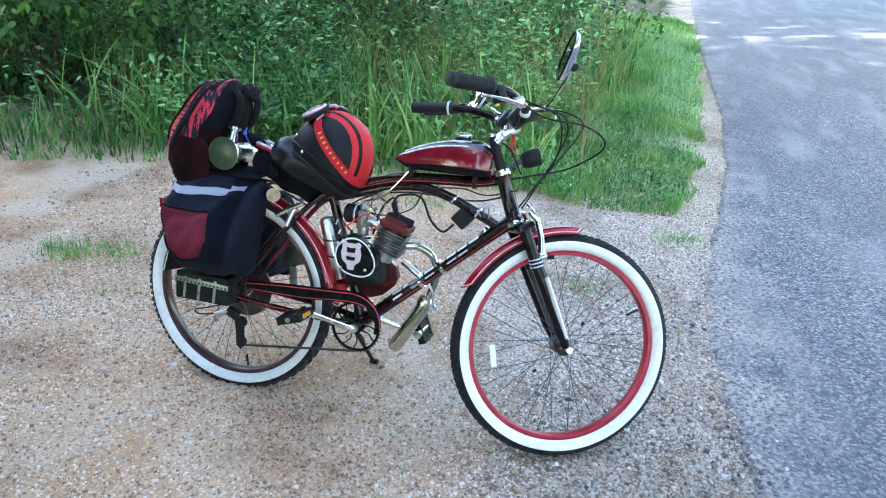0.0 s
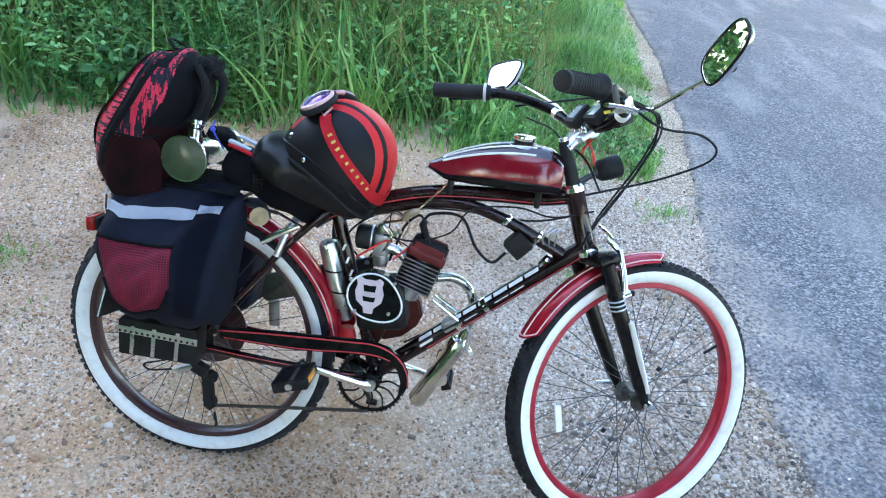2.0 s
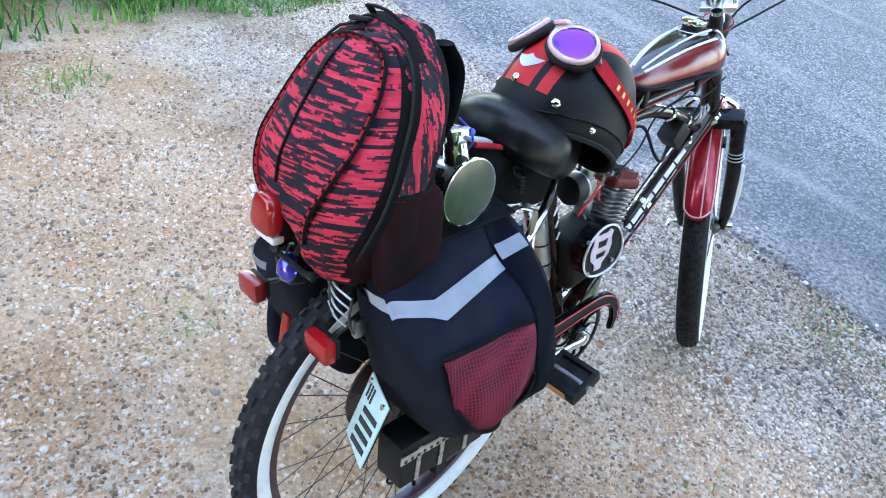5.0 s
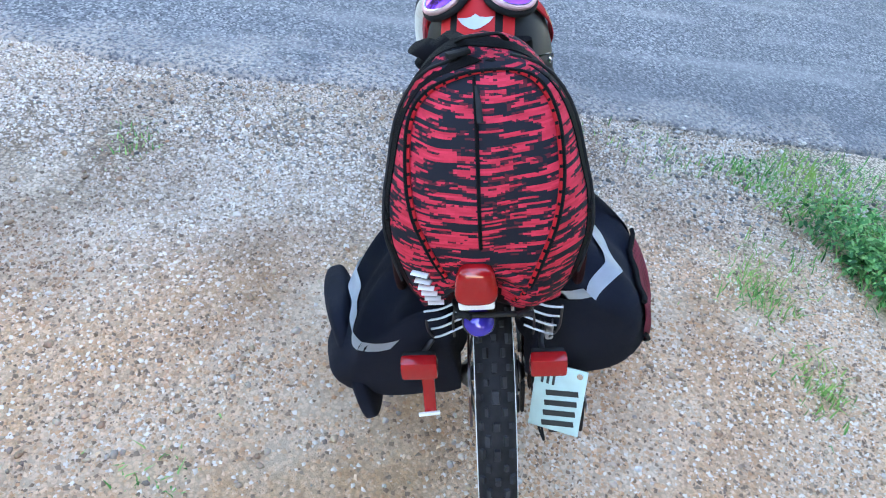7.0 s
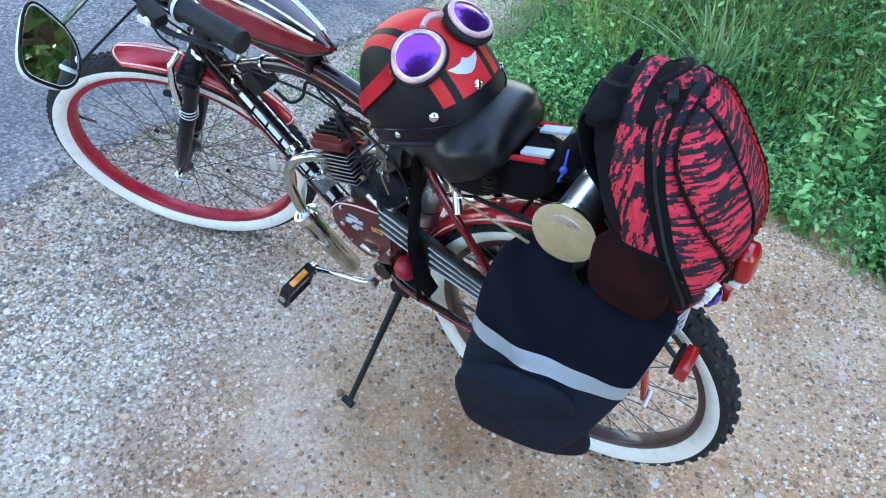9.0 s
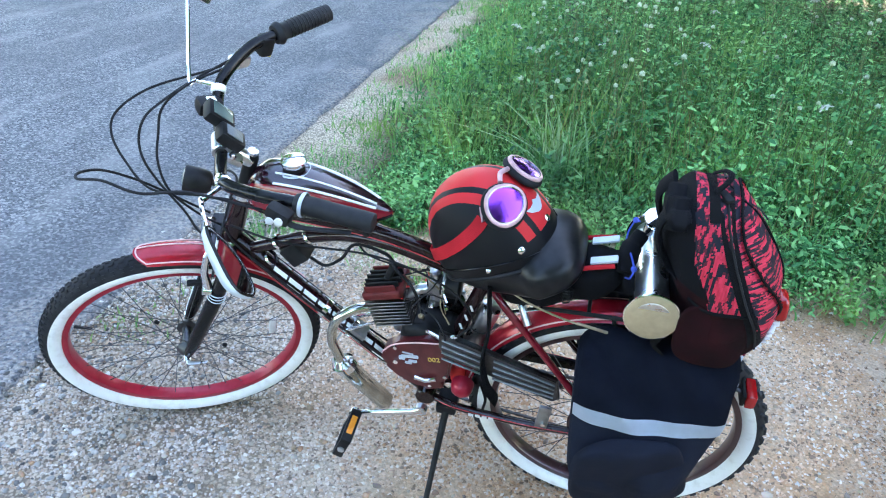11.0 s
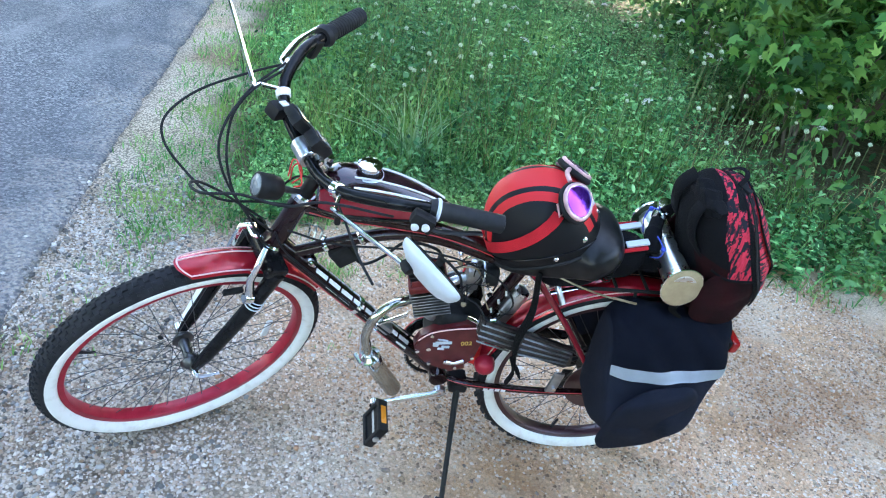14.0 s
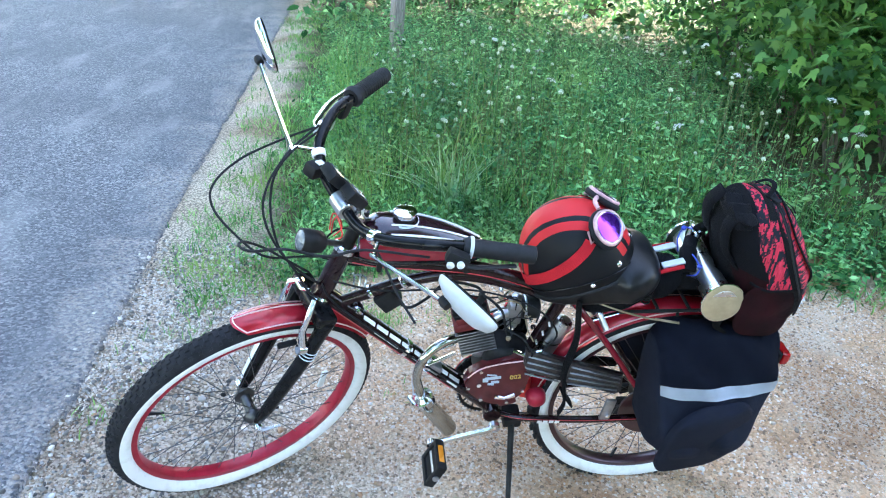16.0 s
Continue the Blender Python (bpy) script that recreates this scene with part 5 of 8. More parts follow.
b = bmesh.new()
rings = [[b.verts.new(tank_point(u, 2 * math.pi * k / 32)) for k in range(32)] for u in [0.0, 0.015, 0.04, 0.08, 0.13, 0.2, 0.28, 0.36, 0.45, 0.54, 0.63, 0.72, 0.8, 0.86, 0.9, 0.94, 0.97, 0.99, 1.0]]
for u, v in zip(rings, rings[1:]):
    for k in range(32):
        f = b.faces.new((u[k], u[(k + 1) % 32], v[(k + 1) % 32], v[k]))
        f.material_index = 2 if abs(k + 0.5 - 8) < 3.6 else 0
b.faces.new(rings[0])
b.faces.new(rings[-1])
for f in b.faces:
    c = f.calc_center_median()
    if c.z < tank_point((c.x - 0.512) / 0.293, 0.0).z - 0.001:
        f.material_index = 1
tank = bp("fuel_tank", b, ["candy_red", "gloss_black", "tank_plum"], None, "candy-red teardrop fuel tank with silver pinstripes", None, 70)
seam = [tank_point(u, 0.0) for u in np.linspace(0.0, 1.0, 24)]
part("seam", tube([*seam, *[tank_point(u, math.pi) for u in np.linspace(1.0, 0.0, 24)]], 0.0032, 6, up=(0, 0, 1)), "gloss_black", tank)
for s in (-1, 1):
    for ang, w in ((0.52, 0.0026), (0.24, 0.0022)):
        a0 = math.pi / 2 - s * ang * 1.4
        pts = [tank_point(u, a0) + Vector((0, 0, 0.0008)) for u in np.linspace(0.1, 0.78, 20)]
        part("pinstripe", tube(pts, w, 6), "white_paint", tank)
capm = pose(0.711, 0.0, 0.575)
part("filler_neck", moved(lathe([(0.021, 0), (0.021, 0.012), (0.019, 0.013)], 24), capm @ pose(0, 0, 0, 90, 0, 0)), "satin_black", tank)
part("cap", moved(lathe([(0.018, 0.011), (0.0245, 0.012), (0.026, 0.016), (0.025, 0.021), (0.019, 0.0235), (0.0, 0.0245)], 32), capm @ pose(0, 0, 0, 90, 0, 0)), "chrome", tank, "polished metal filler cap")
part("cap_ring", moved(lathe([(0.030, -0.004), (0.033, -0.002), (0.030, 0.001)], 28, closed=True), capm @ pose(0, 0, 0, 90, 0, 0)), "silver_tape", tank)
for x in (0.565, 0.76):
    bp("tank_strap", box((0.014, 0.044, 0.05), (x, 0, 0.468), 0.006), "satin_black")

# rear fender with light edge lines, front fender likewise
def fender(r, a0, a1, m, mat, turned):
    w, n = 0.036, 28
    mid, half = (a0 + a1) / 2, (a1 - a0) / 2

    def spot(f, t, lift=0.0):
        """A point of the fender, f from end to end and t across; the ends are rounded."""
        a = radians(mid + f * (half - 4.5 * abs(t) ** 2.4))
        rr = r + lift - 0.020 * abs(t) ** 2.6
        return Vector((rr * math.cos(a), t * w * (1.0 - 0.1 * abs(f) ** 8), rr * math.sin(a)))

    b = bmesh.new()
    rows = [[b.verts.new(spot(-1 + 2 * i / n, -1 + 2 * k / 12)) for k in range(13)] for i in range(n + 1)]
    for u, v in zip(rows, rows[1:]):
        for k in range(12):
            b.faces.new((u[k], u[k + 1], v[k + 1], v[k]))
    bmesh.ops.solidify(b, geom=b.faces[:], thickness=0.0018)
    name = "front_fender" if turned else "rear_fender"
    fend = bp(name, moved(b, m), mat, None, "glossy red steel fender with pale pinstripes", None, 60)
    for t in (-0.88, 0.88, *((-0.25,) if turned else ())):
        part("pinstripe", tube([m @ spot(-0.97 + 1.94 * i / n, t, 0.0012) for i in range(n + 1)], 0.0017, 6), "pin_pink", fend)
    for f in (-0.97, 0.97):
        part("pinstripe", tube([m @ spot(f, -0.88 + 0.176 * i, 0.0012) for i in range(11)], 0.0017, 6), "pin_pink", fend)
    return fend


fender(0.353, 64.5, 134.5, STEER @ pose(0.044, 0, 0), "fender_red", True)
fender(0.356, 2, 100, pose(0, 0, 0), "fender_red", False)

# fork, headset, stem
fork = sp("fork_crown", box((0.05, 0.155, 0.03), (0.012, 0, 0.375), 0.009), "gloss_black", None, "gloss black suspension fork")
part("steerer", moved(tube([(0, 0, 0.37), (0, 0, 0.40)], 0.019, 16), STEER), "gloss_black", fork)
for s in (-1, 1):
    y = s * 0.066
    part("stanchion", moved(tube([(0.006, y, 0.37), (0.008, y, 0.345), (0.0125, y, 0.275)], [0.0185, 0.0175, 0.016], 16), STEER), "gloss_black", fork)
    part("slider", moved(tube([(0.0135, y, 0.27), (0.014, y, 0.262), (0.0205, y * 0.98, 0.205), (0.036, y * 0.86, 0.055), (0.041, y * 0.82, 0.022), (0.043, y * 0.81, -0.004)], [0.0165, 0.0175, 0.0175, 0.0155, 0.012, 0.009], 16), STEER), "gloss_black", fork, "", )
    for i in range(3):
        z = 0.262 + i * 0.0105
        part("collar_ring", moved(lathe([(0.0195, -0.002), (0.0207, 0), (0.0195, 0.002)], 20, closed=True), STEER @ pose(0.0138, y, z, 90, 0, 0)), "silver_tape", fork)
    if s < 0:
        part("decal", moved(tube([(0.029, y * 0.985 - 0.0125, 0.225), (0.0365, y * 0.92 - 0.0125, 0.13), (0.047, y * 0.84 - 0.0085, 0.035)], [0.014, 0.0155, 0.011], 10, flat=0.5), STEER), "white_paint", fork, "pale painted streak on the fork leg")
    # brake arm
    part("brake_arm", moved(tube([(0.034, y, 0.285), (0.05, y * 0.82, 0.335), (0.052, y * 0.8, 0.385), (0.04, y * 0.5, 0.41)], [0.011, 0.009, 0.008, 0.006], 10), STEER), "chrome", fork)
    part("brake_boss", moved(lathe([(0.0, -0.012), (0.012, -0.012), (0.013, 0.006), (0.008, 0.012), (0.0, 0.012)], 14), STEER @ pose(0.035, y, 0.285, 0, 0, 90)), "chrome", fork)
    part("brake_pad", moved(box((0.045, 0.012, 0.012), (0.056, s * 0.036, 0.272), 0.003, (0, 12, 0)), STEER), "rubber", fork)
    part("axle_nut", moved(lathe([(0.0, -0.010), (0.009, -0.010), (0.010, 0.006), (0.0, 0.010)], 10), STEER @ pose(0.044, s * 0.067, 0)), "chrome", fork)
part("axle_lever", moved(tube([(0.044, 0.072, 0), (0.04, 0.082, 0.008), (0.0, 0.086, 0.022)], [0.006, 0.007, 0.005], 10, flat=0.6), STEER), "alloy", fork)
part("lower_brace", moved(tube(spline([(0.043, -0.054, -0.002), (0.044, -0.03, 0.0), (0.044, 0.03, 0.0), (0.043, 0.054, -0.002)], 5), 0.006, 8), STEER), "dark_steel", fork)
for z in (0.39, 0.54):
    bp("headset_cup", moved(lathe([(0.021, -0.008), (0.0255, -0.007), (0.026, 0.004), (0.022, 0.009)], 24), pose(1.0285, 0, -0.005, 0, -21.1, 0) @ pose(0, 0, z, 90, 0, 0)), "chrome")
stem = sp("stem", tube([(0, 0, 0.545), (0, 0, 0.56), (0, 0, 0.635), (0, 0, 0.645)], [0.0165, 0.0145, 0.0145, 0.012], 16), "satin_black")
part("stem_bolt", moved(lathe([(0.0, 0.0), (0.011, 0.0), (0.011, 0.008), (0.0, 0.009)], 12), STEER @ pose(0, 0, 0.645, 90, 0, 0)), "chrome", stem)
part("stem_arm", moved(tube([(0, 0, 0.628), (0.03, 0, 0.642), (0.06, 0, 0.655)], [0.0165, 0.014, 0.017], 14), STEER), "alloy", stem)
part("bar_clamp", moved(lathe([(0.019, -0.024), (0.021, -0.022), (0.021, 0.022), (0.019, 0.024)], 18), STEER @ pose(0.06, 0, 0.656)), "alloy", stem)

# handlebar, grips, levers
BAR = [(-0.15, 0.312, 0.802), (-0.045, 0.249, 0.767), (0.012, 0.215, 0.742), (0.055, 0.165, 0.706), (0.068, 0.125, 0.683), (0.066, 0.07, 0.662), (0.06, 0.0, 0.655)]
left = spline(BAR, 6)
right = [Vector((p.x, -p.y, p.z)) for p in left]
bar = sp("handlebar", tube(left + right[::-1][1:], 0.0118, 14), "gloss_black", None, "wide swept-back black handlebar")
for s in (-1, 1):
    e, i = Vector((-0.152, s * 0.313, 0.803)), Vector((-0.036, s * 0.244, 0.764))
    d = (i - e)
    ts = [0, 0.015, 0.06, 0.5, 0.86, 0.9, 0.93, 1.0]
    rs = [0.012, 0.0172, 0.0178, 0.0172, 0.0175, 0.0205, 0.0205, 0.0165] if s > 0 else [0.012, 0.0182, 0.0185, 0.0175, 0.018, 0.024, 0.0245, 0.02]
    g = bmesh.new()
    tube([e + d * t for t in ts], rs, 20, g)
    part("grip", moved(g, STEER), "grip_rubber", bar, "ribbed black rubber grip", None, 50)
    for k in range(12 if s < 0 else 0):
        c = e + d * (0.1 + 0.06 * k)
        q = d.normalized().to_track_quat("Y", "Z").to_matrix().to_4x4()
        part("grip_rib", moved(lathe([(0.0172, -0.0016), (0.0194, 0), (0.0172, 0.0016)], 20, closed=True), STEER @ Matrix.Translation(c) @ q), "grip_rubber", bar)
    q = d.normalized().to_track_quat("Y", "Z").to_matrix().to_4x4()
    part("grip_collar", moved(lathe([(0.021, -0.0035), (0.0225, 0), (0.021, 0.0035)], 24, closed=True), STEER @ Matrix.Translation(e + d * 0.9) @ q), "silver_tape" if s > 0 else "satin_black", bar, "white ring at the end of the grip" if s > 0 else "")
    # lever body and blade
    h = Vector((0.03, s * 0.20, 0.715)) if s < 0 else STEER.inverted() @ Vector((0.634, 0.235, 0.656))
    part("lever_body", moved(box((0.045, 0.026, 0.026), h, 0.008, (0, 0, s * -35)), STEER), "satin_black" if s > 0 else "alloy", bar)
    if s > 0:
        # the clutch lever lies close under its grip
        part("brake_lever", moved(tube(spline([h, h.lerp(e, 0.35) + Vector((0.022, 0.004, -0.022)), h.lerp(e, 0.9) + Vector((0.016, 0, -0.026))], 5), [0.0065] * 6 + [0.0055] * 5, 10, flat=0.55), STEER), "satin_black", bar, "", None, 60)
        for k, q in enumerate(((0.63, 0.252, 0.652), (0.648, 0.247, 0.648))):
            part("lever_bolt", moved(lathe([(0.0, -0.005), (0.0065, -0.004), (0.0075, 0.002), (0.0, 0.005)], 14), pose(*q)), "white_paint", bar)
        c = Vector((0.068, 0.132, 0.686))
        q = Vector((-0.02, 0.6, 0.32)).normalized().to_track_quat("Y", "Z").to_matrix().to_4x4()
        part("mirror_clamp", moved(lathe([(0.0135, -0.008), (0.015, -0.007), (0.015, 0.007), (0.0135, 0.008)], 18), STEER @ Matrix.Translation(c) @ q), "chrome", bar)
        continue
    part("brake_lever", moved(tube(spline([h + Vector((0.015, s * 0.0, -0.01)), Vector((0.03, s * 0.235, 0.70)), Vector((-0.02, s * 0.285, 0.722)), Vector((-0.085, s * 0.325, 0.745))], 5), [0.007] * 10 + [0.006] * 6, 10, flat=0.55), STEER), "chrome", bar, "", None, 60)
    for k, dx in enumerate((0.0, 0.018)):
        part("lever_bolt", moved(lathe([(0.0, -0.004), (0.0065, -0.003), (0.007, 0.001), (0.0, 0.004)], 14), STEER @ pose(0.055 - dx, s * (0.185 + dx), 0.722 - 0.02, 60, 0, 0)), "white_paint", bar)
    c = Vector((0.068, s * 0.132, 0.686))
    q = Vector((-0.02, s * 0.6, 0.32)).normalized().to_track_quat("Y", "Z").to_matrix().to_4x4()
    part("mirror_clamp", moved(lathe([(0.0135, -0.008), (0.015, -0.007), (0.015, 0.007), (0.0135, 0.008)], 18), STEER @ Matrix.Translation(c) @ q), "white_paint", bar)
part("throttle_body", moved(box((0.03, 0.03, 0.045), (-0.02, -0.235, 0.742), 0.008, (0, 0, 30)), STEER), "satin_black", bar)
part("kill_switch", moved(box((0.01, 0.01, 0.006), (-0.032, -0.238, 0.718), 0.002), STEER), "yellow", bar, "small yellow switch")

# instruments in the middle of the bar
sp("speed_meter", box((0.06, 0.048, 0.024), (0.07, -0.045, 0.69), 0.006, (0, -30, 0)), "satin_black", None, "black display unit on the bar")
sp("display", box((0.044, 0.036, 0.002), (0.0633, -0.045, 0.7018), 0.001, (0, -30, 0)), "screen")
sp("switch_box", box((0.055, 0.04, 0.026), (0.05, 0.008, 0.685), 0.006, (0, -30, 0)), "satin_black")
sp("display", box((0.036, 0.028, 0.002), (0.0428, 0.008, 0.6973), 0.001, (0, -30, 0)), "clear_lens")
for k, y in enumerate((-0.03, -0.01, 0.01, 0.03)):
    sp("clamp_bolt", lathe([(0.0, -0.006), (0.0075, -0.006), (0.0085, 0.0), (0.006, 0.006), (0.0, 0.007)], 10, m=pose(0.036 + 0.006 * (k % 2), y, 0.66, 80, 0, 0)), "chrome")
sp("clamp_plate", box((0.05, 0.075, 0.014), (0.045, 0.0, 0.65), 0.005, (0, -20, 0)), "alloy", None, "bright stem clamp plate")
sp("shifter", box((0.05, 0.032, 0.03), (0.085, -0.095, 0.672), 0.007, (0, 0, 20)), "satin_black")
sp("shifter_window", box((0.018, 0.014, 0.003), (0.083, -0.095, 0.6885), 0.001, (0, 0, 20)), "white_paint")

# mirrors
def mirror(arm, centre, normal, up, w, h, narrow, shell_mat):
    a = sp("rear_view_mirror", tube(spline(arm, 5), 0.0042, 8), "chrome", None, "rear-view mirror on a thin chrome arm")
    n, u = Vector(normal).normalized(), Vector(up)
    u = (u - n * u.dot(n)).normalized()
    m = Matrix((u.cross(n), u, n)).transposed().to_4x4()
    m.translation = Vector(centre)
    out = []
    for i in range(28):
        t = 2 * math.pi * i / 28
        c, s = math.cos(t), math.sin(t)
        x = abs(c) ** 0.65 * (1 if c > 0 else -1) * w * (1 - narrow * s)
        out.append((x, abs(s) ** 0.65 * (1 if s > 0 else -1) * h))
    head = bmesh.new()
    rings = []
    for z, k in ((0.004, 0.93), (0.0045, 1.0), (0.0, 1.02), (-0.008, 0.95), (-0.015, 0.7), (-0.018, 0.3)):
        rings.append([head.verts.new((x * k, y * k, z)) for x, y in out])
    for p, q in zip(rings, rings[1:]):
        for k in range(28):
            head.faces.new((p[k], p[(k + 1) % 28], q[(k + 1) % 28], q[k]))
    head.faces.new(rings[-1])
    part("mirror_shell", moved(head, STEER @ m), shell_mat, a, "", None, 60)
    part("mirror_rim", moved(tube([(x * 0.985, y * 0.985, 0.003) for x, y in out], 0.0026, 6, closed=True, up=(0, 0, 1)), STEER @ m), "gloss_black", a)
    g = bmesh.new()
    g.faces.new([g.verts.new((x * 0.94, y * 0.94, 0.003)) for x, y in out])
    part("mirror_glass", moved(g, STEER @ m), "mirror_glass", a)
    part("mirror_joint", moved(lathe([(0.0, -0.012), (0.008, -0.010), (0.010, 0.0), (0.008, 0.010), (0.0, 0.012)], 12), STEER @ Matrix.Translation(arm[-1])), "satin_black", a)
    return a


def steer_dir(world):
    return (BIKE @ STEER).to_3x3().inverted() @ Vector(world)


def steer_at(world):
    return (BIKE @ STEER).inverted() @ Vector(world)


mirror([(0.068, 0.145, 0.69), (0.10, 0.185, 0.69), (0.107, 0.2, 0.696), steer_at((0.675, 0.510, 0.898))], steer_at((0.639, 0.527, 0.901)), steer_dir((-0.723, -0.429, 0.542)), steer_dir((-0.172, -0.648, -0.742)), 0.0586, 0.0441, 0.32, "silver_tape")
mirror([(0.072, -0.138, 0.69), (0.112, -0.15, 0.685), (0.124, -0.16, 0.684), steer_at((1.028, -0.098, 1.152))], steer_at((1.012, -0.116, 1.181)), steer_dir((-0.934, -0.246, 0.259)), steer_dir((0.33, -0.3, 0.9)), 0.039, 0.058, 0.1, "chrome")

# headlamp
lamp = sp("headlamp", moved(lathe([(0.0, -0.03), (0.016, -0.03), (0.0235, -0.022), (0.026, 0.0), (0.0265, 0.022), (0.025, 0.025), (0.0, 0.024)], 24), pose(0.094, 0, 0.556, 0, 0, -98)), "satin_black", None, "small round black headlamp")
part("lens", moved(lathe([(0.0235, 0.0), (0.018, 0.004), (0.0, 0.006)], 24), STEER @ pose(0.094, 0, 0.556, 0, 0, -98) @ pose(0, 0.0235, 0)), "clear_lens", lamp)
part("bracket", moved(tube([(0.07, 0, 0.556), (0.03, 0, 0.55), (0.012, 0, 0.548)], 0.007, 8), STEER), "dark_steel", lamp)
b = bmesh.new()
for k in range(4):
    pts = [(0.05, 0.01 * (k - 1.5), 0.575), (0.045 + 0.01 * (k % 2), 0.022 * (k - 1.5), 0.605), (0.06, 0.012 * (1.5 - k), 0.635), (0.05, 0.0, 0.65)]
    tube(spline(pts, 4), 0.0016, 5, b)
sp("wire_bundle", b, "signal_red", None, "tangle of thin red wires behind the headlamp")

# control cables, looping ahead of the bar
cable_sets = [
    [(0.892, -0.16, 0.705), (0.96, -0.165, 0.672), (1.051, -0.09, 0.66), (1.104, -0.035, 0.63), (1.106, 0.0, 0.597), (1.066, 0.035, 0.56), (1.0, 0.065, 0.52), (0.917, 0.034, 0.497), (0.85, 0.01, 0.478)],
    [(0.894, -0.15, 0.712), (0.949, -0.079, 0.692), (0.976, -0.011, 0.682), (0.99, 0.034, 0.671), (0.998, 0.058, 0.639), (0.991, 0.073, 0.6), (0.972, 0.073, 0.549), (0.936, 0.068, 0.48), (0.912, 0.07, 0.43), (0.895, 0.05, 0.395)],
    [(0.892, -0.145, 0.702), (0.947, -0.067, 0.693), (0.979, -0.012, 0.668), (0.988, 0.012, 0.62), (0.982, 0.045, 0.576), (0.962, 0.06, 0.519), (0.922, 0.042, 0.454), (0.89, 0.01, 0.4)],
    [(0.681, 0.205, 0.632), (0.802, 0.222, 0.66), (0.87, 0.258, 0.672), (0.943, 0.25, 0.68), (1.0, 0.24, 0.667), (1.026, 0.202, 0.65), (1.024, 0.15, 0.62), (0.994, 0.1, 0.567), (0.954, 0.057, 0.503), (0.912, 0.018, 0.44)],
]
for pts in cable_sets:
    bp("cable", tube(spline(pts, 8), 0.0026, 7), "rubber", None, "", None, 80)
bp("cable", tube(spline([(0.715, 0.34, 0.592), (0.74, 0.27, 0.593), (0.772, 0.155, 0.598), (0.80, 0.07, 0.585), (0.85, 0.02, 0.56), (0.89, -0.005, 0.5)], 8), 0.0024, 7), "rubber", None, "", None, 80)
sp("brake_noodle", tube(spline([(0.055, 0.02, 0.43), (0.06, 0.0, 0.415), (0.055, -0.03, 0.405)], 5), 0.0035, 8), "chrome")
for k, y in enumerate((-0.021, 0.021)):
    bp("cable", tube(spline([(0.885, y, 0.41), (0.86, y * 1.1, 0.36), (0.78, y * 1.15, 0.285), (0.62, y * 1.15, 0.142), (0.5, y * 1.2, 0.05)], 6), 0.0024, 6), "rubber", None, "", None, 80)
bp("cable", tube(spline([(0.885, -0.015, 0.455), (0.8, -0.021, 0.43), (0.72, -0.02, 0.44), (0.62, -0.02, 0.42), (0.58, -0.02, 0.36), (0.5, -0.03, 0.33), (0.43, -0.03, 0.335)], 6), 0.0022, 6), "rubber", None, "", None, 80)
bp("spark_lead", tube(spline([(0.512, 0.004, 0.37), (0.535, 0.002, 0.392), (0.6, -0.006, 0.395), (0.64, -0.02, 0.335), (0.68, -0.02, 0.305), (0.71, -0.012, 0.33)], 7), 0.0036, 8), "rubber", None, "", None, 80)
bp("ignition_box", box((0.05, 0.045, 0.05), (0.735, -0.004, 0.352), 0.006, (0, 40, 0)), "satin_black", None, "black ignition box strapped under the frame")
for p in ((0.70, 0.402), (0.775, 0.372), (0.80, 0.32)):
    bp("cable_clamp", moved(lathe([(0.0165, -0.005), (0.0185, 0), (0.0165, 0.005)], 16, closed=True), pose(p[0], 0, p[1], 0, 35, 0) @ pose(0, 0, 0, 0, 0, 90)), "chrome")
b = bmesh.new()
for k in range(3):
    tube(spline([(0.79 + 0.012 * k, -0.018, 0.365), (0.785 + 0.014 * k, -0.03, 0.385 + 0.006 * k), (0.80 + 0.012 * k, -0.02, 0.405)], 4), 0.0024, 6, b)
bp("throttle_joint", b, "alloy")


# ---- engine and drive ----
CYL = pose(0.494, 0, 0.185, 0, 17, 0)
engine = bp("engine", box((0.12, 0.09, 0.12), (0.44, 0.0, 0.16), 0.02, (0, -10, 0), seg=3), "satin_black", None, "small two-stroke petrol engine with a red head")
part("cylinder_core", moved(lathe([(0.027, 0.0), (0.027, 0.105)], 20), CYL @ pose(0, 0, 0, 90, 0, 0)), "cast_alloy", engine)
for i in range(8):
    z = 0.035 + i * 0.0095
    w = 0.088 if i < 7 else 0.094
    part("fin", moved(box((w, 0.084, 0.0034), (0.004, 0, z), 0.001, seg=1), CYL), "fin_metal", engine)
part("cylinder_head", moved(box((0.092, 0.084, 0.022), (0.004, 0, 0.12), 0.008, seg=3), CYL), "head_red", engine, "red finned cylinder head")
for i in range(6):
    part("head_fin", moved(box((0.088 - 0.006 * abs(i - 2.5), 0.0042, 0.02), (0.004, -0.034 + i * 0.0136, 0.136), 0.002, seg=1), CYL), "satin_black" if i % 5 else "head_red", engine)
for x in (-0.03, 0.038):
    for y in (-0.031, 0.031):
        part("head_bolt", moved(lathe([(0.0, 0.0), (0.006, 0.0), (0.006, 0.008), (0.003, 0.01), (0.003, 0.016), (0.0, 0.016)], 8), CYL @ pose(x, y, 0.121, 90, 0, 0)), "chrome", engine)
part("plug_cap", tube([(0.532, 0, 0.31), (0.522, 0.004, 0.34), (0.513, 0.006, 0.362), (0.519, 0.005, 0.372)], [0.009, 0.0085, 0.009, 0.007], 12), "rubber", engine)
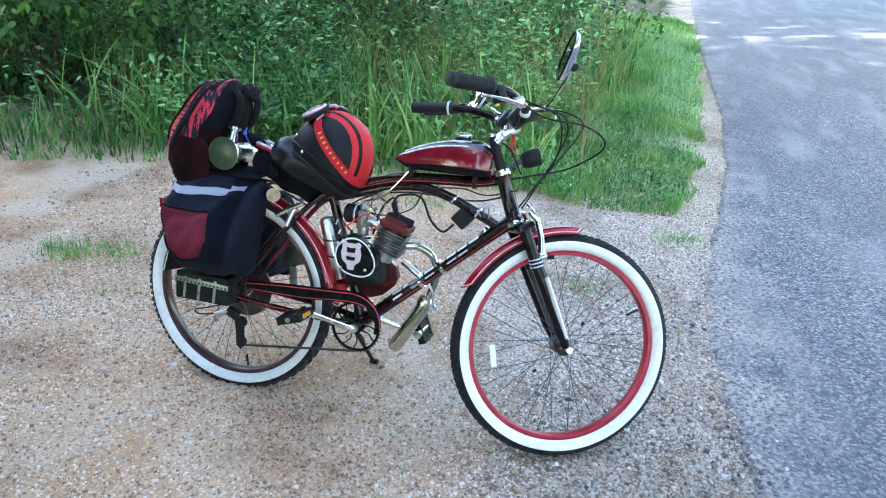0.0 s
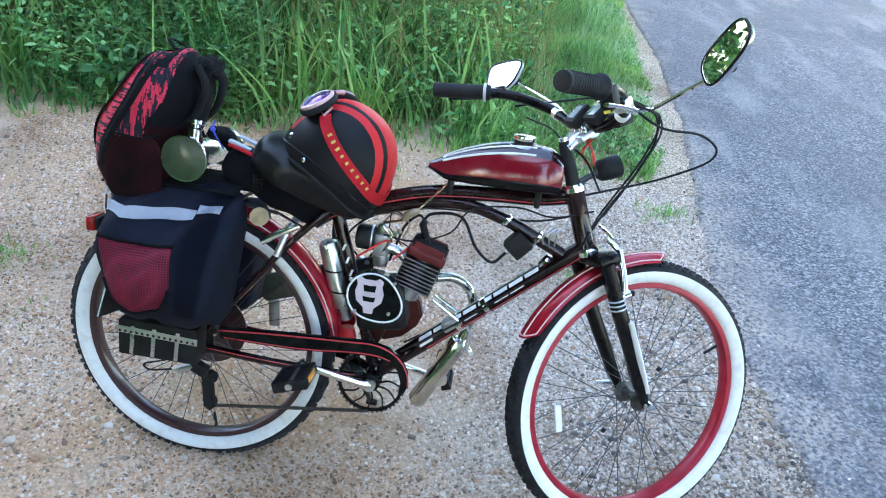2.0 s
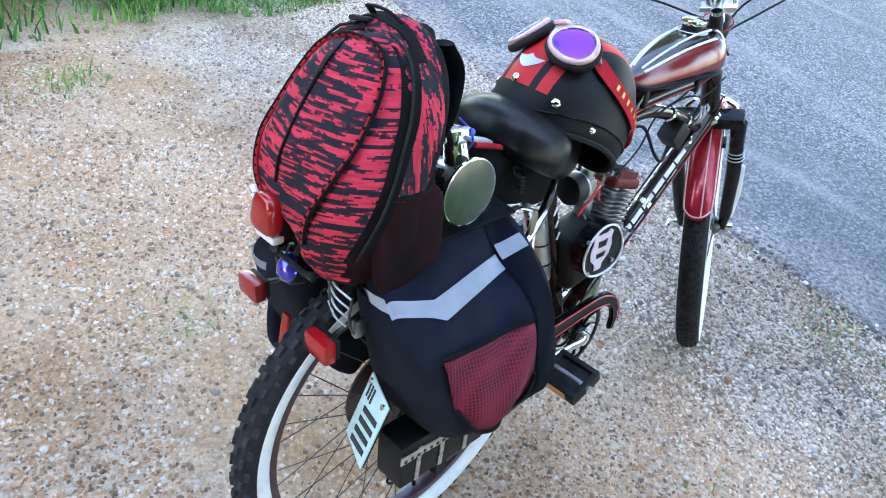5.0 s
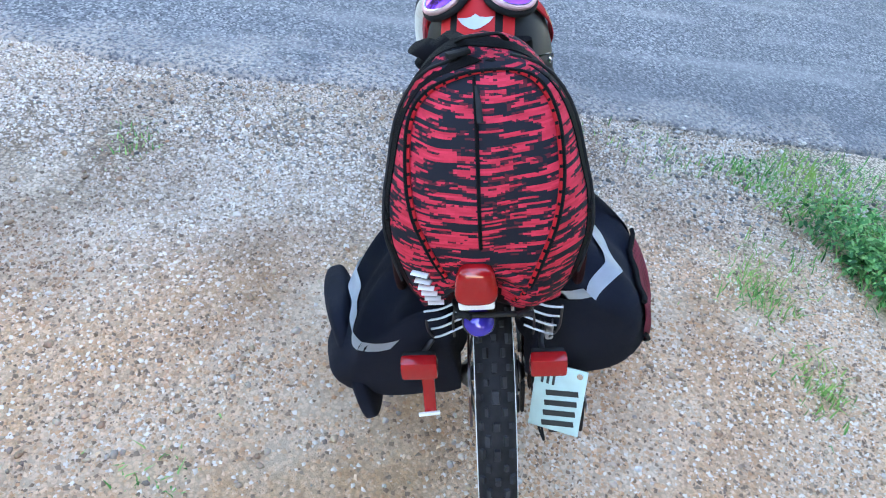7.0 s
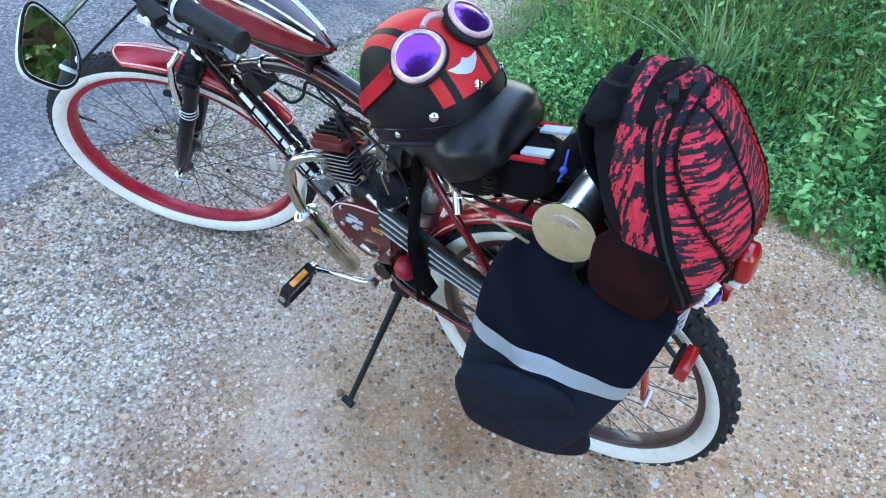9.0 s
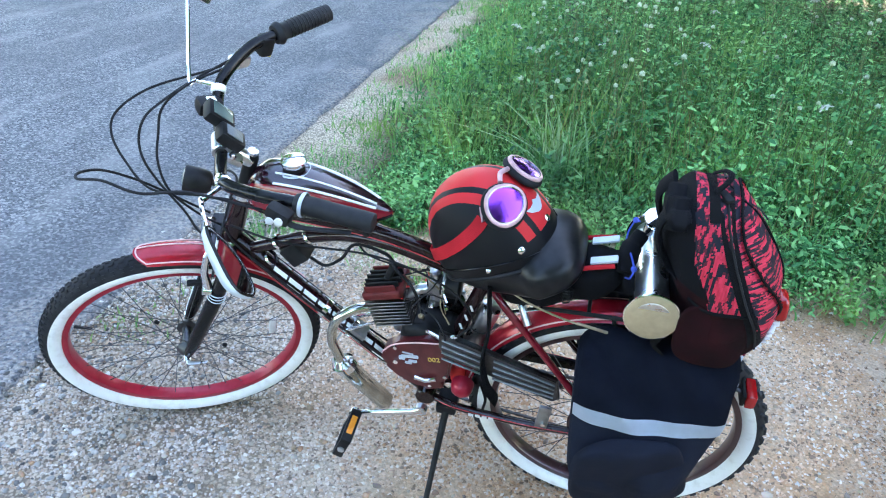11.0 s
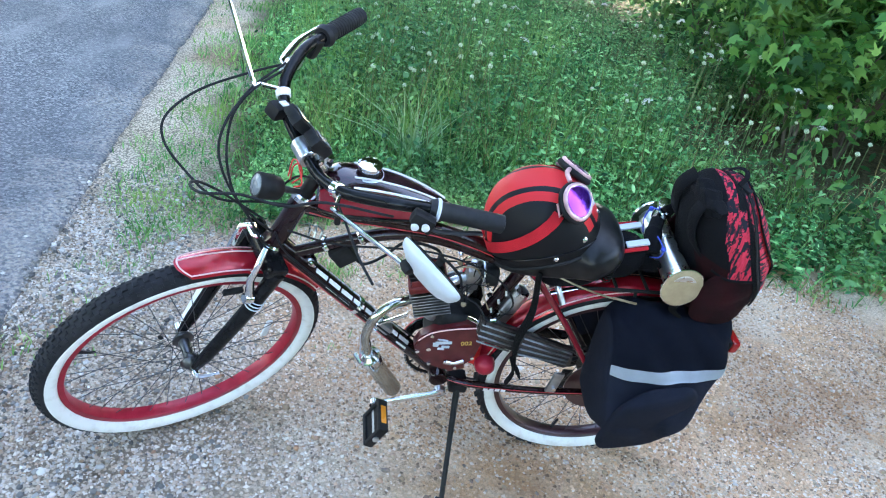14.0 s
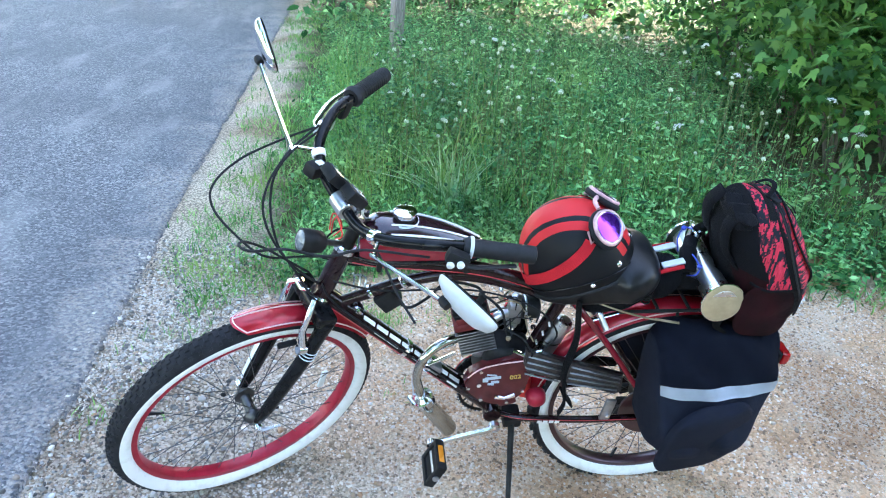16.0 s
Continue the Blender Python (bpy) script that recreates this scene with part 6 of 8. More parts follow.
# right-hand cover with its plain emblem
cover = []
for i in range(40):
    a = 2 * math.pi * i / 40
    r = 0.06 + 0.018 * max(0, math.cos(a + 0.55)) ** 4
    cover.append((0.427 + r * math.cos(a), 0.2 + r * math.sin(a) * 0.97))
part("magneto_cover", plate(cover, -0.078, -0.046, 0.004), "gloss_black", engine)
rim_pts = [(x + (0.427 - x) * 0.04, -0.0795, z + (0.2 - z) * 0.04) for x, z in cover]
part("cover_edge", tube(rim_pts, 0.0024, 6, closed=True, up=(0, 1, 0)), "white_paint", engine, "thin pale line round the cover")
half_em = [(0.0, 0.038), (0.012, 0.037), (0.021, 0.043), (0.031, 0.036), (0.028, 0.023), (0.033, 0.007), (0.029, -0.015), (0.0125, -0.03), (0.0105, -0.044), (0.0, -0.045)]
emb_out = [(0.42 + x, 0.203 + z) for x, z in half_em] + [(0.42 - x, 0.203 + z) for x, z in half_em[-2:0:-1]]
part("emblem", plate(emb_out, -0.0806, -0.0785, 0.0006), "emblem_pale", engine, "plain pale emblem on the black cover")
for zc, hh in ((0.017, 0.016), (-0.009, 0.012)):
    part("emblem_gap", plate([(0.42 - 0.0125, 0.203 + zc - hh / 2), (0.42 + 0.0125, 0.203 + zc - hh / 2), (0.42 + 0.015, 0.203 + zc + hh / 2), (0.42, 0.203 + zc + hh * 0.4), (0.42 - 0.015, 0.203 + zc + hh / 2)], -0.0815, -0.0808, 0.0002), "gloss_black", engine)
# bolts round the covers, and small fittings
for x, z in ((0.525, 0.112), (0.488, 0.07), (0.42, 0.06), (0.385, 0.1), (0.39, 0.19), (0.5, 0.17)):
    part("cover_bolt", lathe([(0.0, -0.003), (0.0048, -0.003), (0.0048, 0.0028), (0.0, 0.0036)], 8, m=pose(x, 0.0635, z)), "chrome", engine)
for x, z in ((0.475, 0.24), (0.375, 0.235), (0.39, 0.16), (0.468, 0.165)):
    part("cover_bolt", lathe([(0.0, 0.003), (0.0042, 0.003), (0.0042, -0.0028), (0.0, -0.0034)], 8, m=pose(x, -0.079, z)), "alloy", engine)
part("link_arm", tube([(0.455, 0.067, 0.085), (0.43, 0.07, 0.082), (0.405, 0.068, 0.092)], [0.006, 0.0045, 0.006], 8), "chrome", engine)
part("earth_wire", tube(spline([(0.40, 0.055, 0.21), (0.385, 0.07, 0.235), (0.41, 0.05, 0.27), (0.45, 0.035, 0.285)], 6), 0.0022, 6), "rubber", engine)
part("spark_lead", tube(spline([(0.517, 0.005, 0.37), (0.50, 0.03, 0.375), (0.47, 0.035, 0.345), (0.455, 0.03, 0.3), (0.44, 0.04, 0.25)], 6), 0.0032, 8), "rubber", engine)
part("choke_lever", tube([(0.41, 0.004, 0.31), (0.40, 0.022, 0.318), (0.392, 0.03, 0.305)], 0.0028, 6), "chrome", engine)
part("drain_screw", lathe([(0.0, -0.004), (0.006, -0.004), (0.006, 0.004), (0.0, 0.006)], 6, m=pose(0.43, 0.012, 0.268)), "chrome", engine)
# left-hand red cover and slotted drive guard
part("sprocket_cover", plate([(0.536, 0.125), (0.525, 0.16), (0.49, 0.188), (0.42, 0.212), (0.385, 0.205), (0.372, 0.15), (0.378, 0.09), (0.41, 0.05), (0.45, 0.045), (0.49, 0.06), (0.525, 0.095)], 0.03, 0.062, 0.005), "cover_red", engine, "candy-red side cover")
part("cover_line", tube(spline([(0.53, 0.0633, 0.15), (0.505, 0.0633, 0.178), (0.46, 0.0633, 0.196), (0.40, 0.0633, 0.208)], 5), 0.0018, 6), "pin_pink", engine)
for k, (x0, x1, zc, h) in enumerate(((0.487, 0.447, 0.148, 0.0085), (0.492, 0.478, 0.14, 0.012), (0.47, 0.45, 0.134, 0.007), (0.478, 0.462, 0.126, 0.006), (0.484, 0.458, 0.158, 0.0035))):
    part("cover_mark", box((abs(x1 - x0), 0.0015, h), ((x0 + x1) / 2, 0.063, zc), 0.0018, (0, 8 - 3 * k, 0), seg=2), "silver_tape", engine, "plain pale bar of an unreadable mark")
tx = bpy.data.curves.new("numerals", "FONT")
tx.body, tx.size, tx.extrude, tx.align_x = "002", 0.019, 0.0006, "CENTER"
tmp = new("numerals_draft", tx)
tme = bpy.data.meshes.new_from_object(tmp)
bpy.data.objects.remove(tmp)
tme.materials.append(M["gold_ink"])
num = new("numerals", tme)
num.parent = engine
num.matrix_basis = pose(0.41, 0.0628, 0.145, 90, 0, 180) @ pose(0, 0, 0, 0, 0, 10)
tagged(num, "gold painted numerals 002")
part("drive_cover_bolt", lathe([(0.0, -0.004), (0.006, -0.004), (0.006, 0.006), (0.0, 0.007)], 10, m=pose(0.5, 0.062, 0.125)), "chrome", engine)
part("clutch_arm", tube([(0.43, 0.055, 0.235), (0.40, 0.06, 0.225), (0.36, 0.062, 0.24)], 0.005, 8), "chrome", engine)
part("clutch_cable", tube(spline([(0.36, 0.062, 0.24), (0.33, 0.05, 0.29), (0.4, 0.035, 0.36), (0.55, 0.025, 0.40), (0.75, 0.03, 0.40), (0.86, 0.035, 0.43)], 6), 0.0025, 6), "rubber", engine)
part("timing_bell", lathe([(0.0, 0.024), (0.012, 0.022), (0.022, 0.014), (0.026, 0.0), (0.026, -0.012)], 20, m=pose(0.345, 0.062, 0.075)), "rim_red", engine, "round red cap")
part("red_block", box((0.05, 0.03, 0.05), (0.42, 0.04, 0.06), 0.008, (0, 20, 0)), "cover_red", engine)
guard = bp("drive_guard", plate([(0.40, 0.248), (0.135, 0.158), (0.125, 0.10), (0.14, 0.088), (0.385, 0.170), (0.40, 0.2)], 0.052, 0.068, 0.003), "dark_steel", None, "long dark drive guard with pale ribs")
for k in range(4):
    f = 0.012 + k * 0.0195
    x0, x1 = (0.392, 0.14)
    part("guard_bar", tube([(x0, 0.0695, 0.243 - f - 0.002), (x0 - 0.09, 0.0695, 0.212 - f)], 0.0034, 6, flat=0.6), "cast_alloy", guard)
    part("guard_bar", tube([(x0 - 0.115, 0.0695, 0.204 - f), (x1, 0.0695, 0.157 - f * 0.72)], 0.0034, 6, flat=0.6), "cast_alloy", guard)
bp("stay_plate", box((0.028, 0.008, 0.075), (0.154, 0.082, 0.048), 0.003, (0, -4, 0)), "cast_alloy", None, "dull grey metal plate")
bp("stay_plate_bolt", lathe([(0.0, -0.004), (0.006, -0.004), (0.006, 0.005), (0.0, 0.006)], 8, m=pose(0.152, 0.087, 0.03)), "chrome")
# hanging black strap by the guard
strap = bp("tie_strap", tube(spline([(0.30, 0.055, 0.40), (0.292, 0.082, 0.30), (0.30, 0.085, 0.2), (0.285, 0.085, 0.12), (0.262, 0.086, 0.08)], 6), 0.019, 8, flat=0.22, up=(1, 0, 0)), "web_black", None, "loose black webbing strap")
bp("strap_end", tube(spline([(0.30, 0.09, 0.14), (0.285, 0.1, 0.1), (0.29, 0.095, 0.05)], 5), 0.009, 8, flat=0.35, up=(1, 0, 0)), "web_black")

# carburettor, filter, intake
carb = bp("carburettor", box((0.034, 0.034, 0.06), (0.425, -0.012, 0.303), 0.007), "cast_alloy", None, "small alloy carburettor")
part("air_filter", lathe([(0.0, -0.024), (0.026, -0.024), (0.029, -0.018), (0.029, 0.016), (0.024, 0.02), (0.0, 0.02)], 24, m=pose(0.388, -0.012, 0.318, 0, 0, 90)), "satin_black", carb)
part("filter_rim", lathe([(0.029, -0.003), (0.0305, 0), (0.029, 0.003)], 24, closed=True, m=pose(0.404, -0.012, 0.318, 0, 0, 90)), "alloy", carb)
part("float_bowl", lathe([(0.0, -0.012), (0.016, -0.012), (0.018, 0.0), (0.018, 0.014), (0.0, 0.014)], 18, m=pose(0.428, -0.014, 0.268, 90, 0, 0)), "alloy", carb)
part("slide_cap", lathe([(0.0, -0.01), (0.012, -0.01), (0.013, 0.01), (0.006, 0.014), (0.0, 0.014)], 16, m=pose(0.425, -0.012, 0.342, 90, 0, 0)), "alloy", carb)
part("intake", tube(spline([(0.44, -0.01, 0.30), (0.465, -0.006, 0.292), (0.5, 0.0, 0.262)], 5), 0.0115, 12), "alloy", carb)
part("fuel_line", tube(spline([(0.43, -0.025, 0.29), (0.45, -0.035, 0.33), (0.43, -0.03, 0.36), (0.47, -0.025, 0.375), (0.5, -0.015, 0.40), (0.56, -0.015, 0.47)], 6), 0.0032, 8), "pipe_chrome", carb)
part("fuel_filter", tube([(0.47, -0.03, 0.375), (0.478, -0.028, 0.388), (0.494, -0.025, 0.396), (0.505, -0.022, 0.402)], [0.005, 0.009, 0.009, 0.005], 14), "brass_dull", carb, "small brownish fuel filter")
part("carb_wire", tube(spline([(0.41, 0.02, 0.33), (0.44, 0.03, 0.37), (0.48, 0.02, 0.355), (0.47, 0.0, 0.32)], 6), 0.002, 6), "brass_dull", carb)
# tangle of small wires, hoses and fittings round the carburettor
tangle = random.Random(5)
for k in range(9):
    a = Vector((tangle.uniform(0.375, 0.47), tangle.uniform(-0.05, 0.05), tangle.uniform(0.255, 0.36)))
    c = Vector((tangle.uniform(0.375, 0.49), tangle.uniform(-0.045, 0.05), tangle.uniform(0.255, 0.37)))
    mid = (a + c) / 2 + Vector((tangle.uniform(-0.02, 0.02), tangle.uniform(-0.02, 0.02), tangle.uniform(0.005, 0.03)))
    part("wire", tube(spline([a, mid, c], 6), 0.0016 + 0.0008 * (k % 2), 6), ("rubber", "rubber", "brass_dull", "signal_red")[k % 4], carb)
for k in range(8):
    x, y, z = tangle.uniform(0.385, 0.47), tangle.uniform(-0.045, 0.045), tangle.uniform(0.25, 0.35)
    part("fitting", lathe([(0.0, -0.005), (0.0055, -0.005), (0.006, 0.0), (0.004, 0.005), (0.0, 0.006)], 8, m=pose(x, y, z, 30 * k, 0, 50 * k)), ("chrome", "dark_steel", "brass_dull")[k % 3], carb)
bp("engine_mount", tube([(0.34, 0, 0.27), (0.37, 0, 0.2)], 0.012, 10), "cast_alloy")
bp("front_mount", box((0.048, 0.044, 0.024), (0.61, 0, 0.135), 0.006, (0, -41, 0)), "cast_alloy", None, "clamped alloy engine mount")
for s in (-1, 1):
    bp("mount_stud", tube([(0.56, s * 0.017, 0.19), (0.625, s * 0.02, 0.15)], 0.0045, 8), "chrome")
    bp("mount_nut", lathe([(0.0, -0.005), (0.008, -0.005), (0.008, 0.005), (0.0, 0.005)], 6, m=pose(0.63, s * 0.02, 0.147, 0, 0, 60)), "chrome")
    bp("lower_clamp", lathe([(0.0205, -0.007), (0.0235, -0.006), (0.0235, 0.006), (0.0205, 0.007)], 18, m=pose(0.655 - 0.03 * s, 0, 0.165 - 0.027 * s, 0, -41, 0) @ pose(0, 0, 0, 0, 0, 90)), "chrome")

# exhaust
exhaust = bp("exhaust_pipe", tube(spline([(0.56, 0.012, 0.236), (0.60, 0.03, 0.235), (0.64, 0.046, 0.205), (0.655, 0.052, 0.15), (0.645, 0.052, 0.10), (0.632, 0.05, 0.06)], 7), 0.0115, 14), "pipe_chrome", None, "bent chromed exhaust with a short silencer", None, 60)
part("silencer", tube([(0.636, 0.05, 0.072), (0.632, 0.05, 0.062), (0.625, 0.048, 0.048), (0.62, 0.046, 0.036), (0.548, 0.016, -0.096), (0.542, 0.014, -0.104)], [0.014, 0.025, 0.026, 0.023, 0.023, 0.015], 20), "pipe_chrome", exhaust)
part("clamp_band", tube([(0.634, 0.05, 0.066), (0.626, 0.0475, 0.05)], 0.0275, 20), "chrome", exhaust)
part("clamp_screw", tube([(0.652, 0.062, 0.05), (0.666, 0.03, 0.046)], 0.006, 8), "chrome", exhaust)
part("hanger", tube([(0.655, 0.03, 0.055), (0.66, 0.018, 0.1), (0.645, 0.008, 0.13)], 0.006, 8, flat=0.4), "alloy", exhaust)

# oil bottle behind the seat tube
bottle = bp("oil_bottle", tube([(0.2955, 0, 0.292), (0.298, 0, 0.286), (0.303, 0, 0.27), (0.33, 0, 0.185), (0.347, 0, 0.135), (0.352, 0, 0.118), (0.358, 0, 0.10)], [0.012, 0.0215, 0.0235, 0.0235, 0.0225, 0.016, 0.0145], 22), "alloy", None, "brushed alloy bottle strapped to the seat tube")
for p in ((0.318, 0.222), (0.335, 0.172)):
    part("band", lathe([(0.0238, -0.0025), (0.0248, 0), (0.0238, 0.0025)], 22, closed=True, m=pose(p[0], 0, p[1], 90, 0, 0) @ pose(0, 0, 0, -17.5 * 0, 0, 0)), "rubber", bottle)
part("bottle_base", lathe([(0.0, -0.03), (0.022, -0.03), (0.024, -0.02), (0.022, 0.0), (0.016, 0.02), (0.0, 0.022)], 20, m=pose(0.362, 0, 0.06, 90, 0, 0)), "signal_red", bottle, "red plastic base")

# cranks, chainring, guard, chain
crank = bp("chainring", lathe([(0.072, -0.002), (0.080, -0.002), (0.080, 0.002), (0.072, 0.002)], 60, closed=True, m=pose(0.44, -0.052, -0.028)), "gloss_black", None, "black chainring with curved arms")
for k in range(12):
    a = 30 * k
    pts = [(0.02, 0, 0), (0.045, 0, 0.008), (0.073, 0, -0.002)]
    part("ring_arm", moved(tube(spline(pts, 4), 0.0038, 6, flat=0.5), pose(0.44, -0.052, -0.028, 0, a, 0)), "gloss_black", crank)
part("ring_boss", lathe([(0.0, -0.006), (0.022, -0.006), (0.024, 0.004), (0.0, 0.004)], 20, m=pose(0.44, -0.054, -0.028)), "gloss_black", crank)
teeth = bmesh.new()
for k in range(44):
    t2 = box((0.005, 0.003, 0.0055), (0, 0, 0.0815), 0.0)
    t2.transform(pose(0.44, -0.052, -0.028, 0, 360 / 44 * k, 0))
    teeth = join(teeth, t2)
part("teeth", teeth, "dark_steel", crank)
for s, tip in ((-1, (0.282, -0.092, 0.007)), (1, (0.602, 0.088, -0.069))):
    hub = (0.44, s * 0.07, -0.028)
    arm = bp("crank_arm", tube([hub, Vector(hub).lerp(Vector(tip), 0.12) + Vector((0, s * 0.006, 0)), tip], [0.0135, 0.0095, 0.0085], 12, flat=0.75, up=(0, 1, 0)), "chrome", None, "bright forged crank")
    part("crank_bolt", lathe([(0.0, -0.008), (0.0145, -0.008), (0.0145, 0.008), (0.0, 0.009)], 16, m=pose(*hub)), "alloy", arm)
    part("crank_eye", lathe([(0.0, -0.007), (0.0135, -0.007), (0.0135, 0.007), (0.0, 0.007)], 16, m=pose(*tip)), "chrome", arm)
    c = Vector(tip) + Vector((0, s * 0.06, 0.0))
    tilt = -18 if s < 0 else 68
    pedal = bp("pedal", box((0.075, 0.088, 0.012), (0, 0, 0), 0.004), "satin_black", None, "black plastic pedal with amber reflectors", Matrix.Translation(c) @ pose(0, 0, 0, 0, tilt, 0))
    for k in (-1, 1):
        part("pedal_cage", box((0.012, 0.09, 0.026), (k * 0.034, 0, 0), 0.004), "satin_black", pedal)
        part("pedal_side", box((0.07, 0.012, 0.024), (0, k * 0.04, 0), 0.004), "satin_black", pedal)
        part("reflector", box((0.004, 0.05, 0.014), (k * 0.0395, 0, 0), 0.0015), "amber", pedal, "amber reflector")
    part("axle", lathe([(0.0, -0.05), (0.008, -0.05), (0.008, 0.05), (0.0, 0.05)], 12), "alloy", pedal)
gp = [(0.075, 0.066), (0.2, 0.078), (0.38, 0.09), (0.44, 0.093), (0.48, 0.083), (0.51, 0.062), (0.528, 0.03), (0.533, -0.005), (0.524, -0.03), (0.512, -0.028), (0.514, 0.0), (0.503, 0.03), (0.48, 0.048), (0.45, 0.055), (0.385, 0.053), (0.27, 0.04), (0.08, 0.038)]
cg = bp("chain_guard", plate(gp, -0.088, -0.076, 0.003), "gloss_black", None, "black chain guard with a red pinstripe")
part("pinstripe", tube(spline([(x, -0.0895, z - 0.006) for x, z in gp[:8]], 4), 0.0017, 6), "pin_red", cg)
part("pinstripe", tube(spline([(0.09, -0.0895, 0.044), (0.27, -0.0895, 0.047), (0.385, -0.0895, 0.059), (0.45, -0.0895, 0.061), (0.485, -0.0895, 0.053)], 4), 0.0013, 6), "pin_red", cg)
for (x0, z0), (x1, z1) in (((0.44, -0.108), (0.05, -0.165)), ((0.43, 0.052), (0.02, 0.036))):
    run = None
    for k in range(34):
        x, z = x0 + (x1 - x0) * (k + 0.5) / 34, z0 + (z1 - z0) * (k + 0.5) / 34
        run = join(run, box((0.0145, 0.006 if k % 2 else 0.0042, 0.0066), (x, -0.053, z), 0.0, (0, -math.degrees(math.atan2(z0 - z1, x0 - x1)), 0)))
    bp("chain_run", run, "dark_steel", None, "oily bicycle chain")
# rear sprockets and derailleur
for k, r in enumerate((0.046, 0.041, 0.036, 0.031)):
    bp("sprocket", lathe([(0.012, -0.001), (r, -0.001), (r, 0.001), (0.012, 0.001)], 36, closed=True, m=pose(0, -0.036 - 0.005 * k, 0)), "dark_steel")
bp("drive_sprocket", lathe([(0.03, -0.002), (0.098, -0.002), (0.098, 0.002), (0.03, 0.002)], 48, closed=True, m=pose(0, 0.04, 0)), "rim_maroon", None, "large driven sprocket on the wheel")
der = bp("derailleur", box((0.045, 0.024, 0.03), (0.03, -0.082, -0.05), 0.008, (0, 25, 0)), "satin_black", None, "black rear derailleur")
part("cage", plate([(0.025, -0.07), (0.055, -0.07), (0.064, -0.16), (0.05, -0.175), (0.034, -0.165)], -0.066, -0.058, 0.002), "satin_black", der)
for z in (-0.085, -0.152):
    part("jockey_wheel", lathe([(0.006, -0.003), (0.018, -0.003), (0.018, 0.003), (0.006, 0.003)], 20, closed=True, m=pose(0.046, -0.053, z)), "rubber", der)
part("link_arm", tube([(0.03, -0.085, -0.04), (-0.02, -0.088, -0.06), (-0.035, -0.085, -0.063)], [0.008, 0.009, 0.005], 10), "alloy", der)
part("cable_loop", tube(spline([(-0.03, -0.085, -0.062), (-0.09, -0.09, -0.072), (-0.105, -0.088, -0.06), (-0.07, -0.08, -0.05), (0.05, -0.07, -0.01)], 6), 0.0023, 6), "rubber", der)

# kickstand down to the ground on the left
foot_l = BIKE.inverted() @ Vector((0.402, 0.186, 0.009))
ks = bp("kickstand", tube([(0.385, 0.03, -0.04), (0.386, 0.05, -0.062), Vector((0.386, 0.05, -0.062)).lerp(foot_l, 0.5), foot_l], [0.013, 0.009, 0.007, 0.007], 12), "satin_black", None, "black side stand planted on the gravel")
part("stand_bracket", box((0.05, 0.06, 0.03), (0.385, 0.02, -0.045), 0.008), "satin_black", ks)
part("stand_foot", tube([foot_l + Vector((-0.012, 0.002, 0)), foot_l + Vector((0.016, -0.002, 0.002))], 0.009, 10), "rubber", ks)

# rear rack
for s in (-1, 1):
    bp("rack_rail", tube(spline([(0.19, s * 0.045, 0.352), (0.1, s * 0.055, 0.366), (-0.1, s * 0.055, 0.372), (-0.2, s * 0.05, 0.372), (-0.225, s * 0.03, 0.37)], 5), 0.0045, 8), "satin_black")
    bp("rack_stay", tube(spline([(0.0, s * 0.075, 0.02), (-0.06, s * 0.072, 0.2), (-0.11, s * 0.055, 0.37)], 4), 0.0042, 8), "satin_black")
    bp("rack_stay", tube(spline([(0.0, s * 0.075, 0.02), (0.02, s * 0.072, 0.2), (0.05, s * 0.055, 0.366)], 4), 0.0042, 8), "satin_black")
    bp("rack_arm", tube([(0.19, s * 0.045, 0.352), (0.25, s * 0.042, 0.325)], 0.006, 8, flat=0.5), "chrome")
    for k in range(4):
        z = 0.37 - 0.017 * k
        bp("rack_wire", tube(spline([(-0.19, s * 0.042, z), (-0.198, s * 0.07, z - 0.008), (-0.19, s * (0.094 - 0.004 * k), z - 0.02)], 4), 0.0017, 6), "silver_tape", None, "bent white wire of the rack")
    bp("rack_wire", tube(spline([(-0.19, s * 0.048, 0.372), (-0.197, s * 0.055, 0.34), (-0.19, s * 0.055, 0.3)], 4), 0.0019, 6), "dark_steel")
    bp("rack_wire", tube(spline([(-0.188, s * 0.094, 0.352), (-0.19, s * 0.09, 0.31), (-0.17, s * 0.078, 0.27)], 4), 0.0019, 6), "dark_steel")
for k in range(5):
    x = 0.1 - 0.08 * k
    bp("rack_slat", tube([(x, -0.052, 0.37), (x, 0.052, 0.37)], 0.004, 8), "satin_black")
# rear brake and bits below the rack on the right
bp("rear_brake", tube(spline([(0.2, -0.075, 0.26), (0.215, -0.06, 0.31), (0.23, -0.02, 0.345), (0.235, 0.03, 0.345), (0.215, 0.06, 0.31)], 5), 0.008, 10), "alloy")
bp("brake_spring", tube([(0.165, -0.08, 0.29), (0.205, -0.07, 0.315), (0.245, -0.06, 0.335)], [0.007, 0.009, 0.006], 10), "chrome")
bp("brake_cable", tube(spline([(0.29, 0.03, 0.39), (0.22, 0.075, 0.39), (0.14, 0.09, 0.375), (0.08, 0.09, 0.365)], 5), 0.0022, 6), "brass_dull", None, "slack brass-coloured cable")
bp("cable_end", tube([(0.12, 0.09, 0.372), (0.06, 0.092, 0.362)], 0.003, 8), "brass_dull")
bp("brass_disc", lathe([(0.0, -0.002), (0.021, -0.002), (0.021, 0.002), (0.0, 0.002)], 20, m=pose(0.165, -0.1, 0.355, 0, 0, 25)), "brass_dull", None, "worn brass disc")

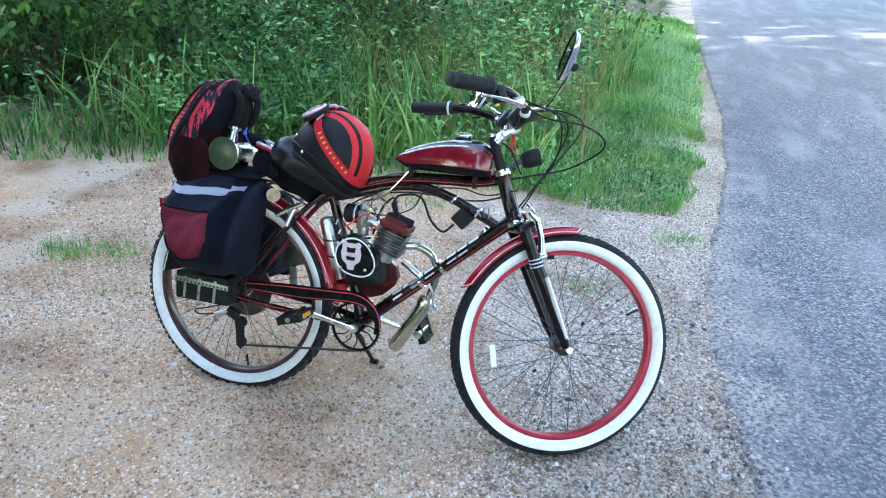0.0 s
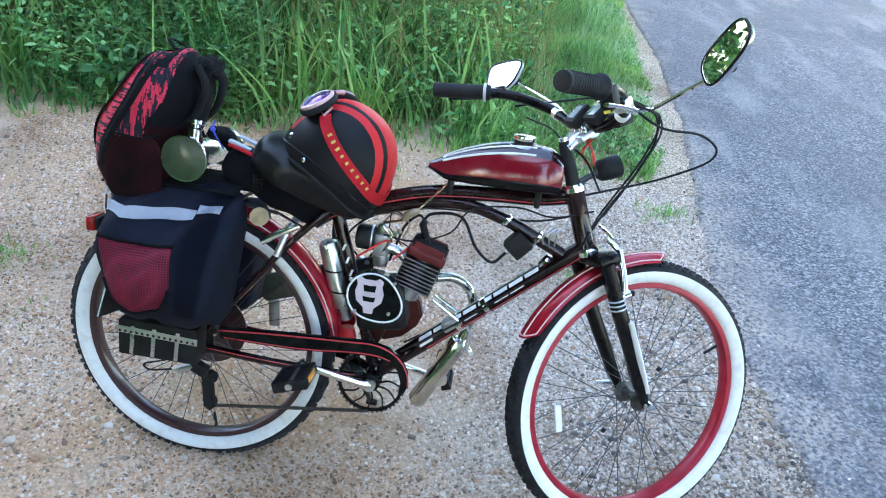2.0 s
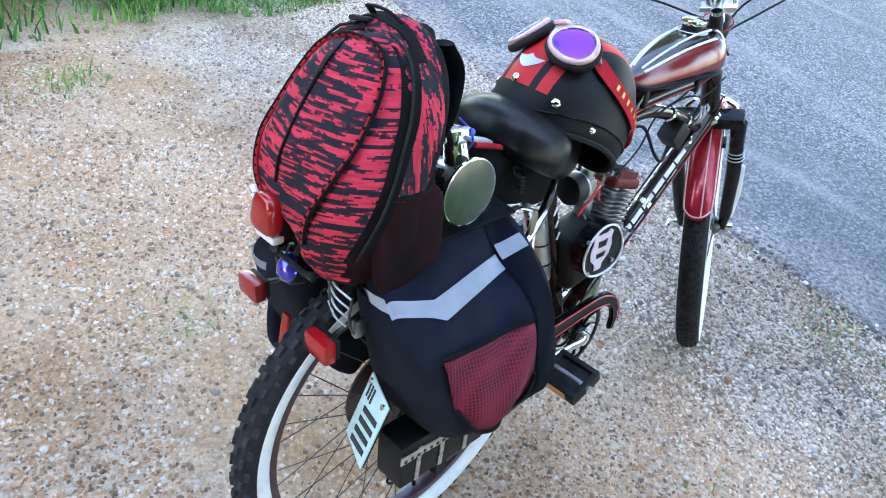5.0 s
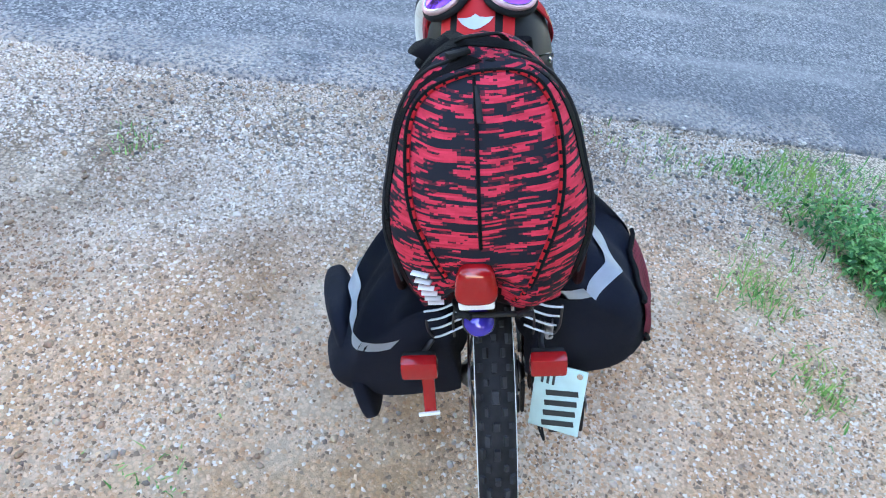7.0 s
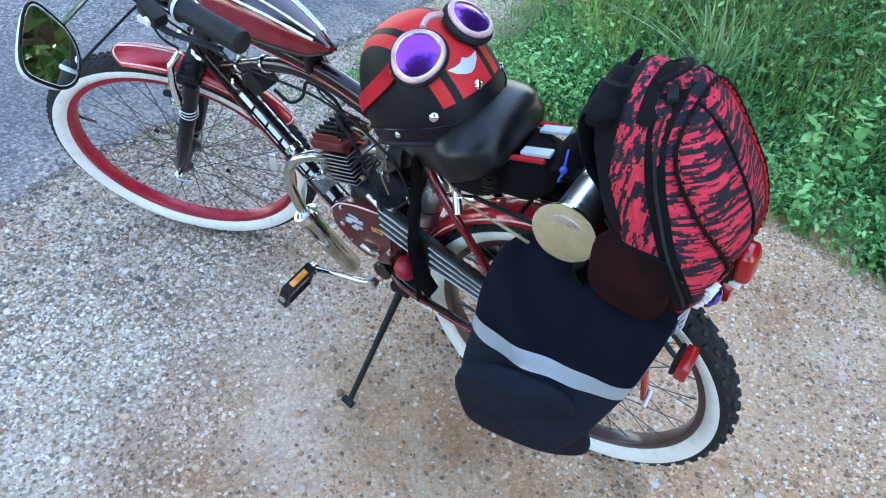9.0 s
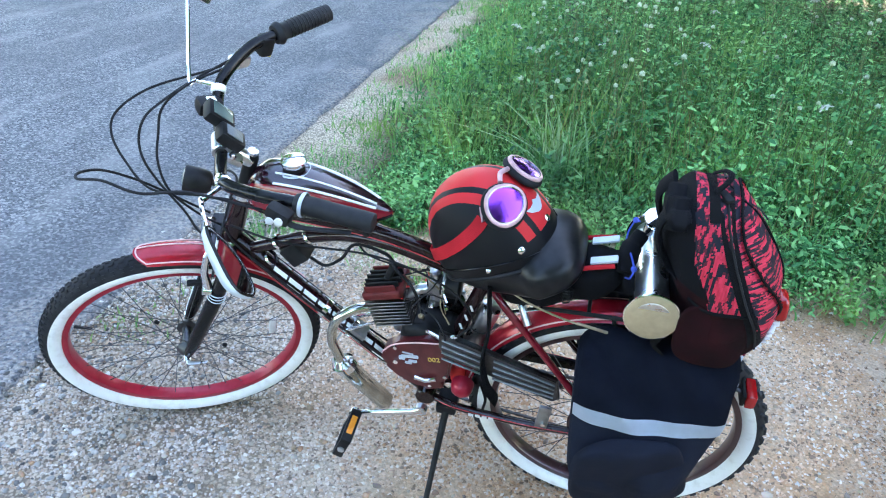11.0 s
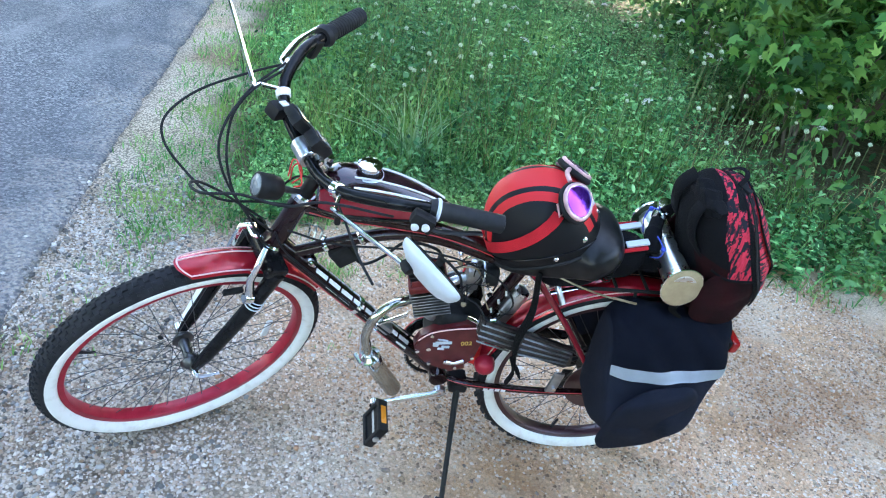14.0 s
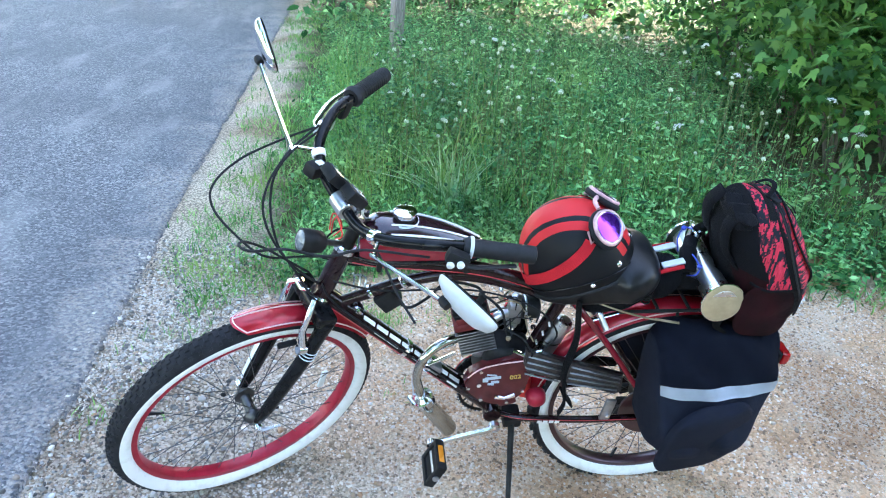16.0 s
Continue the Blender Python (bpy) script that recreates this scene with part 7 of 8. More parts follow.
# rear lamps and reflectors
tail = bp("tail_lamp", box((0.03, 0.044, 0.05), (-0.222, 0.022, 0.43), 0.008), "satin_black", None, "red tail lamp over the rear wheel")
part("lens", moved(soft(3.4, 10, lambda q: Vector((q.x * 0.014, q.y * (0.026 - 0.003 * q.z), q.z * 0.028))), pose(-0.241, 0.022, 0.444, 0, 8, 0)), "red_lens", tail, "red plastic lens", None, 60)
part("white_strip", box((0.018, 0.046, 0.012), (-0.239, 0.022, 0.411), 0.004), "white_paint", tail)
blue = bp("rear_spot_lamp", moved(lathe([(0.0, -0.03), (0.012, -0.03), (0.021, -0.015), (0.023, 0.004), (0.021, 0.01)], 22), pose(-0.205, 0.02, 0.345, 0, 0, 90) @ pose(0, 0, 0, 25, 0, 0)), "satin_black", None, "small round lamp with a violet-blue lens")
part("lens", moved(lathe([(0.021, 0.009), (0.017, 0.018), (0.009, 0.023), (0.0, 0.0245)], 22), pose(-0.205, 0.02, 0.345, 0, 0, 90) @ pose(0, 0, 0, 25, 0, 0)), "blue_lens", blue)
bp("lamp_bracket", tube(spline([(-0.15, 0.02, 0.37), (-0.19, 0.02, 0.372), (-0.2, 0.02, 0.355)], 4), 0.008, 8), "satin_black")
for s, y in ((-1, -0.074), (1, 0.105)):
    rf = bp("side_reflector", box((0.02, 0.052, 0.034), (-0.226, y, 0.277), 0.006), "red_lens", None, "square red reflector on a bracket")
    part("backing", box((0.008, 0.046, 0.03), (-0.212, y, 0.277), 0.003), "satin_black", rf)
    bp("reflector_bracket", tube(spline([(-0.21, y, 0.277), (-0.19, y * 0.9, 0.28), (-0.15, s * 0.072, 0.29), (-0.08, s * 0.073, 0.25)], 4), 0.0042, 8), "dark_steel")
    bp("bracket_nut", lathe([(0.0, -0.006), (0.008, -0.006), (0.008, 0.006), (0.0, 0.006)], 6, m=pose(-0.15, s * 0.078, 0.29)), "chrome")
    bp("rack_hook", box((0.02, 0.012, 0.03), (-0.165, s * 0.08, 0.285), 0.004), "alloy")
bp("red_tag", box((0.008, 0.02, 0.08), (-0.178, 0.1, 0.165), 0.004, (0, 10, 0)), "red_lens", None, "narrow red plastic strip")
bp("cable_tie", tube([(-0.19, 0.085, 0.13), (-0.192, 0.118, 0.128)], 0.0035, 6), "white_paint")
# plate carrier: black box with perforated steel strip, number plate on its back
pb = bp("tool_box", box((0.185, 0.06, 0.088), (-0.042, -0.122, 0.038), 0.006), "satin_black", None, "black metal box bound with perforated strip")
for z, dx in ((0.034, 0.19),):
    part("steel_strip", box((dx, 0.0025, 0.016), (-0.042, -0.1538, z + 0.022), 0.001, (0, 2, 0)), "alloy", pb)
for x in (-0.11, -0.06, -0.005):
    part("steel_strip", box((0.009, 0.0025, 0.07), (x + 0.01, -0.1535, 0.034), 0.001, (0, 4, 0)), "alloy", pb)
for k in range(14):
    part("strip_hole", lathe([(0.0, -0.0005), (0.0034, -0.0005), (0.0034, 0.0005), (0.0, 0.0005)], 8, m=pose(-0.128 + 0.0132 * k, -0.1552, 0.056 - 0.0004 * k)), "ink", pb)
PL = pose(-0.162, -0.1, 0.122, 0, 20, -22)
pl = bp("number_plate", moved(box((0.003, 0.082, 0.118), (0, 0, 0), 0.001), PL), "mint_plate", None, "pale mint number plate with dark bars")
part("plate_backing", moved(box((0.003, 0.08, 0.116), (0.0036, 0, 0), 0.001), PL), "satin_black", pl)
for k in range(4):
    part("plate_bar", moved(box((0.0015, 0.052, 0.009), (-0.0022, -0.006, 0.012 - 0.0185 * k), 0.0, (-12, 0, 0)), PL), "ink", pl)
for k in range(3):
    part("plate_bar", moved(box((0.0015, 0.004, 0.026), (-0.0022, 0.028 - 0.009 * k, 0.036), 0.0), PL), "ink", pl)
for y in (-0.03, 0.03):
    part("plate_bolt", moved(lathe([(0.0, -0.003), (0.005, -0.003), (0.005, 0.003), (0.0, 0.003)], 10), PL @ pose(-0.003, y, 0.051, 0, 0, 90)), "chrome", pl)


# ---- things carried on the bicycle ----
def thing(name, label, category, m=None):
    ob = new(name)
    ob.matrix_basis = BIKE if m is None else BIKE @ m
    return tagged(ob, label, category)


# helmet on the saddle
HEL = pose(0.2995, -0.0127, 0.463, -4.5, 0, -10.5) @ pose(0, 0, 0, 0, 29, 0)
helmet = thing("helmet", "matt black half helmet with red racing stripes, resting on the saddle", "helmet", HEL)


def shell(rx, ry, h, drop, k=1.0):
    """Half dome; its rear (-x) and sides come a little lower."""
    b = bmesh.new()
    rows = []
    for i in range(15):
        f = i / 14
        row = []
        for j in range(48):
            a = 2 * math.pi * j / 48
            low = -drop * (0.55 + 0.45 * math.cos(2 * a))
            if f < 0.3:
                z, r = low * (1 - f / 0.3), 1.0 - 0.03 * (1 - f / 0.3)
            else:
                p = (f - 0.3) / 0.7 * math.pi / 2
                z, r = h * math.sin(p) ** 0.95, max(0.0, math.cos(p)) ** 0.82
            row.append(b.verts.new((rx * r * math.cos(a) * k, ry * r * math.sin(a) * k, z * (k if z > 0 else 1))))
        rows.append(row)
    for u, v in zip(rows, rows[1:]):
        for j in range(48):
            b.faces.new((u[j], u[(j + 1) % 48], v[(j + 1) % 48], v[j]))
    bmesh.ops.remove_doubles(b, verts=b.verts, dist=1e-5)
    return b, rows


b, _ = shell(0.13, 0.113, 0.160, 0.035)
bmesh.ops.solidify(b, geom=b.faces[:], thickness=0.006)
part("shell", b, "helmet_shell", helmet, "black shell with red stripes over the crown", None, 60)
b, _ = shell(0.124, 0.107, 0.15, 0.03, 0.97)
part("lining", b, "satin_black", helmet)
rim = []
for j in range(48):
    a = 2 * math.pi * j / 48
    low = -0.035 * (0.55 + 0.45 * math.cos(2 * a))
    rim.append((0.127 * math.cos(a), 0.1105 * math.sin(a), low))
part("edge_trim", tube(rim, 0.005, 8, closed=True), "rubber", helmet)
part("brim_line", tube([(x * 1.03, y * 1.03, z + 0.028) for x, y, z in rim], 0.0016, 6, closed=True), "gloss_black", helmet)


def on_shell(a, p, out=0.0):
    """A place on the dome: a degrees round from +x, p degrees up."""
    pr, ar = radians(p), radians(a)
    r = max(0.0, math.cos(pr)) ** 0.82
    v = Vector((0.13 * r * math.cos(ar), 0.113 * r * math.sin(ar), 0.160 * math.sin(pr) ** 0.95 if p > 0 else p * 0.0006))
    n = Vector((v.x / 0.13 ** 2, v.y / 0.113 ** 2, max(v.z, 0) / 0.16 ** 2)).normalized()
    return v + n * out, n


for a, p in ((180, 12), (138, 8), (222, 8), (104, 4), (256, 4)):
    v, n = on_shell(a, p, 0.001)
    q = n.to_track_quat("Y", "Z").to_matrix().to_4x4()
    big = 0.0075 if a in (180, 138, 222) else 0.0055
    part("stud", moved(lathe([(0.0, 0.004), (big * 0.6, 0.0035), (big, 0.001), (big, -0.002), (0.0, -0.002)], 14), Matrix.Translation(v) @ q), "chrome", helmet, "round chrome stud")
# winged badge drawn as a plain pale shape
b = bmesh.new()
pts = []
for da, p in ((-17, 27.5), (-9, 27), (-4, 27.5), (0, 29.5), (4, 27.5), (9, 27), (17, 27.5), (12, 23.5), (5, 20.5), (0, 19.5), (-5, 20.5), (-12, 23.5)):
    pts.append(b.verts.new(on_shell(180 + da, p, 0.0016)[0]))
b.faces.new(pts)
bmesh.ops.triangulate(b, faces=b.faces[:])
part("badge", b, "silver_tape", helmet, "plain pale wing-shaped badge")

# goggles pushed up over the back of the helmet
goggles = thing("goggles", "aviator goggles with violet lenses and red strap on the helmet", "goggles", HEL)
for s, a in ((1, 180 - 33), (-1, 180 + 33)):
    v, n = on_shell(a, 42, 0.012)
    n = (n + Vector((-0.25, 0, 0.1))).normalized()
    up = Vector((0.55, 0, 0.8))
    up = (up - n * up.dot(n)).normalized()
    m = Matrix((up.cross(n), up, n)).transposed().to_4x4()
    m.translation = v
    out = []
    for i in range(32):
        t = 2 * math.pi * i / 32
        out.append((0.036 * math.cos(t) * (1 - 0.14 * math.sin(t)), 0.031 * math.sin(t) * (1.0 if math.sin(t) > 0 else 1.1)))
    part("eyecup", moved(tube([(x * 1.1, y * 1.1, -0.004) for x, y in out], 0.0075, 10, closed=True, up=(0, 0, 1)), m), "rubber", goggles, "padded black eyecup")
    part("bezel", moved(tube([(x * 1.05, y * 1.05, 0.005) for x, y in out], 0.0048, 10, closed=True, up=(0, 0, 1)), m), "lace_pink", goggles, "pale rose metal bezel")
    part("bezel_ring", moved(tube([(x * 0.975, y * 0.975, 0.0085) for x, y in out], 0.0014, 8, closed=True, up=(0, 0, 1)), m), "pipe_chrome", goggles)
    lens = bmesh.new()
    rows = [[lens.verts.new((x * k, y * k, 0.0075 + 0.004 * (1 - k * k))) for x, y in out] for k in (1.0, 0.75, 0.5, 0.25)]
    mid = lens.verts.new((0, 0, 0.0115))
    for u, w in zip(rows, rows[1:]):
        for k in range(32):
            lens.faces.new((u[k], u[(k + 1) % 32], w[(k + 1) % 32], w[k]))
    for k in range(32):
        lens.faces.new((rows[-1][k], rows[-1][(k + 1) % 32], mid))
    part("lens", moved(lens, m), "goggle_lens", goggles, "violet mirror lens", None, 80)
    # strap from the buckle forward and down round the helmet
    path = [on_shell(180 - s * c, p, 0.004)[0] for c, p in ((58, 41), (70, 36), (90, 29), (112, 22), (135, 15), (155, 9), (180, 6))]
    bb = bmesh.new()
    pts = spline(path, 5)
    prev = None
    for i, q in enumerate(pts):
        d = (pts[min(i + 1, len(pts) - 1)] - pts[max(i - 1, 0)]).normalized()
        nn = Vector((q.x / 0.13 ** 2, q.y / 0.113 ** 2, max(q.z, 0) / 0.16 ** 2)).normalized()
        w = d.cross(nn).normalized() * 0.0125
        row = [bb.verts.new(q + w), bb.verts.new(q + w + nn * 0.0025), bb.verts.new(q - w + nn * 0.0025), bb.verts.new(q - w)]
        if prev:
            for k in range(4):
                bb.faces.new((prev[k], prev[(k + 1) % 4], row[(k + 1) % 4], row[k]))
        prev = row
    part("strap", bb, "strap_red", goggles, "red elastic strap")
    if s < 0:
        for k in range(9):
            q, nn = on_shell(180 + 82 + k * 7.5, 32 - k * 2.3, 0.0072)
            d = (on_shell(180 + 86 + k * 7.5, 30.8 - k * 2.3, 0.0072)[0] - q).normalized()
            mm = Matrix((d, d.cross(nn) * -1, nn)).transposed().to_4x4()
            mm.translation = q
            part("strap_mark", moved(box((0.0055, 0.010 if k < 3 else 0.0075, 0.0006), (0, 0, 0), 0.0), mm), "gold_ink", goggles, "plain yellow block of printed lettering")
    q, nn = on_shell(180 - s * 52, 43, 0.008)
    part("buckle", moved(tube([(0.016, 0.004, 0), (0.016, -0.004, 0), (-0.008, -0.013, 0), (-0.008, 0.013, 0)], 0.003, 6, closed=True, up=(0, 0, 1)), Matrix.Translation(q) @ nn.to_track_quat("Z", "X").to_matrix().to_4x4()), "lace_pink", goggles)
v1, n1 = on_shell(180, 60, 0.014)
part("bridge", tube(spline([on_shell(165, 56, 0.014)[0], v1, on_shell(195, 56, 0.014)[0]], 5), 0.005, 8), "lace_pink", goggles)

# backpack on the rack: its back leans ahead over the cylinder, its foot bulges over the tail lamp
BX, BY, BZ = -0.085, 0.004, 0.372
BP = pose(BX, BY, BZ)
pack = thing("backpack", "bulging red and black streaked backpack strapped upright on the rack", "backpack", BP)
PZ = (0.322, 0.36, 0.42, 0.47, 0.52, 0.58, 0.64, 0.69)
P_BEHIND = (-0.215, -0.232, -0.237, -0.233, -0.22, -0.192, -0.16, -0.13)
P_AHEAD = (-0.03, -0.034, -0.038, -0.037, -0.014, 0.01, 0.018, 0.012)
P_WIDE = (0.116, 0.129, 0.134, 0.133, 0.128, 0.119, 0.109, 0.097)
PK = 2.7


def pack_shape(q):
    z = 0.322 + 0.355 * (q.z + 1) / 2
    behind, ahead, w = (float(np.interp(z, PZ, t)) for t in (P_BEHIND, P_AHEAD, P_WIDE))
    half, cx = (ahead - behind) / 2, (ahead + behind) / 2
    w *= 1 - 0.3 * max(0.0, q.x) ** 2 - 0.09 * max(0.0, -q.x) ** 2
    crease = 1 + 0.022 * math.sin(9 * q.y + 14 * z) * (1 if q.x < 0 else 0.5) + 0.012 * math.sin(60 * z + 5 * q.y)
    # the foot folds up round the tail lamp
    dent = 0.042 * math.exp(-((q.y * w - 0.018) / 0.042) ** 2) * max(0.0, min(1.0, (0.462 - z) / 0.05)) * max(0.0, -q.x)
    return Vector((cx + q.x * half * crease + dent - BX, q.y * w * (1 + 0.015 * math.sin(45 * z + 4 * q.x)), z - BZ + 0.005 * math.sin(6 * q.x + 3 * q.y)))


def zip_line(z):
    return float(np.interp(z, (0.42, 0.47, 0.52, 0.58, 0.64, 0.70), (-0.2, -0.182, -0.155, -0.125, -0.10, -0.088)))


b = soft(PK, 44, pack_shape)
b.normal_update()
for f in b.faces:
    c, n = f.calc_center_median(), f.normal
    x, z = c.x + BX, c.z + BZ
    if z < 0.34 and n.z < -0.3:
        f.material_index = 2
    elif x < zip_line(z) and (z > 0.345 or n.x < -0.5):
        f.material_index = 0
    elif z > 0.497 and x < float(np.interp(z + 0.012 * math.sin(90 * x), (0.5, 0.6, 0.7), (-0.09, -0.05, -0.03))):
        f.material_index = 1
    elif z < 0.52 and abs(n.y) > 0.3:
        f.material_index = 3
    else:
        f.material_index = 2
part("body", b, ["camo_rear", "camo_side", "nylon", "mesh_dark"], pack, "red and black streaked cloth body", None, 80)


def pack_at(y, z, out=0.004):
    """A place on the rear face, by its height above the foot of the pack's frame."""
    zz = z + BZ
    w = float(np.interp(zz, PZ, P_WIDE))
    qz, qy = max(-0.99, min(0.99, 2 * (zz - 0.322) / 0.355 - 1)), max(-0.97, min(0.97, y / w))
    qx = -(max(0.0, 1 - abs(qy) ** PK - abs(qz) ** PK) ** (1 / PK))
    v = pack_shape(Vector((qx, qy, qz)))
    return v + Vector((-out, 0.25 * out * (1 if y > 0 else -1) * abs(qy), 0.25 * out))


def pack_side(x, z, s, out=0.003):
    """A place on one flank."""
    behind, ahead = float(np.interp(z, PZ, P_BEHIND)), float(np.interp(z, PZ, P_AHEAD))
    qx = max(-0.99, min(0.99, (x - (ahead + behind) / 2) / ((ahead - behind) / 2)))
    qz = max(-0.99, min(0.99, 2 * (z - 0.322) / 0.355 - 1))
    qy = s * max(0.0, 1 - abs(qx) ** PK - abs(qz) ** PK) ** (1 / PK)
    return pack_shape(Vector((qx, qy, qz))) + Vector((0, s * out, 0.3 * out))


def ribbon(pairs, thick=0.0016):
    b = bmesh.new()
    prev = None
    for p0, p1 in pairs:
        row = [b.verts.new(p0), b.verts.new((Vector(p0) + Vector(p1)) / 2), b.verts.new(p1)]
        if prev:
            b.faces.new((prev[0], prev[1], row[1], row[0]))
            b.faces.new((prev[1], prev[2], row[2], row[1]))
        prev = row
    bmesh.ops.recalc_face_normals(b, faces=b.faces[:])
    bmesh.ops.solidify(b, geom=b.faces[:], thickness=thick)
    return b


panel = [(-0.030, 0.012), (-0.048, 0.05), (-0.066, 0.10), (-0.084, 0.15), (-0.092, 0.195), (-0.082, 0.245), (-0.054, 0.278), (0.0, 0.29), (0.058, 0.278), (0.088, 0.245), (0.099, 0.195), (0.092, 0.15), (0.075, 0.10), (0.055, 0.05), (0.042, 0.012)]
path = spline([pack_at(y, z, 0.0025) for y, z in panel], 8)
part("piping", tube(path, 0.0026, 8), "strap_red", pack, "red corded seam")
part("piping", tube([p + Vector((0.0, 0.004 if p.y > 0 else -0.004, 0.0008)) for p in path], 0.0026, 6), "web_black", pack)
stitch = bmesh.new()
for i in range(0, len(path) - 1, 2):
    tube([path[i] + Vector((-0.0022, 0, 0.001)), path[i].lerp(path[i + 1], 0.5) + Vector((-0.0022, 0, 0.001))], 0.0021, 5, stitch)
part("stitching", stitch, "web_black", pack, "black stitches along the seam")
part("zip", tube(spline([pack_at(0.012, z, 0.001) for z in (0.285, 0.25, 0.2, 0.15, 0.115)], 6), 0.0024, 6), "web_black", pack)
part("zip_pull", tube([pack_at(0.010, 0.278, 0.004), pack_at(0.008, 0.262, 0.008), pack_at(0.007, 0.246, 0.008)], [0.002, 0.0035, 0.004], 8, flat=0.4), "rubber", pack)
for s in (-1, 1):
    zs = np.linspace(0.415, 0.672, 18)
    part("main_zip", ribbon([(pack_side(zip_line(z) - 0.006, z, s, 0.002), pack_side(zip_line(z) + 0.02, z, s, 0.002)) for z in zs]), "web_black", pack, "wide black zip band")
    part("zip_teeth", tube([pack_side(zip_line(z) + 0.006, z, s, 0.0045) for z in zs], 0.0022, 6), "rubber", pack)
    part("pocket_hem", tube(spline([pack_side(x, 0.497, s, 0.003) for x in (-0.175, -0.13, -0.09, -0.06)], 4), 0.0032, 8), "web_black", pack)
    part("side_pocket", moved(soft(3.2, 10, lambda q: Vector((q.x * 0.062, q.y * 0.010, q.z * 0.075))), pose(-0.028, s * 0.118, 0.055, 0, 0, -s * 4)), "mesh_dark", pack, "dark mesh side pocket")
    part("shoulder_strap", tube(spline([(0.078, s * 0.045, 0.28), (0.098, s * 0.05, 0.24), (0.082, s * 0.054, 0.18), (0.045, s * 0.06, 0.14), (0.02, s * 0.064, 0.11)], 6), 0.02, 10, flat=0.32, up=(1, 0, 0)), "nylon", pack, "padded black shoulder strap")
    part("strap_web", tube(spline([(0.045, s * 0.09, 0.02), (0.06, s * 0.1, -0.005), (0.04, s * 0.112, -0.02)], 4), 0.01, 6, flat=0.2), "web_black", pack)
part("top_band", ribbon([(pack_shape(Vector((-0.12, y, 0.999 * max(0.0, 1 - abs(y) ** PK - 0.12 ** PK) ** (1 / PK)))) + Vector((0, 0, 0.002)), pack_shape(Vector((0.1, y, 0.999 * max(0.0, 1 - abs(y) ** PK - 0.1 ** PK) ** (1 / PK)))) + Vector((0, 0, 0.002))) for y in np.linspace(-0.72, 0.72, 17)]), "web_black", pack)
part("haul_loop", tube(spline([(0.02, -0.028, 0.308), (0.004, -0.018, 0.322), (-0.004, 0.0, 0.325), (0.004, 0.018, 0.32), (0.02, 0.03, 0.308)], 5), 0.0055, 8, flat=0.4), "web_black", pack)
part("buckle", box((0.014, 0.03, 0.007), (0.0, 0.03, 0.302), 0.003, (0, 10, 25)), "rubber", pack)
part("top_roll", moved(soft(2.6, 10, lambda q: Vector((q.x * 0.024, q.y * 0.058 + 0.008 * math.sin(7 * q.z), q.z * 0.024 + 0.005 * math.sin(9 * q.y)))), pose(0.072, 0.03, 0.268)), "nylon", pack, "bunched black cloth at the top")
for k in range(6):
    p0, p1 = pack_at(0.104 - k * 0.004, 0.075 - k * 0.0125, 0.005), pack_at(0.083 - k * 0.004, 0.069 - k * 0.0125, 0.005)
    part("label_block", tube([p0, p1], 0.0052, 6, flat=0.35), "white_paint", pack, "plain white block of a maker's label")
folds = bmesh.new()
tube(spline([pack_at(y, z, -0.002) for y, z in ((-0.06, 0.045), (-0.025, 0.075), (0.025, 0.08), (0.065, 0.045))], 5), 0.009, 8, folds)
tube(spline([pack_at(y, z, -0.003) for y, z in ((-0.09, 0.0), (-0.055, 0.03), (-0.02, 0.045))], 5), 0.008, 8, folds)
tube(spline([pack_at(y, z, -0.003) for y, z in ((0.09, 0.0), (0.06, 0.03), (0.035, 0.045))], 5), 0.008, 8, folds)
part("fold", folds, "camo_rear", pack, "", None, 80)


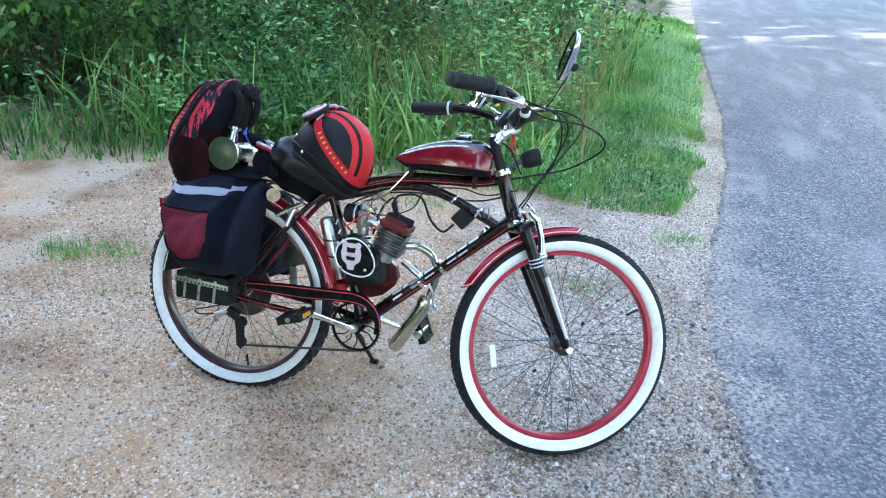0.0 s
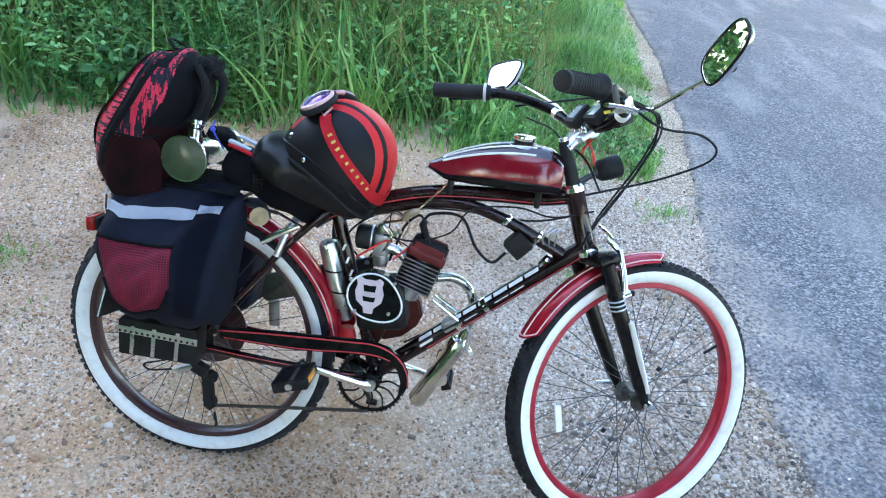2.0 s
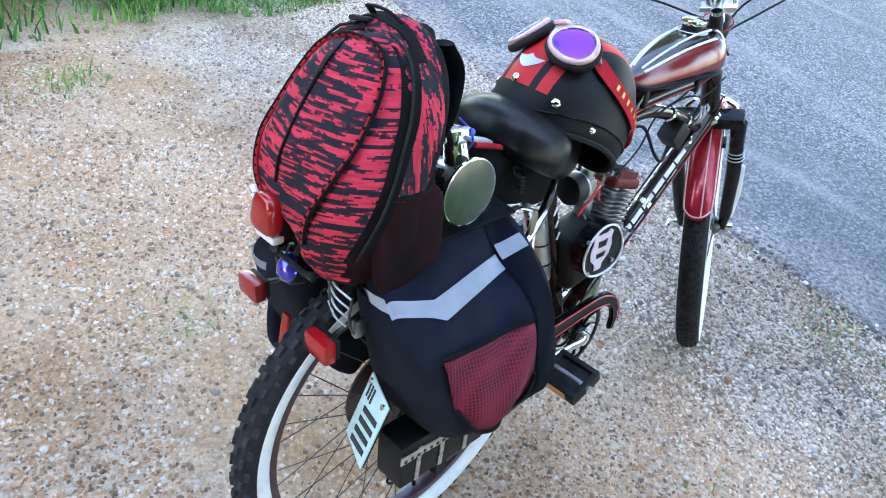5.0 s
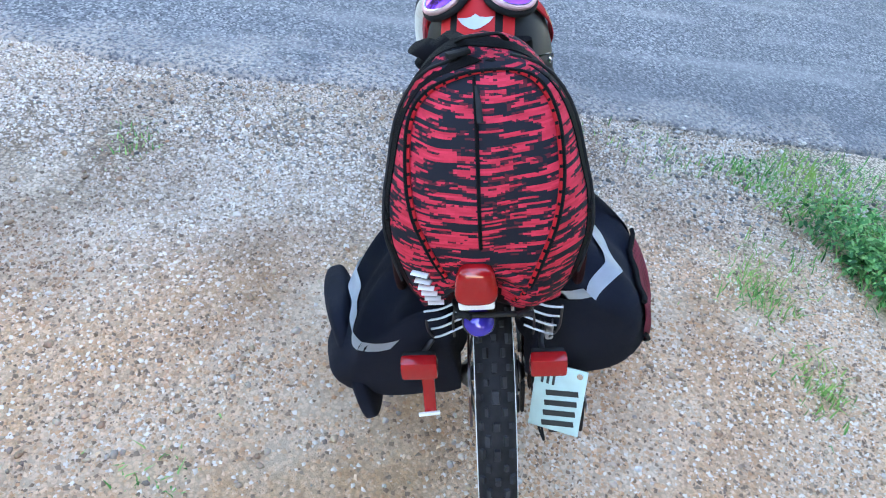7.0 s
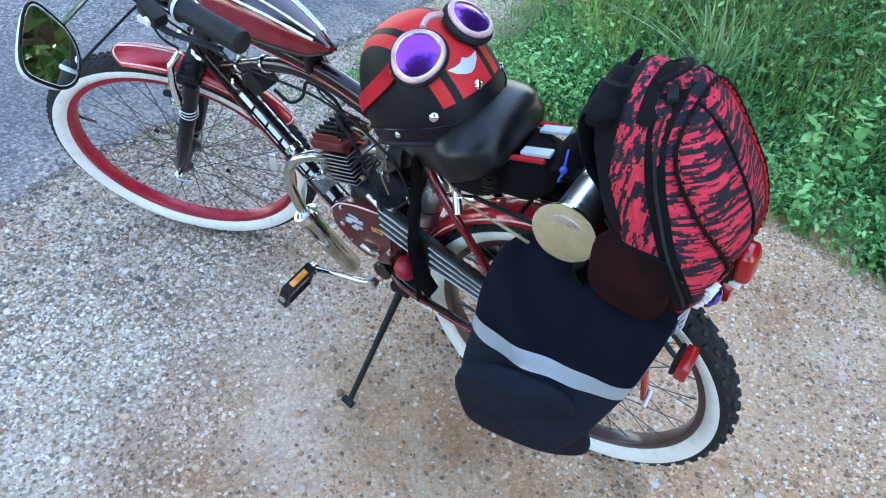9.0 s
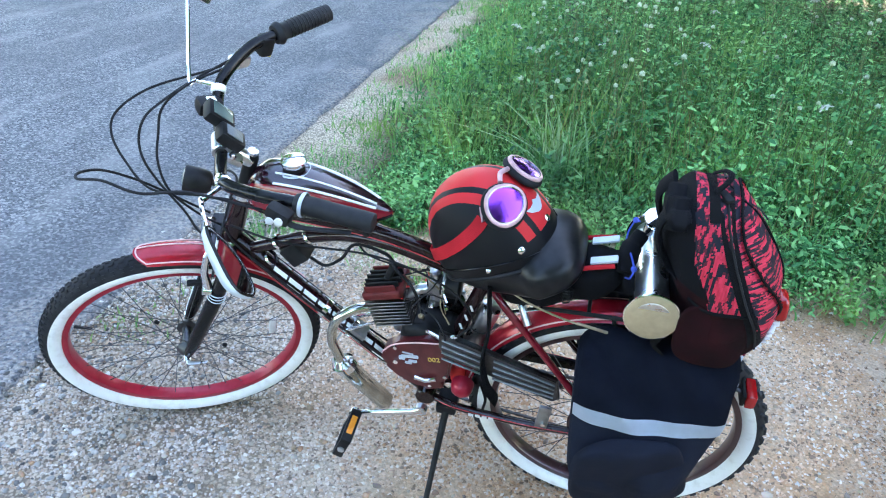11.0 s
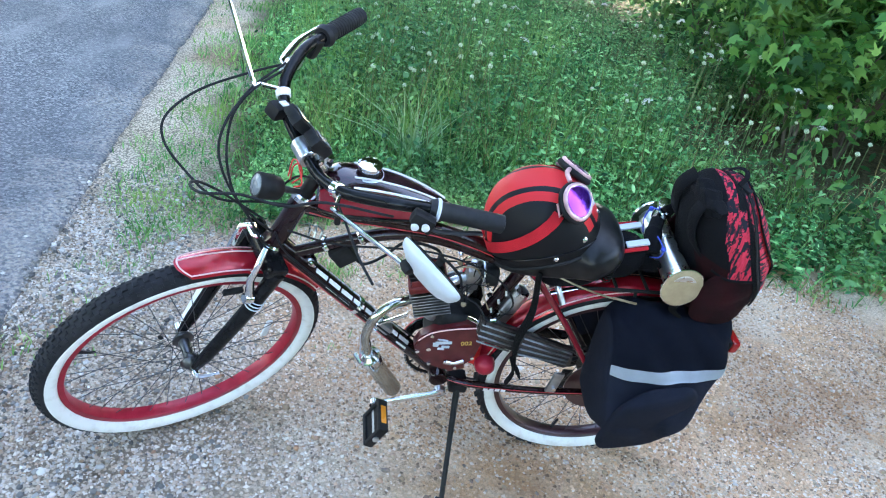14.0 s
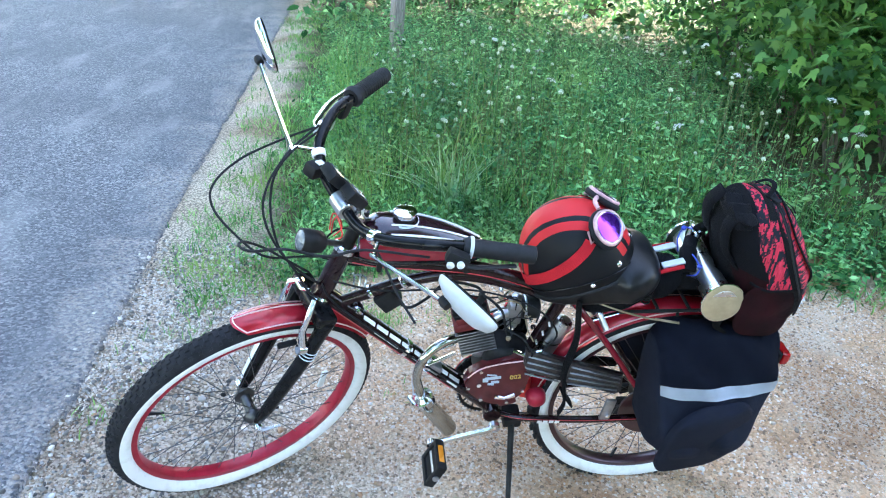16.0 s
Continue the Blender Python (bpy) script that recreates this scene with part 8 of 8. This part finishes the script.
# panniers hung each side of the rack
def pannier(side, profile, x0, x1, name_label, taper):
    bag = thing("pannier", name_label, "pannier bag")
    tag = spline([(0, y, z) for y, z in profile], 4, closed=True)
    cy, cz = sum(p.y for p in tag) / len(tag), sum(p.z for p in tag) / len(tag)
    n = len(tag)
    us = [-1, -0.985, -0.95, -0.9, *[-0.84 + 0.06 * i for i in range(29)], 0.9, 0.95, 0.985, 1]

    def at(u, k, out=0.0):
        s = (1 - abs(u) ** 7) ** (1 / 5) if abs(u) < 1 else 0.0
        s = 0.5 + 0.5 * s if abs(u) < 1 else 0.5
        k0 = int(math.floor(k))
        p = tag[k0 % n].lerp(tag[(k0 + 1) % n], k - k0)
        a, bq = tag[(k0 - 1) % n].lerp(tag[k0 % n], k - k0), tag[(k0 + 1) % n].lerp(tag[(k0 + 2) % n], k - k0)
        d = (bq - a).normalized()
        nn = Vector((0, d.z, -d.y))
        if nn.dot(p - Vector((0, cy, cz))) < 0:
            nn = -nn
        sag = 0.006 * math.sin(5 * u + k * 0.5) + 0.003 * math.sin(11 * u + k * 0.7)
        q = Vector((0, cy + (p.y - cy) * s, cz + (p.z - cz) * s)) + nn * (out + sag * s)
        low = max(0.0, min(1.0, (0.33 - q.z) / 0.26))
        xa, xb = x0 + taper[0] * low ** 1.3, x1 + taper[1] * low
        q.y += taper[2] * low * (1 - u * u) * (1 if q.y > 0.12 else 0)
        x = (xa + xb) / 2 + (xb - xa) / 2 * u
        q.y = 0.05 + (q.y - 0.05) * (1 - taper[4] * abs(u) ** 4)
        return Vector((x, side * q.y, q.z - taper[3] * (x + 0.04)))

    b = bmesh.new()
    rows = [[b.verts.new(at(u, k)) for k in range(n)] for u in us]
    for r0, r1 in zip(rows, rows[1:]):
        for k in range(n):
            b.faces.new((r0[k], r0[(k + 1) % n], r1[(k + 1) % n], r1[k]))
    b.faces.new(rows[0])
    b.faces.new(rows[-1])
    part("body", b, "nylon_navy", bag, "dark navy nylon body", None, 70)

    def strip(k0, k1, u0, u1, out, mat, name, label="", thick=0.0015, steps=40, rounded=0.0, droop=0.0):
        b = bmesh.new()
        grid = []
        for i in range(steps + 1):
            u = u0 + (u1 - u0) * i / steps
            end = k1 - rounded * abs(2 * i / steps - 1) ** 4
            m = max(2, int(2 * (k1 - k0)))
            low = droop * max(0.0, 1 - abs(u + 0.6) / (0.37 if u < -0.6 else 1.1))
            grid.append([b.verts.new(at(u, low + k0 + (end - k0) * j / m, out)) for j in range(m + 1)])
        for r0, r1 in zip(grid, grid[1:]):
            for k in range(len(r0) - 1):
                b.faces.new((r0[k], r0[k + 1], r1[k + 1], r1[k]))
        bmesh.ops.solidify(b, geom=b.faces[:], thickness=thick)
        return part(name, b, mat, bag, label, None, 60)

    return bag, at, strip


Rp = [(0.055, 0.10), (0.055, 0.25), (0.055, 0.37), (0.08, 0.40), (0.12, 0.376), (0.162, 0.345), (0.214, 0.302), (0.242, 0.245), (0.247, 0.185), (0.22, 0.13), (0.17, 0.098), (0.11, 0.09)]
bag_r, at_r, strip_r = pannier(-1, Rp, -0.165, 0.128, "dark navy pannier with a maroon mesh pocket, hung on the rack", (0.075, -0.03, 0.0, 0.0, 0.12))
strip_r(17.6, 19.6, -0.97, 0.4, 0.004, "silver_tape", "reflective_band", "pale grey reflective band", droop=2.2)
strip_r(16.8, 18.8, 0.42, 0.78, 0.0075, "silver_tape", "reflective_band", "pale grey reflective band")
strip_r(8, 34, 0.41, 0.8, 0.0035, "nylon_navy", "front_gusset", "folded front edge of navy nylon", 0.003)
strip_r(24.5, 34, -0.82, 0.33, 0.006, "pocket_mesh", "mesh_pocket", "maroon mesh pocket", 0.004, 40, 4.0)
part("pocket_hem", tube([at_r(u, 24.5, 0.008) for u in np.linspace(-0.83, 0.34, 16)], 0.004, 6), "nylon", bag_r)
part("pocket_piping", tube([at_r(-0.82 + 1.15 * i / 24, 34 - 4.0 * abs(i / 12 - 1) ** 4, 0.008) for i in range(25)], 0.0034, 6), "nylon", bag_r)
part("flap", moved(box((0.26, 0.135, 0.006), (-0.02, -0.04, 0.403), 0.003, (6, 0, 0)), Matrix()), "nylon", bag_r)
Lp = [(0.055, 0.07), (0.05, 0.22), (0.05, 0.33), (0.08, 0.355), (0.125, 0.343), (0.165, 0.315), (0.198, 0.28), (0.228, 0.228), (0.27, 0.15), (0.264, 0.09), (0.21, 0.05), (0.12, 0.05)]
bag_l, at_l, strip_l = pannier(1, Lp, -0.195, 0.113, "dark navy pannier with a reflective band, hung on the rack", (0.085, -0.02, 0.0, 0.09, 0.13))
strip_l(25, 27, -0.97, 0.97, 0.0055, "silver_tape", "reflective_band", "pale grey reflective band")
part("pocket", moved(soft(4.2, 12, lambda q: Vector((q.x * (0.112 - 0.012 * q.z), q.y * (0.022 + 0.006 * math.cos(3 * q.x)), q.z * 0.118 + 0.004 * math.sin(5 * q.x)))), pose(-0.022, 0.238, 0.128, 0, 0, 9) @ pose(0, 0, 0, -8, 10, 0)), "nylon_navy", bag_l, "bulging lower pocket", None, 80)
strip_l(7, 26, -0.97, 0.97, 0.0018, "nylon_navy", "flap", "closing flap of navy nylon", 0.001)
for s, at_f, ks in ((-1, at_r, (17, 19)), (1, at_l, (25, 27))):
    # the band runs on round the rear end of each bag
    b = bmesh.new()
    prev = None
    for i in range(7):
        f = i / 6
        up, lo = at_f(-0.965, ks[0], 0.004), at_f(-0.965, ks[1], 0.004)
        ang = Vector((-0.007 * min(1, 4 * f), -s * 0.1 * f, 0.03 * f * f))
        row = [b.verts.new(up + ang), b.verts.new(lo + ang)]
        if prev:
            b.faces.new((prev[0], prev[1], row[1], row[0]))
        prev = row
    bmesh.ops.solidify(b, geom=b.faces[:], thickness=0.0015)
    part("reflective_band", b, "silver_tape", bag_r if s < 0 else bag_l)

# black pouch with red piping between saddle and backpack
pouch = thing("pouch", "black cloth pouch with red piping lashed behind the saddle", "pouch")
part("body", moved(soft(4, 12, lambda q: Vector((q.x * 0.125, q.y * 0.052 * (1 + 0.05 * math.sin(9 * q.x)), q.z * (0.046 + 0.008 * q.x) + 0.004 * math.sin(7 * q.x + 3 * q.y)))), pose(0.168, 0.0, 0.412, 0, 20, 0)), "nylon", pouch, "", None, 80)
for s in (-1, 1):
    part("piping", tube(spline([(0.07, s * 0.044, 0.492), (0.12, s * 0.046, 0.478), (0.2, s * 0.046, 0.449), (0.275, s * 0.038, 0.42)], 5), 0.0045, 8), "strap_red", pouch, "red piping")
    part("tab", moved(box((0.052, 0.018, 0.006), (0.09, s * 0.03, 0.491), 0.002, (0, 18, 0)), Matrix()), "silver_tape", pouch, "pale reflective tab")


# polished steel cylinder with wide end discs, lashed across the luggage
spool = thing("steel_cylinder", "polished steel cylinder with olive and tan ends across the luggage", "cylinder", pose(-0.004, 0, 0.456, -3.2, 0, 1.0))
part("body", lathe([(0.034, -0.108), (0.034, -0.08), (0.031, -0.03), (0.031, 0.0), (0.031, 0.03), (0.033, 0.09), (0.033, 0.118)], 40), "brushed_steel", spool, "mirror-bright steel tube", None, 50)
for s in (-1, 1):
    y = -0.110 if s < 0 else 0.118
    part("end_disc", lathe([(0.0, -s * 0.002), (0.047, -s * 0.002), (0.0495, 0), (0.0495, s * 0.002), (0.047, s * 0.0032), (0.0, s * 0.0034)], 48, m=pose(0, y, 0, 11 if s > 0 else 3, 0, 0)), "disc_olive" if s < 0 else "disc_tan", spool, "dark olive end disc" if s < 0 else "tan satin end disc")
    part("disc_rim", lathe([(0.0478, -0.0026), (0.0505, -0.002), (0.0505, 0.002), (0.0478, 0.0026)], 48, closed=True, m=pose(0, y, 0, 11 if s > 0 else 3, 0, 0)), "chrome", spool)
jar = thing("steel_jar", "small steel jar standing above the cylinder", "jar", pose(0.003, -0.072, 0.508, 75, 0, 0))
part("body", lathe([(0.0, -0.022), (0.017, -0.022), (0.019, -0.012), (0.017, 0.012), (0.013, 0.016), (0.013, 0.022), (0.023, 0.024), (0.023, 0.031), (0.0, 0.033)], 24), "chrome", jar, "polished steel body")
for s, pts in ((1, [(0.045, 0.03, 0.455), (0.04, 0.055, 0.478), (0.036, 0.05, 0.497), (0.045, 0.02, 0.508), (0.055, -0.01, 0.5)]), (-1, [(0.052, -0.03, 0.478), (0.05, -0.055, 0.5), (0.04, -0.062, 0.525), (0.035, -0.04, 0.54)])):
    cord = thing("cord", "thin blue cord lashing the luggage", "cord")
    part("strand", tube(spline(pts, 6), 0.0019, 7), "blue_cord", cord)
    part("knot", moved(soft(2, 5, lambda q: q * 0.006), Matrix.Translation(pts[2])), "blue_cord", cord)
roll = thing("cloth_roll", "rolled black cloth bound across the luggage", "cloth roll")
part("roll", tube(spline([(0.028, -0.035, 0.512), (0.045, 0.0, 0.498), (0.048, 0.035, 0.472)], 5), [0.016] * 4 + [0.02] * 4 + [0.017] * 3, 14), "nylon", roll, "", None, 80)
